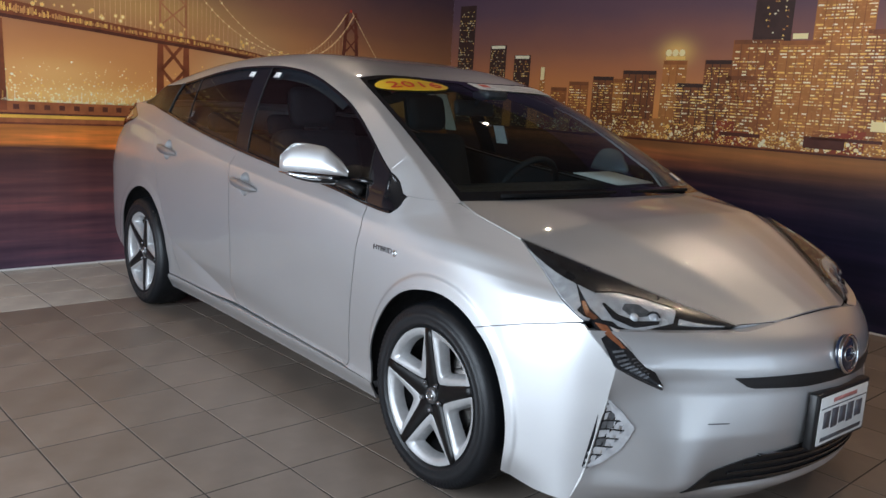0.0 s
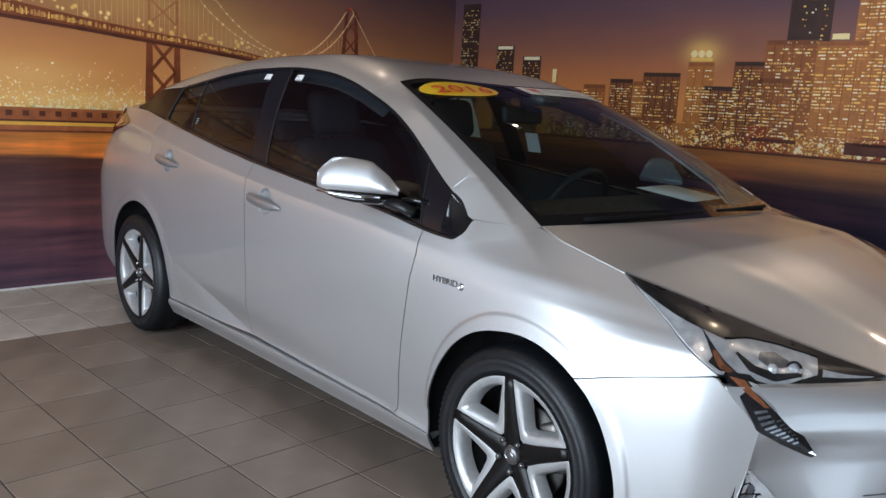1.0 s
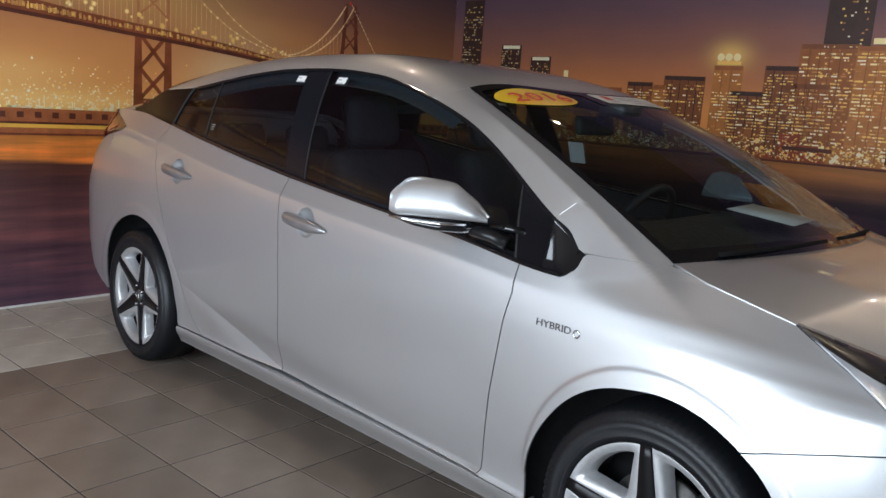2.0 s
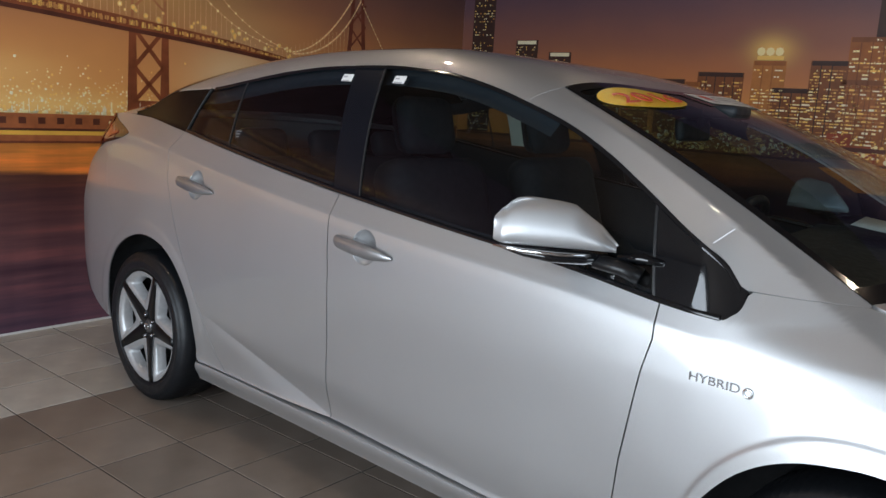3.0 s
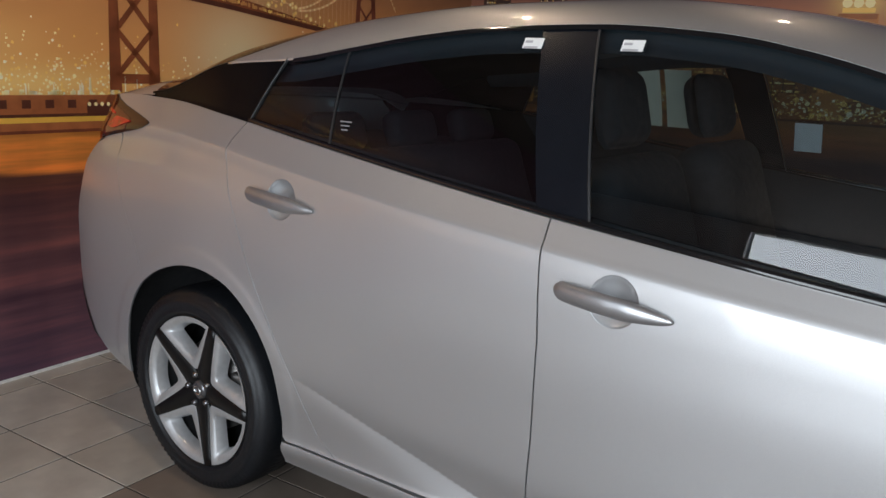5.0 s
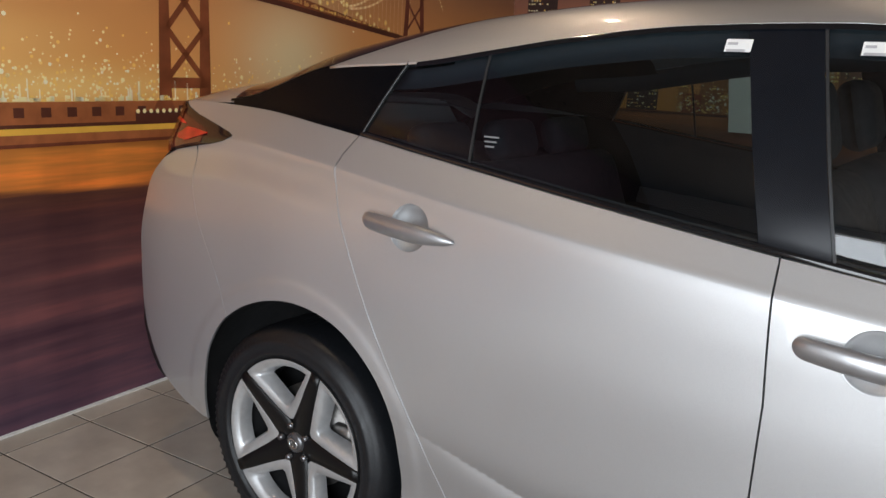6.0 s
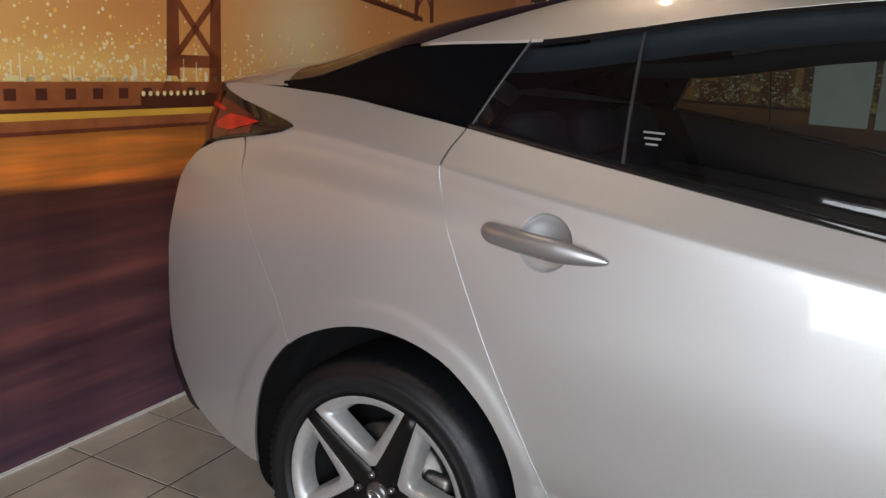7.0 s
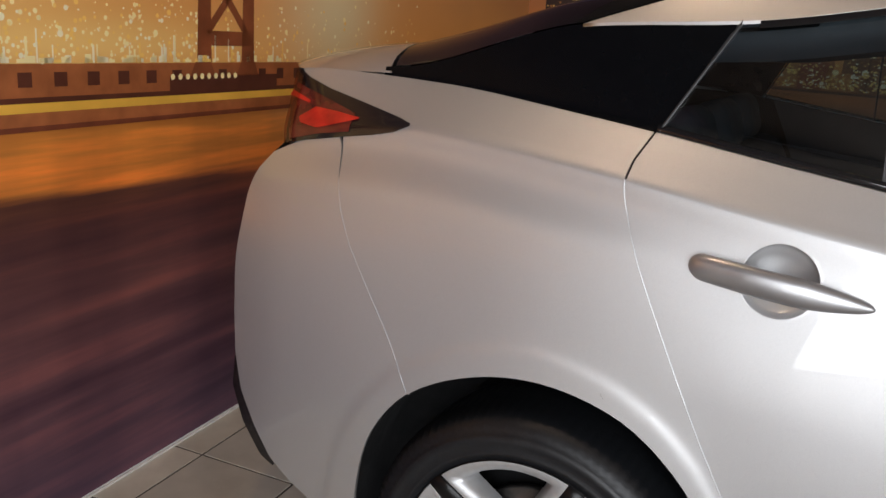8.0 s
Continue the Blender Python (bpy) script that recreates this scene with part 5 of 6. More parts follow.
TAIL = (tail_a, tail_b)
lamp_piece("reflector_blade", [(3, 0.985), (12, 0.975), (19, 0.975)], [(3, 0.92), (11.2, 0.72), (16.3, 0.58), (19.3, 0.84)], LENS, 0.004, "bright reflector blade", 30, 6)
lamp_piece("edge_strip", [(3.5, 1.0), (22, 1.0)], [(3.5, 0.955), (22, 0.955)], LENS, 0.006, "bright edge strip", 30, 3)
lamp_piece("amber_strip", [(18.9, 0.78), (20.4, 0.90), (22.8, 0.97)], [(19.5, 0.74), (21.0, 0.83), (23.4, 0.92)], AMBER, 0.005, "amber side reflector")
lamp_piece("reflector_blade", [(16.6, 0.57), (19.6, 0.73), (24.0, 0.92)], [(20.1, 0.52), (22.8, 0.70), (25.8, 0.88)], LENS, 0.004, "", 20, 4)
lamp_piece("main_reflector", [(20.4, 0.56), (24, 0.80), (27, 0.93), (31.5, 0.88), (36, 0.66)], [(20.4, 0.50), (24.4, 0.33), (29, 0.24), (33, 0.22), (36, 0.26)], LENS, 0.0035, "clear main beam reflector", 30, 10)
lamp_piece("reflector_frame", [(20.2, 0.50), (24.4, 0.325), (29, 0.235), (36, 0.235)], [(20.0, 0.48), (24.4, 0.305), (29, 0.215), (36, 0.215)], GLOSS, 0.006, "dark frame of the main reflector", 30, 2)
lamp_piece("reflector_shade", [(22.6, 0.66), (25.5, 0.84), (29.5, 0.86), (33.5, 0.74)], [(22.8, 0.63), (26, 0.74), (30, 0.72), (33.5, 0.66)], LAMPDARK, 0.0055, "dark lower step of the reflector", 24, 3)
lamp_piece("projector_bezel", [(26.2, 0.62), (28.2, 0.68), (31, 0.60)], [(26.2, 0.50), (28.6, 0.40), (31, 0.48)], LAMPGREY, 0.0050, "grey bezel round the projector", 16, 6)
lamp_piece("inner_blade", [(37.0, 0.70), (46, 0.80)], [(37.0, 0.52), (46.5, 0.72)], LENS, 0.004, "slim bright inner blade", 14, 3)
lamp_piece("amber_strip", [(0.2, 0.04), (3, 0.16), (7, 0.40)], [(0.2, 0.34), (3, 0.38), (7, 0.52)], AMBER, 0.004, "", 14, 3, TAIL)
lamp_piece("reflector_blade", [(0.2, 0.42), (4, 0.48), (8, 0.62)], [(0.2, 0.68), (4, 0.66), (8, 0.70)], LENS, 0.004, "", 14, 3, TAIL)
for k_ in range(9):
    k0 = 7.6 + 1.25 * k_
    lamp_piece("facet", [(k0, 0.12), (k0 + 0.62, 0.12)], [(k0 - 0.2, 0.42 + 0.03 * (k_ % 3)), (k0 + 0.4, 0.42)], LAMPGREY, 0.004, "", 3, 3, TAIL)
    if 1 < k_ < 8:
        lamp_piece("facet", [(k0, 0.52), (k0 + 0.5, 0.50)], [(k0 - 0.1, 0.70 - 0.03 * (k_ % 2)), (k0 + 0.35, 0.66)], LAMPGREY, 0.004, "", 3, 3, TAIL)
lamp_piece("chrome_tip", [(21.5, 0.05), (23, 0.1)], [(21.5, 0.95), (23, 0.9)], CHROME, 0.006, "bright lower tip", 5, 3, TAIL)
for k_, par in enumerate(heads):
    bm = bmesh.new()
    sg = -1 if k_ == 0 else 1
    bmesh.ops.create_uvsphere(bm, u_segments=28, v_segments=16, radius=0.019)
    ob = part("projector", bm, LENS, par, "round projector lens")
    ob.location = (1.966, sg * 0.556, 0.690)
    part("projector_ring", torus_bm(0.020, 0.003), LAMPDARK, par).matrix_world = Matrix.Translation((1.972, sg * 0.560, 0.692)) @ Matrix.Rotation(radians(35 * sg), 4, "Z")
    bm = bmesh.new()
    bmesh.ops.create_uvsphere(bm, u_segments=24, v_segments=14, radius=0.015)
    ob = part("projector", bm, LENS, par, "round projector lens")
    ob.location = (1.944, sg * 0.612, 0.694)
for ob in lamp_patch("lamp_cover", hood_edge[2:], hl_out + hl_low[1:], COVER, 0.012, heads, "clear lamp cover", 50, 12):
    ob.visible_shadow = False
# dark strip laid over the gap between bonnet and bumper, painting its shade
fr_ = polyline(front, 60)
v, f = net_mesh(np.stack([fr_ + np.array([-0.002, 0, 0.0035]), fr_ + np.array([0.0045, 0, 0.0025])]), flip=True)
link_mesh("bonnet_gap", v, f, DARK, car, True, "dark strip for the shade in the gap along the bonnet's front edge")

# ---- tail: closing surface, spoiler, lamps
rear_line = np.array(REAR_EDGE + [(-1.945, 1.02), (-1.972, 1.14)])
rl = polyline(rear_line, 30)
rw = side_w(rl[:, 0], rl[:, 1])
ss = np.linspace(-1, 1, 41)
P = np.stack([np.stack([rl[:, 0] - 0.19 * (1 - abs(s_) ** 2.2) , s_ * rw, rl[:, 1]], 1) for s_ in ss], 1)
v, f = net_mesh(P, flip=True)
link_mesh("tailgate", v, f, PAINT, car, True, "silver tailgate")
Vd = np.linspace(0, 1, 24)[:, None]
Sd = np.linspace(-1, 1, 61)[None, :]
xa = -1.768 - 0.055 * (1 - np.abs(Sd) ** 5)
inner = roof_point(xa, Sd * 0.995)
edge = np.abs(Sd)[..., None] ** 14
inner = (1 - edge) * inner + edge * np.stack([xa, np.sign(Sd) * (side_w(xa.ravel(), np.full(xa.size, 1.156)).reshape(xa.shape) + 0.001), np.full_like(xa, 1.1545)], -1)
outer = np.stack([-2.212 + 0.224 * np.abs(Sd) ** 2.8, Sd * 0.668, 1.1455 + 0.016 * (1 - np.abs(Sd) ** 1.6)], -1)
P = (1 - Vd[..., None]) * inner + Vd[..., None] * outer
P[..., 2] += 0.008 * np.sin(np.pi * Vd) * (1 - np.abs(Sd) ** 8)
lip = P[-1:] + np.array([0.010, 0, -0.016])
v, f = net_mesh(np.concatenate([P, lip, lip + np.array([0.10, 0, -0.01])]), flip=True)
link_mesh("spoiler", v, f, PAINT, car, True, "silver lip spoiler on the hatch")
lamp_top = [(-1.672, 1.0745), (-1.70, 1.082), (-1.78, 1.096), (-1.891, 1.115), (-1.955, 1.131), (-1.992, 1.146)]
lamp_low = [(-1.672, 1.0705), (-1.70, 1.057), (-1.747, 1.046), (-1.869, 1.025), (-1.925, 1.012), (-1.952, 1.004)]
Q = coons(lamp_low, lamp_top, [lamp_low[0], lamp_top[0]], [lamp_low[-1], lamp_top[-1]], 40, 12)
P = side_points(Q[..., 0], Q[..., 1], -0.0035)
v, f = net_mesh(P, (0, 0.02, 0), flip=True)
tails = both("tail_lamp", v, f, GLOSS, "dark tail lamp with a red centre")
for par, sg in zip(tails, (1, -1)):
    for mm, lo_, hi_, nm in ((DEEPRED, [(-1.80, 1.046), (-1.87, 1.034), (-1.925, 1.020), (-1.947, 1.014)], [(-1.80, 1.078), (-1.885, 1.097), (-1.945, 1.110), (-1.985, 1.120)], "outer_lens"),
                             (RED, [(-1.788, 1.070), (-1.849, 1.052), (-1.880, 1.044), (-1.925, 1.048)], [(-1.788, 1.073), (-1.85, 1.078), (-1.902, 1.080), (-1.936, 1.058)], "red_lens"),
                             (RED, [(-1.925, 1.085), (-1.985, 1.094)], [(-1.925, 1.090), (-1.982, 1.104)], "red_lens")):
        Q = coons(lo_, hi_, [lo_[0], hi_[0]], [lo_[-1], hi_[-1]], 20, 6)
        P = side_points(Q[..., 0], Q[..., 1], -0.0055 if nm == "outer_lens" else -0.0075)
        v, f = net_mesh(P, (0, 0.006, 0), flip=True)
        if sg < 0:
            v, f = mirrored(v, f)
        link_mesh(nm, v, f, mm, par, True, "red lens")
    # smoked clear end that wraps round the corner
    Q = coons([(-1.935, 1.012), (-1.955, 1.004)], [(-1.968, 1.130), (-1.994, 1.145)], [(-1.935, 1.012), (-1.968, 1.130)], [(-1.955, 1.004), (-1.994, 1.145)], 8, 10)
    v, f = net_mesh(side_points(Q[..., 0], Q[..., 1], -0.0095), (0, 0.01, 0), flip=True)
    if sg < 0:
        v, f = mirrored(v, f)
    link_mesh("lamp_end", v, f, LAMPEND, par, True, "brownish clear end of the lamp")
skirt_in = np.array([(-1.915, 0.345), (-1.930, 0.355), (-1.978, 0.412), (-2.020, 0.476), (-2.036, 0.53)])
skirt_out = np.array([(-1.925, 0.334), (-1.964, 0.344), (-2.022, 0.402), (-2.056, 0.475), (-2.045, 0.55)])
a_, b_ = polyline(skirt_in, 24), polyline(skirt_out, 24)
P = np.stack([side_points(a_[:, 0], a_[:, 1], 0.004), side_points(b_[:, 0], b_[:, 1], 0.004), side_points(b_[:, 0] - 0.02, b_[:, 1], 0.12)])
v, f = net_mesh(P)
both("rear_skirt", v, f, TRIM, "black lower corner of the rear bumper")

# ---- wheels
def wheel_bm_tyre():
    """Tyre, turned about y; the outer side faces -y. Tread blocks are cut into the crown."""
    prof = [(0.222, 0.012), (0.228, 0.000), (0.238, -0.004), (0.2405, -0.0068), (0.245, -0.0072), (0.2475, -0.0055), (0.262, -0.0095), (0.274, -0.0100), (0.2765, -0.0065), (0.288, -0.0048), (0.300, 0.004), (0.3085, 0.022), (0.3115, 0.050), (0.3125, 0.105), (0.3115, 0.165), (0.3085, 0.190), (0.298, 0.206), (0.262, 0.215), (0.228, 0.208)]
    n_ = 190
    bm = bmesh.new()
    rows_ = []
    for k_ in range(n_):
        a_ = 2 * math.pi * k_ / n_
        row = []
        for j_, (r_, y_) in enumerate(prof):
            if 9 <= j_ <= 15 and k_ % 2 == 0 and j_ != 13:
                r_ -= 0.0075
                y_ += 0.004 if j_ == 9 else 0.0
            row.append(bm.verts.new((r_ * math.sin(a_), y_, r_ * math.cos(a_))))
        rows_.append(row)
    for k_ in range(n_):
        for j_ in range(len(prof) - 1):
            bm.faces.new((rows_[k_][j_], rows_[k_][j_ + 1], rows_[(k_ + 1) % n_][j_ + 1], rows_[(k_ + 1) % n_][j_]))
    return bm


def turned(prof, n_=72):
    bm = bmesh.new()
    rows_ = [[bm.verts.new((r_ * math.sin(2 * math.pi * k_ / n_), y_, r_ * math.cos(2 * math.pi * k_ / n_))) for k_ in range(n_)] for r_, y_ in prof]
    for a_, b_ in zip(rows_, rows_[1:]):
        for k_ in range(n_):
            bm.faces.new((a_[k_], b_[k_], b_[(k_ + 1) % n_], a_[(k_ + 1) % n_]))
    return bm


def polar(r_, a_, y_):
    return (r_ * math.sin(a_), y_, r_ * math.cos(a_))


def dish(r_):
    """Depth of the wheel face: the spokes fall inward from rim to hub."""
    return -0.0015 + 0.026 * (1 - min(1.0, r_ / 0.225)) ** 1.25


SPOKE_R = [0.030, 0.055, 0.075, 0.10, 0.135, 0.17, 0.20, 0.2285]
SPOKE_HW = [0.024, 0.0335, 0.0300, 0.0265, 0.0235, 0.0210, 0.0185, 0.0165]


def spoke_bm():
    """One black spoke along +z, widening to the hub, with bevelled flanks."""
    bm = bmesh.new()
    rr = SPOKE_R
    hw = SPOKE_HW
    rows_ = []
    for r_, h_ in zip(rr, hw):
        y_ = dish(r_) - 0.004
        rows_.append([bm.verts.new((x_, yy_, r_)) for x_, yy_ in ((-h_ - 0.003, y_ + 0.030), (-h_, y_ + 0.005), (-h_ + 0.004, y_), (0, y_ - 0.001), (h_ - 0.004, y_), (h_, y_ + 0.005), (h_ + 0.003, y_ + 0.030))])
    for a_, b_ in zip(rows_, rows_[1:]):
        for j_ in range(6):
            bm.faces.new((a_[j_], a_[j_ + 1], b_[j_ + 1], b_[j_]))
    bm.faces.new(rows_[-1])
    return bm


def petal_bm():
    """One silver blade between two spokes, pierced by a hole; its middle is along +z."""
    outer = []
    n_ = 12
    apex = 0.064
    edge_at = lambda r_: max(0.03, radians(36) - math.asin(min(0.99, (float(np.interp(r_, SPOKE_R, SPOKE_HW)) - 0.001) / r_)))
    side_r = [apex + (0.2265 - apex) * k_ / n_ for k_ in range(n_ + 1)]
    outer += [(r_, -edge_at(r_)) for r_ in side_r]
    e_ = edge_at(0.2265)
    outer += [(0.2278, -e_ + 2 * e_ * k_ / n_) for k_ in range(1, n_)]
    outer += [(r_, edge_at(r_)) for r_ in side_r[::-1]]
    m_ = len(outer)
    cz_ = 0.163
    ring = lambda kx, kz, rr, y_: [bm.verts.new((kx * r_ * math.sin(a_), dish(rr) + y_, cz_ + kz * (r_ * math.cos(a_) - cz_))) for r_, a_ in outer]
    bm = bmesh.new()
    edge = [bm.verts.new(polar(r_, a_, dish(r_) + 0.0005)) for r_, a_ in outer]
    crest = [bm.verts.new((0.93 * r_ * math.sin(a_), dish(r_) - 0.0008, cz_ + 0.94 * (r_ * math.cos(a_) - cz_))) for r_, a_ in outer]
    rows_ = [edge, crest, ring(0.74, 0.68, 0.16, 0.005), ring(0.70, 0.64, 0.16, 0.010), ring(0.60, 0.56, 0.16, 0.032), ring(0.58, 0.54, 0.16, 0.042)]
    for A_, B_ in zip(rows_, rows_[1:]):
        for k_ in range(m_):
            bm.faces.new((A_[k_], A_[(k_ + 1) % m_], B_[(k_ + 1) % m_], B_[k_]))
    return bm


def make_wheel():
    w = tagged(new("wheel"), "five-spoke black and silver alloy wheel")
    part("tyre", wheel_bm_tyre(), RUBBER, w, "black low-profile tyre")
    rim = part("rim", turned([(0.2290, 0.004), (0.2300, -0.0035), (0.2275, -0.0035), (0.2262, 0.006), (0.213, 0.035)]), SPOKE, w, "black edge of the alloy rim")
    # barrel takes the black liner colour to stand in for shade behind the spokes
    part("barrel", turned([(0.2132, 0.0275), (0.205, 0.060), (0.200, 0.19)]), LINER, w, "wheel barrel, near-black to put the shade inside the rim into its colour")
    part("brake_disc", turned([(0.001, 0.075), (0.14, 0.075), (0.14, 0.095), (0.02, 0.097)]), BRAKE, w, "worn iron brake disc")
    part("backing", turned([(0.001, 0.12), (0.205, 0.12), (0.206, 0.14)]), DARK, w)
    part("caliper", box_bm(-0.07, 0.07, 0.055, 0.115, 0.085, 0.15, 0.012), BRAKE, w).rotation_euler = (0, radians(70), 0)
    sp, pe = spoke_bm(), petal_bm()
    s0 = part("spoke", sp, SPOKE, rim, "gloss black spoke")
    p0 = part("blade", pe, RIM, rim, "silver blade between the spokes")
    for k_ in range(1, 5):
        for src, nm in ((s0, "spoke"), (p0, "blade")):
            c = new(nm, src.data)
            c.parent = rim
            c.rotation_euler = (0, radians(72 * k_), 0)
    p0.rotation_euler = (0, radians(36), 0)
    for k_, c in enumerate([o for o in rim.children if o.data == p0.data]):
        c.rotation_euler = (0, radians(72 * k_ + 36), 0)
    part("hub", turned([(0.001, 0.018), (0.034, 0.018), (0.050, 0.022), (0.058, 0.032), (0.06, 0.06)], 40), SPOKE, w, "black hub")
    cap = part("centre_cap", turned([(0.0005, 0.006), (0.020, 0.008), (0.028, 0.012), (0.029, 0.02)], 36), plain("cap_grey", (0.16, 0.16, 0.165), 0.25, metal=0.7), w, "grey centre cap")
    o = part("cap_mark", torus_bm(0.015, 0.0022, 30, 6, 0.7), CHROME, cap)
    o.matrix_world = Matrix.Translation((0, 0.006, 0)) @ Matrix.Rotation(radians(-90), 4, "Z")
    for k_ in range(5):
        a_ = radians(72 * k_ + 36)
        bm = bmesh.new()
        bmesh.ops.create_cone(bm, cap_ends=True, segments=12, radius1=0.0090, radius2=0.0070, depth=0.022, matrix=Matrix.Translation((0.047 * math.sin(a_), 0.014, 0.047 * math.cos(a_))) @ Matrix.Rotation(radians(90), 4, "X"))
        part("wheel_nut", bm, NUT, w)
    return w


OUT = 0.862
wheel = make_wheel()
wheel.parent = car
wheel.matrix_basis = pose(1.35, -OUT, 0.3125, 0, -4, 0)
for x_, sg, turn in ((-1.35, 1, 22), (1.35, -1, 20), (-1.35, -1, 50)):
    copy_thing(wheel, pose(x_, -OUT * sg, 0.3125, 0, turn, 0 if sg > 0 else 180))

# wheel-arch liners
for cx0 in (1.35, -1.35):
    rows_ = []
    angles = np.linspace(-24, 204 if cx0 < 0 else 200, 60)
    radii = arch_r(cx0 > 0, angles)
    lips = side_w(cx0 + radii * np.cos(np.radians(angles)), 0.32 + radii * np.sin(np.radians(angles)))
    for grow, ins in ((0.0005, 0.004), (0.008, 0.018)):
        rows_.append([(cx0 + (r_ + grow) * math.cos(radians(a_)), -(w_ - ins), 0.32 + (r_ + grow) * math.sin(radians(a_))) for a_, r_, w_ in zip(angles, radii, lips)])
    for r_, y_ in ((0.392, 0.60), (0.30, 0.56)):
        rows_.append([(cx0 + r_ * math.cos(radians(a_)), -y_, 0.32 + r_ * math.sin(radians(a_))) for a_ in angles])
    v, f = net_mesh(np.array(rows_), flip=True)
    both("arch_liner", v, f, LINER, "black wheel-arch lining")
    v, f = net_mesh(np.array([[(cx0 - 0.40, -0.555, 0.16), (cx0 + 0.40, -0.555, 0.16)], [(cx0 - 0.40, -0.555, 0.72), (cx0 + 0.40, -0.555, 0.72)]]))
    both("arch_wall", v, f, DARK)
part("underbody", box_bm(-1.45, 1.84, -0.70, 0.70, 0.165, 0.20, 0.01), DARK, car, "dark flat underbody")
for x0, x1 in ((-0.95, 0.95), (1.72, 1.84)):
    part("bulkhead", box_bm(x0, x1, -0.62, 0.62, 0.20, 0.26), DARK, car)

# ---- door handles
def handle_bm(hx, hz, tilt):
    """A tapered pull bar: blunt at the rear, narrow at the front, bridging the cup."""
    bm = bmesh.new()
    n_, m_ = 28, 14
    rows_ = []
    for i_ in range(n_):
        t = 0.5 - 0.5 * math.cos(math.pi * i_ / (n_ - 1))
        x_ = -0.127 + 0.254 * t
        full = 0.0200 + 0.002 * math.sin(math.pi * t)
        hh = full * (1 - ((0.09 - t) / 0.09) ** 2) ** 0.5 if t < 0.09 else full * min(1.0, ((1 - t) / 0.36)) ** 0.44
        hh = max(hh, 0.0008)
        dd = 0.012 * (hh / 0.0205) ** 0.7
        cz_ = hz - tilt * x_
        off = 0.014 + 0.012 * math.sin(math.pi * min(1, t * 1.05)) ** 0.7
        w_ = float(side_w(hx + x_, cz_)[0]) if abs(x_) > CUP else float(side_w(hx - 0.06 if x_ < 0 else hx + 0.06, hz)[0])
        row = []
        for j_ in range(m_):
            a_ = 2 * math.pi * j_ / m_
            row.append(bm.verts.new((hx + x_, -(w_ + off + dd * math.cos(a_) - 0.008), cz_ + hh * math.sin(a_))))
        rows_.append(row)
    for a_, b_ in zip(rows_, rows_[1:]):
        for j_ in range(m_):
            bm.faces.new((a_[j_], b_[j_], b_[(j_ + 1) % m_], a_[(j_ + 1) % m_]))
    bm.faces.new(rows_[0]), bm.faces.new(rows_[-1][::-1])
    return bm


for hx, hz in HANDLES:
    bm = handle_bm(hx, hz - 0.004, 0.072)
    me = bpy.data.meshes.new("tmp")
    bm.to_mesh(me)
    vs, fs = [tuple(q.co) for q in me.vertices], [list(q.vertices) for q in me.polygons]
    both("door_handle", vs, fs, SATIN, "satin grey pull handle over a round cup")
    # round dished cup let into the skin
    rows_ = []
    for q_ in (0.02, 0.25, 0.5, 0.7, 0.84, 0.93, 0.98, 1.0, 1.03, 1.2):
        row = []
        for k_ in range(49):
            a_ = 2 * math.pi * k_ / 48
            x_, z_ = hx + q_ * CUP * math.cos(a_), hz + q_ * CUP * math.sin(a_)
            dip = 0.026 * (1 - q_ * q_) ** 0.55 if q_ < 1 else (-0.0002 if q_ < 1.1 else 0.0004)
            row.append((x_, -(float(side_w(x_, z_)[0]) - dip), z_))
        rows_.append(row)
    both("handle_cup", *net_mesh(np.array(rows_), flip=True), PAINT, "round dished cup behind the handle")

# ---- door mirrors
def smooth_loop(pts, n_):
    """A closed smooth line through corner points."""
    q = [Vector(p_) for p_ in pts]
    m_ = len(q)
    out = []
    for k_ in range(n_):
        t = k_ / n_ * m_
        i_ = int(t)
        t -= i_
        a_, b_, c_, d_ = q[i_ - 1], q[i_ % m_], q[(i_ + 1) % m_], q[(i_ + 2) % m_]
        out.append(0.5 * (2 * b_ + (c_ - a_) * t + (2 * a_ - 5 * b_ + 4 * c_ - d_) * t * t + (3 * b_ - a_ - 3 * c_ + d_) * t**3))
    return out


def mirror_line(t):
    """Plan of the mirror's outer face, from its outer rear edge to its nose by the door."""
    return Vector((0.524 + 0.228 * t, -0.982 + 0.161 * t))


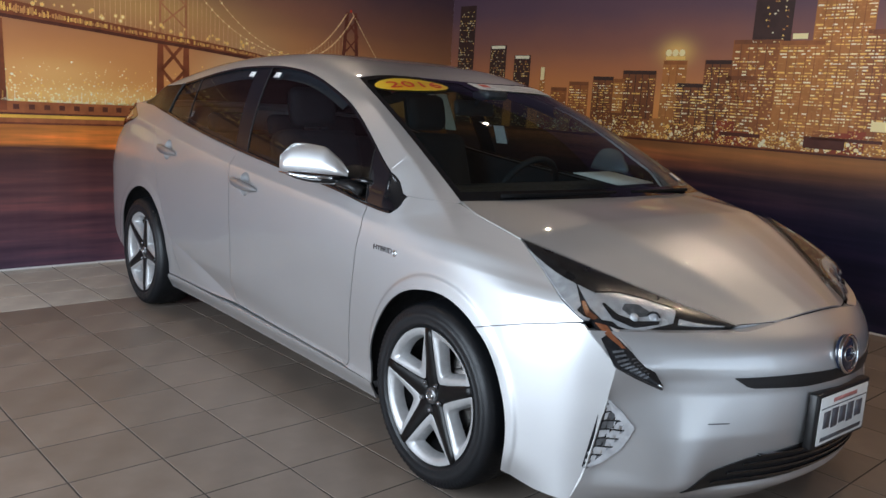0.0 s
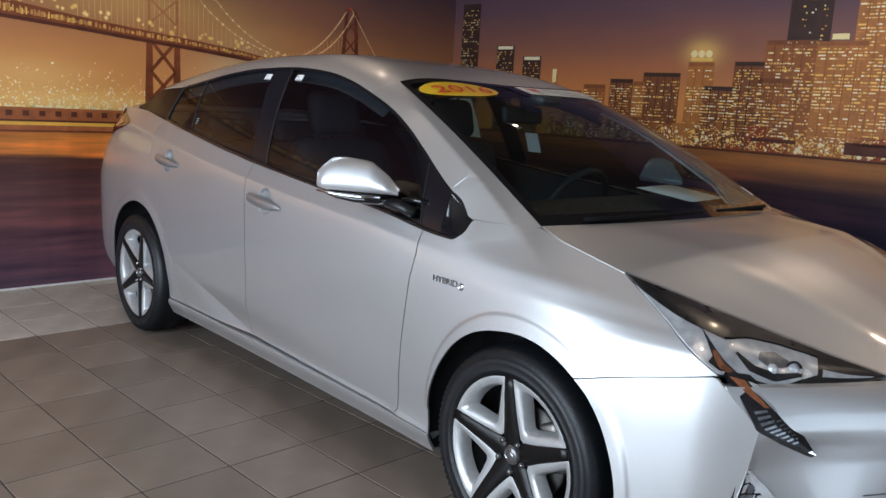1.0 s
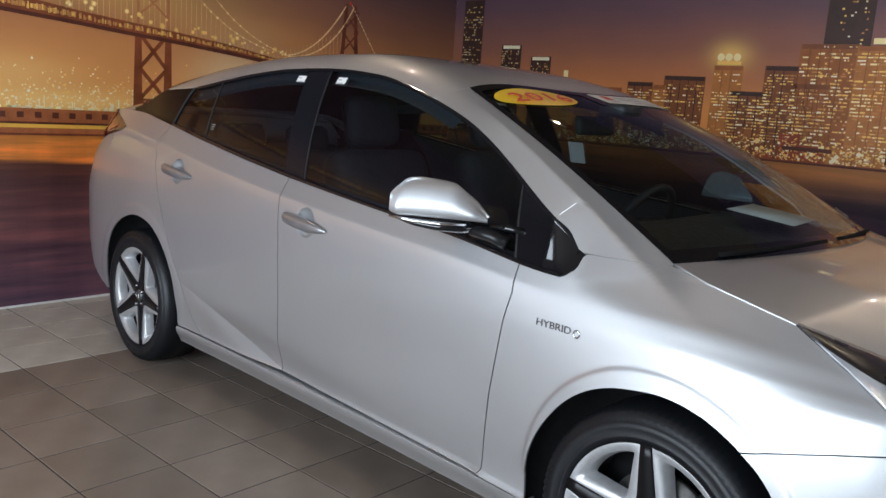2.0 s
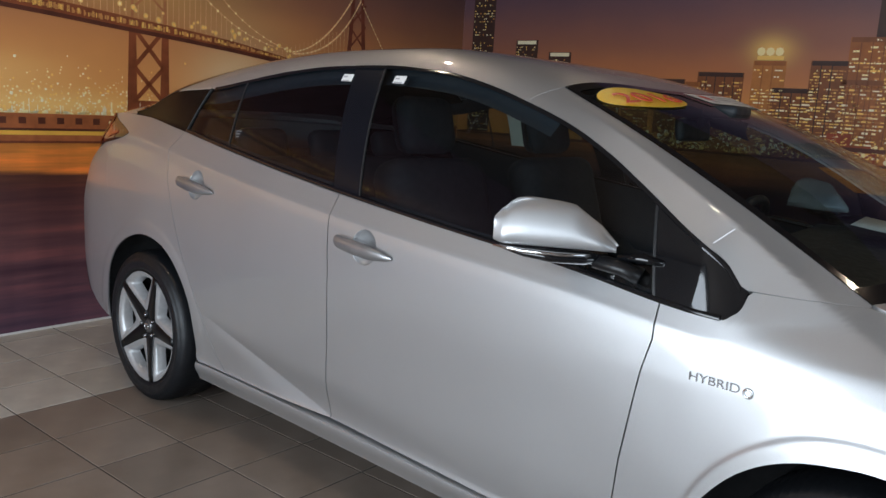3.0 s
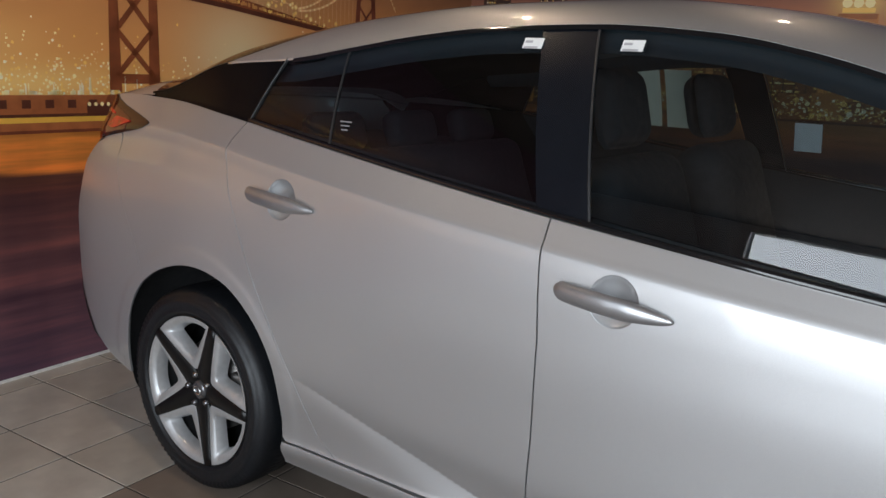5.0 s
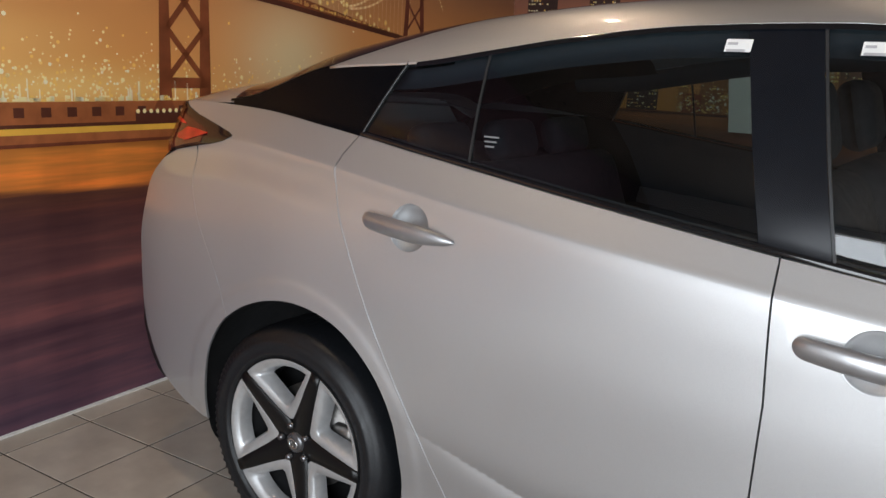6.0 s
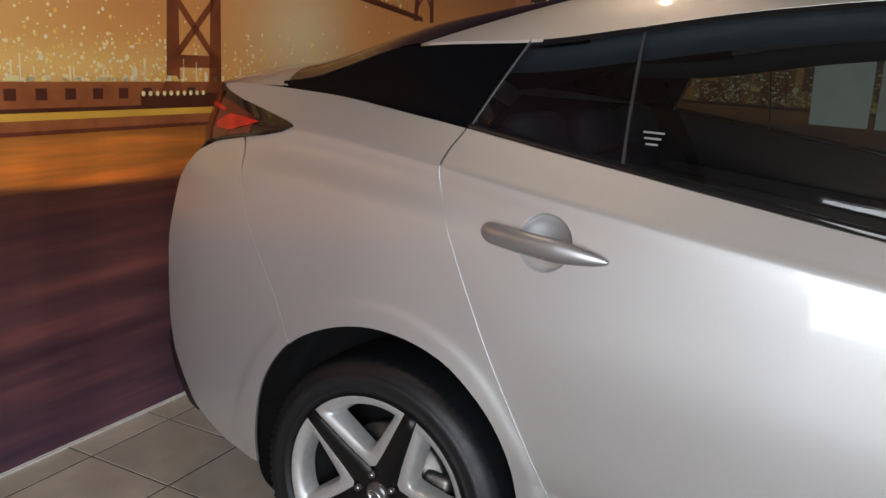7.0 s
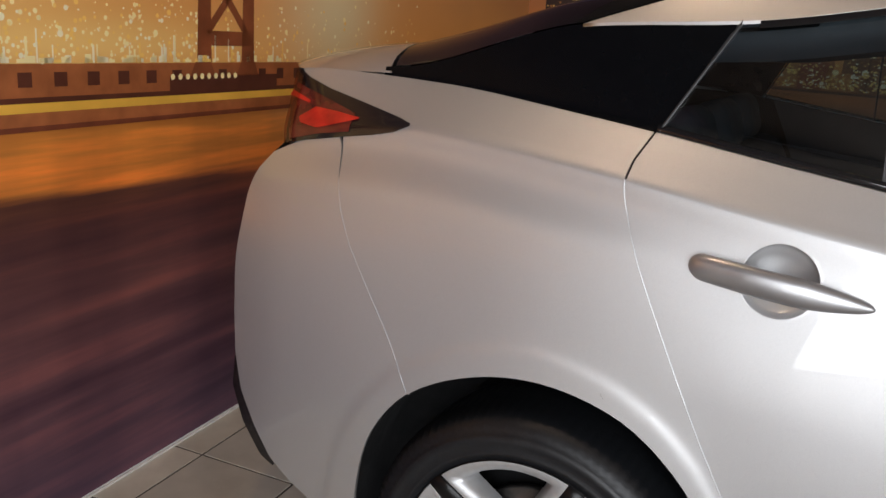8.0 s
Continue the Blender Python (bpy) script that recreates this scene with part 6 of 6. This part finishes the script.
def mirror_shell():
    """The cap: a wedge in plan, flat below, with a ridge low on its face and a top that falls to the nose."""
    bm = bmesh.new()
    n_, m_ = 34, 44
    out = Vector((0.575, -0.818))
    rows_ = []
    for i_ in range(n_):
        t = 0.5 - 0.5 * math.cos(math.pi * i_ / (n_ - 1))
        face = mirror_line(t)
        h_ = float(np.interp(t, [0, 0.05, 0.13, 0.22, 0.42, 0.66, 0.86, 1.0], [0.050, 0.074, 0.097, 0.106, 0.109, 0.104, 0.062, 0.018]))
        zb = 0.972 + 0.010 * (1 - min(1.0, t / 0.12)) ** 2
        k_ = min(1.0, 0.15 + t / 0.10, 0.25 + (1 - t) / 0.16)
        rear = Vector((min(face.x - 0.012, 0.538), face.y + 0.018))
        ring = []
        for o_, q_ in ((-0.010, 0.0), (0.010, 0.03), (0.019, 0.24), (0.015, 0.48), (0.000, 0.78), (-0.020, 0.95)):
            p_ = face + out * (o_ * k_)
            ring.append((p_.x, p_.y, zb + h_ * q_))
        mid = (face + rear) / 2
        ring += [(mid.x, mid.y, zb + h_), (rear.x + 0.006, rear.y, zb + 0.94 * h_), (rear.x, rear.y, zb + 0.5 * h_), (rear.x + 0.006, rear.y, zb + 0.04 * h_), (mid.x, mid.y, zb - 0.002)]
        rows_.append([bm.verts.new(q) for q in smooth_loop(ring, m_)])
    for a_, b_ in zip(rows_, rows_[1:]):
        for j_ in range(m_):
            bm.faces.new((a_[j_], a_[(j_ + 1) % m_], b_[(j_ + 1) % m_], b_[j_]))
    bm.faces.new(rows_[0][::-1]), bm.faces.new(rows_[-1])
    bmesh.ops.recalc_face_normals(bm, faces=list(bm.faces))
    return bm


def bm_lists(bm):
    bm.verts.ensure_lookup_table()
    bm.verts.index_update()
    out = [tuple(q.co) for q in bm.verts], [[q.index for q in fc.verts] for fc in bm.faces]
    bm.free()
    return out


def tube(points, radii, m_=12, squash=1.0):
    """A tube through 3D points."""
    bm = bmesh.new()
    pts = [Vector(p_) for p_ in points]
    rows_ = []
    for i_, p_ in enumerate(pts):
        d_ = (pts[min(i_ + 1, len(pts) - 1)] - pts[max(i_ - 1, 0)]).normalized()
        a_ = d_.cross(Vector((0, 0, 1)))
        if a_.length < 1e-4:
            a_ = d_.cross(Vector((0, 1, 0)))
        a_.normalize()
        b_ = a_.cross(d_)
        rows_.append([bm.verts.new(p_ + (a_ * math.cos(2 * math.pi * k_ / m_) + b_ * squash * math.sin(2 * math.pi * k_ / m_)) * radii[i_]) for k_ in range(m_)])
    for a_, b_ in zip(rows_, rows_[1:]):
        for k_ in range(m_):
            bm.faces.new((a_[k_], a_[(k_ + 1) % m_], b_[(k_ + 1) % m_], b_[k_]))
    bm.faces.new(rows_[0][::-1]), bm.faces.new(rows_[-1])
    return bm


caps = both("door_mirror", *bm_lists(mirror_shell()), PAINT, "silver door mirror with a black foot")
for par, sg in zip(caps, (1, -1)):
    def on(name, bm, mat, label=""):
        vs_, fs_ = bm_lists(bm)
        if sg < 0:
            vs_, fs_ = mirrored(vs_, fs_)
        return link_mesh(name, vs_, fs_, mat, par, True, label)
    on("mirror_base", tube([(0.545, -0.968, 0.963), (0.575, -0.935, 0.955), (0.625, -0.895, 0.950), (0.675, -0.85, 0.950), (0.70, -0.795, 0.950)], [0.008, 0.024, 0.034, 0.036, 0.036], 14, 0.45), GLOSS, "gloss black underside")
    on("indicator", tube([(0.528, -0.985, 0.968), (0.585, -0.952, 0.961), (0.650, -0.905, 0.958), (0.710, -0.860, 0.962)], [0.004, 0.008, 0.008, 0.005], 10, 0.8), CHROME, "clear indicator strip")
    on("mirror_foot", tube([(0.70, -0.82, 0.945), (0.76, -0.80, 0.935), (0.80, -0.785, 0.92)], [0.030, 0.030, 0.034], 12, 0.6), TRIM, "black mounting foot")
    on("foot_plate", tube([(0.745, -0.795, 0.958), (0.80, -0.783, 0.962), (0.845, -0.770, 0.958)], [0.010, 0.017, 0.012], 10, 0.7), GLOSS)
    on("mirror_glass", box_bm(0.531, 0.535, -0.925, -0.83, 0.985, 1.046, 0.002, 1), CHROME, "mirror glass")

# ---- badge
def lettering(text, size, depth, m, mat, parent, name, label=""):
    cu = bpy.data.curves.new("tmp_text", "FONT")
    cu.body, cu.size, cu.extrude, cu.align_x, cu.align_y = text, size, depth, "CENTER", "CENTER"
    tmp = bpy.data.objects.new("tmp_text", cu)
    scene.collection.objects.link(tmp)
    me = bpy.data.meshes.new_from_object(tmp)
    bpy.data.objects.remove(tmp)
    me.materials.append(mat)
    ob = new(name, me)
    ob.parent = parent
    ob.matrix_world = m
    if label:
        tagged(ob, label)
    return ob


for sg in (-1, 1):
    m = Matrix.Translation((1.020, sg * (float(side_w(1.012, 0.744)[0]) + 0.0015), 0.745)) @ Matrix.Rotation(radians(90), 4, "X")
    if sg > 0:
        m = Matrix.Translation(m.translation) @ Matrix.Rotation(radians(180), 4, "Z") @ Matrix.Rotation(radians(90), 4, "X")
    m = m @ Matrix.Diagonal((1.05, 0.85, 1, 1))
    wb = lettering("HYBRID", 0.031, 0.0016, m, BADGE, car, "wing_badge", "chrome HYBRID lettering")
    o = part("badge_mark", torus_bm(0.009, 0.003, 24, 8), CHROME, car, "small round chrome badge mark")
    o.matrix_world = Matrix.Translation((1.093, sg * (float(side_w(1.093, 0.742)[0]) + 0.001), 0.742)) @ Matrix.Rotation(radians(90), 4, "Z")

# ---- stickers on the glass
def glass_sticker(name, x0, x1, z0, z1, mat, label, out=0.0015, parent=None):
    Q_ = coons([(x0, z0), (x1, z0)], [(x0, z1), (x1, z1)], [(x0, z0), (x0, z1)], [(x1, z0), (x1, z1)], 5, 4)
    v_, f_ = net_mesh(side_points(Q_[..., 0], Q_[..., 1], -out), (0, 0.0008, 0))
    return link_mesh(name, v_, f_, mat, parent or car, False, label)


for x_ in (-0.404, -0.171):
    st = glass_sticker("inspection_sticker", x_ - 0.024, x_ + 0.024, 1.331, 1.355, PAPER, "small white paper tag on the window")
    glass_sticker("print_bar", x_ - 0.020, x_ + 0.014, 1.331, 1.336, GREYINK, "", 0.0026, st)
    glass_sticker("print_bar", x_ - 0.020, x_ - 0.002, 1.344, 1.349, GREYINK, "", 0.0026, st)
for k_ in range(3):
    glass_sticker("window_mark", -0.888 + 0.004 * k_, -0.850 - 0.004 * k_, 1.135 - 0.010 * k_, 1.1385 - 0.010 * k_, MARKINK, "small pale glazing mark")


def screen_patch(name, u0, u1, v0, v1, mat, lift, label="", parent=None):
    v_, f_ = net_mesh(screen_net(u0, u1, v0, v1, 10, 3, lift), flip=True)
    return link_mesh(name, v_, f_, mat, parent or car, False, label)


rows_ = [[screen_net(u_, u_, v_, v_, 1, 1, 0.004)[0, 0] for u_, v_ in [(0.168 + 0.146 * k2 * math.cos(2 * math.pi * k_ / 40), 0.122 + 0.078 * k2 * math.sin(2 * math.pi * k_ / 40)) for k_ in range(41)]] for k2 in (0.02, 0.25, 0.5, 0.75, 1.0)]
ov = link_mesh("year_sticker", *net_mesh(np.array(rows_), flip=True), YELLOW, car, False, "yellow oval sticker with a red year")
for k_, ch in enumerate("2016"):
    uc = 0.168 - 0.082 + 0.055 * k_
    P0, P1, P2 = (screen_net(u_, u_, v_, v_, 1, 1, 0.0100)[0, 0] for u_, v_ in ((uc, 0.140), (uc + 0.03, 0.140), (uc, 0.08)))
    ex = Vector(P1 - P0).normalized()
    ez = ex.cross(Vector(P2 - P0)).normalized()
    ey = ez.cross(ex)
    m = Matrix(((ex.x, ey.x, ez.x, P0[0]), (ex.y, ey.y, ez.y, P0[1]), (ex.z, ey.z, ez.z, P0[2]), (0, 0, 0, 1)))
    lettering(ch, 0.096, 0.0010, m @ Matrix.Diagonal((1.30, 0.98, 1, 1)), REDINK, ov, "figure", "red figure")
ban = screen_patch("dealer_banner", 0.475, 0.985, 0.024, 0.125, PAPER, 0.004, "long white banner sticker with a red mark")
screen_patch("banner_mark", 0.520, 0.565, 0.040, 0.085, REDINK, 0.0055, "red square mark", ban)
for u0, u1, v0 in ((0.60, 0.78, 0.046), (0.60, 0.92, 0.070), (0.520, 0.565, 0.098), (0.66, 0.90, 0.098)):
    screen_patch("banner_bar", u0, u1, v0, v0 + 0.009, GREYINK, 0.0055, "", ban)
screen_patch("corner_sticker", 0.93, 0.962, 0.86, 0.915, PAPER, 0.004, "small white sticker in the windscreen corner")

# ---- cabin
def cushion(name, x0, x1, y0, y1, z0, z1, mat, parent, tilt=0.0, bevel=0.05, label=""):
    bm = box_bm(-(x1 - x0) / 2, (x1 - x0) / 2, -(y1 - y0) / 2, (y1 - y0) / 2, -(z1 - z0) / 2, (z1 - z0) / 2, bevel, 4)
    ob = part(name, bm, mat, parent, label)
    ob.matrix_basis = pose((x0 + x1) / 2, (y0 + y1) / 2, (z0 + z1) / 2, 0, tilt, 0)
    return ob


def front_seat(yc):
    s_ = new("front_seat")
    s_.parent = car
    tagged(s_, "dark cloth front seat with a headrest")
    cushion("seat", -0.10, 0.42, yc - 0.25, yc + 0.25, 0.38, 0.56, SEAT, s_, -6, 0.06)
    cushion("backrest", -0.28, -0.12, yc - 0.24, yc + 0.24, 0.50, 1.10, SEAT, s_, -18, 0.07)
    cushion("headrest", -0.37, -0.27, yc - 0.13, yc + 0.13, 1.10, 1.30, SEAT, s_, -14, 0.05)


for yc in (-0.36, 0.36):
    front_seat(yc)
bench = new("rear_seat")
bench.parent = car
tagged(bench, "dark cloth rear bench")
cushion("seat", -1.05, -0.52, -0.62, 0.62, 0.36, 0.54, SEAT, bench, -6, 0.06)
cushion("backrest", -1.24, -1.06, -0.62, 0.62, 0.48, 1.02, SEAT, bench, -20, 0.07)
for yc in (-0.38, 0.0, 0.38):
    cushion("headrest", -1.30, -1.21, yc - 0.12, yc + 0.12, 1.00, 1.13, SEAT, bench, -18, 0.04)
# dashboard, swept under the windscreen
prof = [(0.70, 0.55), (0.66, 0.72), (0.68, 0.86), (0.76, 0.935), (0.95, 0.945), (1.15, 0.925), (1.24, 0.90), (1.25, 0.60)]
rows_ = [[(x_ - 0.05 * (y_ / 0.66) ** 2, y_, z_) for y_ in np.linspace(-0.66, 0.66, 13)] for x_, z_ in prof]
v, f = net_mesh(np.array(rows_))
link_mesh("dashboard", v, f, CABIN, car, True, "dark grey dashboard")
part("cabin_floor", box_bm(-1.3, 1.2, -0.70, 0.70, 0.262, 0.34), CABIN, car)
part("parcel_shelf", box_bm(-1.85, -1.30, -0.52, 0.52, 0.98, 1.0, 0.008), CABIN, car, "dark load cover")
Q = coons([(-0.88, 0.35), (0.80, 0.35)], belt_line(-1.20, 0.80, 0.004), [(-0.88, 0.35), (-1.20, float(BELT(-1.20)[0]))], [(0.80, 0.35), (0.80, float(BELT(0.80)[0]))], 40, 8)
P = side_points(Q[..., 0], Q[..., 1], 0.075)
v, f = net_mesh(P, flip=True)
both("door_lining", v, f, CABIN, "dark inner door lining")
Sx = np.linspace(-0.93, 0.93, 25)[None, :]
Vx = np.linspace(0, 1, 30)[:, None]
P = roof_point(-1.05 * (1 - Vx) + 0.40 * Vx + 0 * Sx, Sx + 0 * Vx)
P[..., 2] -= 0.035
v, f = net_mesh(P, flip=True)
link_mesh("head_lining", v, f, LINING, car, True, "pale grey roof lining")
Sx = np.linspace(-0.96, 0.96, 25)[None, :]
P = roof_point(-1.80 * (1 - Vx) - 1.04 * Vx + 0 * Sx, Sx + 0 * Vx)
P[..., 2] -= 0.040
v, f = net_mesh(P, flip=True)
link_mesh("hatch_lining", v, f, DARK, car, True, "black lining inside the hatch")
# padded rails above the side windows
rows_ = []
for drop, ins in ((-0.005, 0.030), (0.030, 0.060), (0.062, 0.040)):
    xs_ = np.linspace(-1.36, 0.42, 60)
    zs_ = win_top(xs_) - drop
    rows_.append(side_points(xs_, zs_, ins))
v, f = net_mesh(np.array(rows_))
both("cant_rail", v, f, CABIN, "dark padded rail above the windows")
wheel_st = part("steering_wheel", torus_bm(0.18, 0.016, 40, 10), CABIN, car, "black steering wheel")
wheel_st.matrix_basis = pose(0.52, 0.36, 0.86, 0, 25, 0)
part("steering_hub", box_bm(-0.02, 0.03, -0.16, 0.16, -0.04, 0.04, 0.015), CABIN, wheel_st)
part("steering_column", tube([(0.54, 0.36, 0.85), (0.75, 0.36, 0.76)], [0.04, 0.06]), CABIN, car)
mir_in = part("inside_mirror", box_bm(-0.012, 0.018, -0.125, 0.125, -0.034, 0.034, 0.014, 3), CABIN, car, "black inside mirror")
mir_in.matrix_basis = pose(0.50, 0.0, 1.245, 0, -8, 6)
part("mirror_stem", tube([(0.52, 0, 1.26), (0.57, 0, 1.32)], [0.012, 0.02]), CABIN, car)
part("sensor_box", box_bm(0.55, 0.66, -0.06, 0.06, 1.285, 1.325, 0.012), CABIN, car, "black sensor housing at the windscreen")
Q = coons([(-0.140, 1.052), (-0.050, 1.052)], [(-0.140, 1.150), (-0.050, 1.150)], [(-0.140, 1.052), (-0.140, 1.150)], [(-0.050, 1.052), (-0.050, 1.150)], 4, 4)
v, f = net_mesh(side_points(Q[..., 0], Q[..., 1], 0.012) * np.array([1, -1, 1]))
link_mesh("window_note", v, f, PAPER, car, False, "white paper note inside the far front window")
pp = part("dash_paper", box_bm(-0.115, 0.115, -0.15, 0.15, -0.001, 0.001), PAPER, car, "white sheet lying on the dashboard")
pp.matrix_basis = pose(1.035, 0.37, 0.982, 0, 7, 8)
for x0, x1 in ((-0.794, -0.622), (-0.602, -0.500)):
    Q = coons([(x0, 1.10), (x1, 1.10)], [(x0, 1.31), (x1, 1.31)], [(x0, 1.10), (x0, 1.31)], [(x1, 1.10), (x1, 1.31)], 4, 6)
    P = side_points(Q[..., 0], Q[..., 1], 0.012) * np.array([1, -1, 1])
    v, f = net_mesh(P)
    sh = link_mesh("window_sheet", v, f, plain("sheet_paper", (0.86, 0.83, 0.66), 0.7, vary=0.06), car, False, "paper sheet fixed inside the far rear window")
# wipers
for y0, y1 in ((-0.55, -0.02), (0.08, 0.52)):
    pts = [(1.30 + 0.10 * (1 - ((y0 + (y1 - y0) * t) / 0.69) ** 2) - 0.035, y0 + (y1 - y0) * t, 0.955 + 0.012 * (1 - ((y0 + (y1 - y0) * t) / 0.69) ** 2)) for t in np.linspace(0, 1, 9)]
    part("wiper", tube(pts, [0.007] * 9, 8), DARK, car, "black wiper blade")
v, f = net_mesh(np.stack([base_edge + np.array([-0.05, 0, 0.012]), base_edge + np.array([0.008, 0, 0.0])]), flip=True)
link_mesh("cowl", v, f, TRIM, car, True, "black cowl below the windscreen")


# ---------------------------------------------------------------- floor tiles
PITCH, TILE = 0.313, 0.3075


def tile_material(name, lo, hi):
    m, n_, l, b = material(name)
    oi = n_.new("ShaderNodeObjectInfo")
    gi = n_.new("ShaderNodeNewGeometry")
    cloud = noise_node(n_, l, 7, 5, space="Object")
    fine = noise_node(n_, l, 90, 3, space="Object")
    add = n_.new("ShaderNodeMath")
    add.operation = "ADD"
    l.new(oi.outputs["Random"], add.inputs[0]), l.new(gi.outputs["Random Per Island"], add.inputs[1])
    fr = n_.new("ShaderNodeMath")
    fr.operation = "FRACT"
    l.new(add.outputs[0], fr.inputs[0])
    base = ramp(n_, l, fr.outputs[0], [(0.0, lo), (1.0, hi)])
    mot = ramp(n_, l, cloud.outputs[0], [(0.3, (0.80, 0.79, 0.78)), (0.7, (1.12, 1.12, 1.12))])
    mx = n_.new("ShaderNodeMix")
    mx.data_type, mx.blend_type = "RGBA", "MULTIPLY"
    mx.inputs[0].default_value = 1.0
    l.new(base.outputs[0], mx.inputs[6]), l.new(mot.outputs[0], mx.inputs[7])
    l.new(mx.outputs[2], b.inputs["Base Color"])
    l.new(ramp(n_, l, cloud.outputs[0], [(0.3, (0.30,) * 3), (0.7, (0.46,) * 3)]).outputs[0], b.inputs["Roughness"])
    bp = n_.new("ShaderNodeBump")
    bp.inputs["Strength"].default_value, bp.inputs["Distance"].default_value = 0.12, 0.001
    l.new(fine.outputs[0], bp.inputs["Height"]), l.new(bp.outputs[0], b.inputs["Normal"])
    return m


TILE_DARK = tile_material("tile_taupe", (0.225, 0.182, 0.148), (0.285, 0.232, 0.190))
TILE_PALE = tile_material("tile_beige", (0.52, 0.49, 0.43), (0.61, 0.58, 0.52))

floor_slab = structure("floor", box_bm(U0, U1, V0 - T, V1, -0.10, -0.0015), GROUT, "taupe and beige ceramic tiles with dark joints", "floor")


def tile_mesh(w, d):
    b_, h = 0.0012, 0.010
    out = []
    for z, i in ((-h, 0.0), (-0.002, 0.0), (0.0, b_)):
        out += [(i, i, z), (w - i, i, z), (w - i, d - i, z), (i, d - i, z)]
    fc = [[8, 9, 10, 11]]
    for s_ in (0, 4):
        for k_ in range(4):
            fc.append([s_ + k_, s_ + (k_ + 1) % 4, s_ + 4 + (k_ + 1) % 4, s_ + 4 + k_])
    return out, fc


trnd = random.Random(3)
shared = {}
rest_v, rest_f, rest_s = [], [], []
iu0, iu1 = math.floor(U0 / PITCH), math.ceil(U1 / PITCH)
iv0, iv1 = math.floor((V0 - 0.1) / PITCH), math.ceil(V1 / PITCH)
count = 0
for iu in range(iu0, iu1):
    for iv in range(iv0, iv1):
        a0, a1 = max(iu * PITCH + 0.00275, U0 + 0.004), min((iu + 1) * PITCH - 0.00275, U1 - 0.004)
        c0, c1 = max(0.025 + iv * PITCH + 0.00275, V0 - T + 0.003), min(0.025 + (iv + 1) * PITCH - 0.00275, V1 - 0.004)
        if a1 - a0 < 0.02 or c1 - c0 < 0.02:
            continue
        pale = iu < -5
        drop = -trnd.uniform(0, 0.0004)
        near = a0 < 2.75 and -3.15 < c0 < 2.0
        if near and count < 300:
            key = (round(a1 - a0, 3), round(c1 - c0, 3), pale)
            if key not in shared:
                v, f = tile_mesh(a1 - a0, c1 - c0)
                me = bpy.data.meshes.new("tile")
                me.from_pydata(v, [], f)
                me.materials.append(TILE_PALE if pale else TILE_DARK)
                shared[key] = me
            ob = new("tile", shared[key])
            ob.parent = floor_slab
            ob.location = (a0, c0, drop)
            count += 1
        else:
            v, f = tile_mesh(a1 - a0, c1 - c0)
            k0 = len(rest_v)
            rest_v += [(x_ + a0, y_ + c0, z_ + drop) for x_, y_, z_ in v]
            rest_f += [[i + k0 for i in q] for q in f]
            rest_s += [0 if pale else 1] * len(f)
ob = link_mesh("tile_field", rest_v, rest_f, [TILE_PALE, TILE_DARK], floor_slab, False, "", rest_s)
tagged(ob, "ceramic tiles further off", kind="stuff")
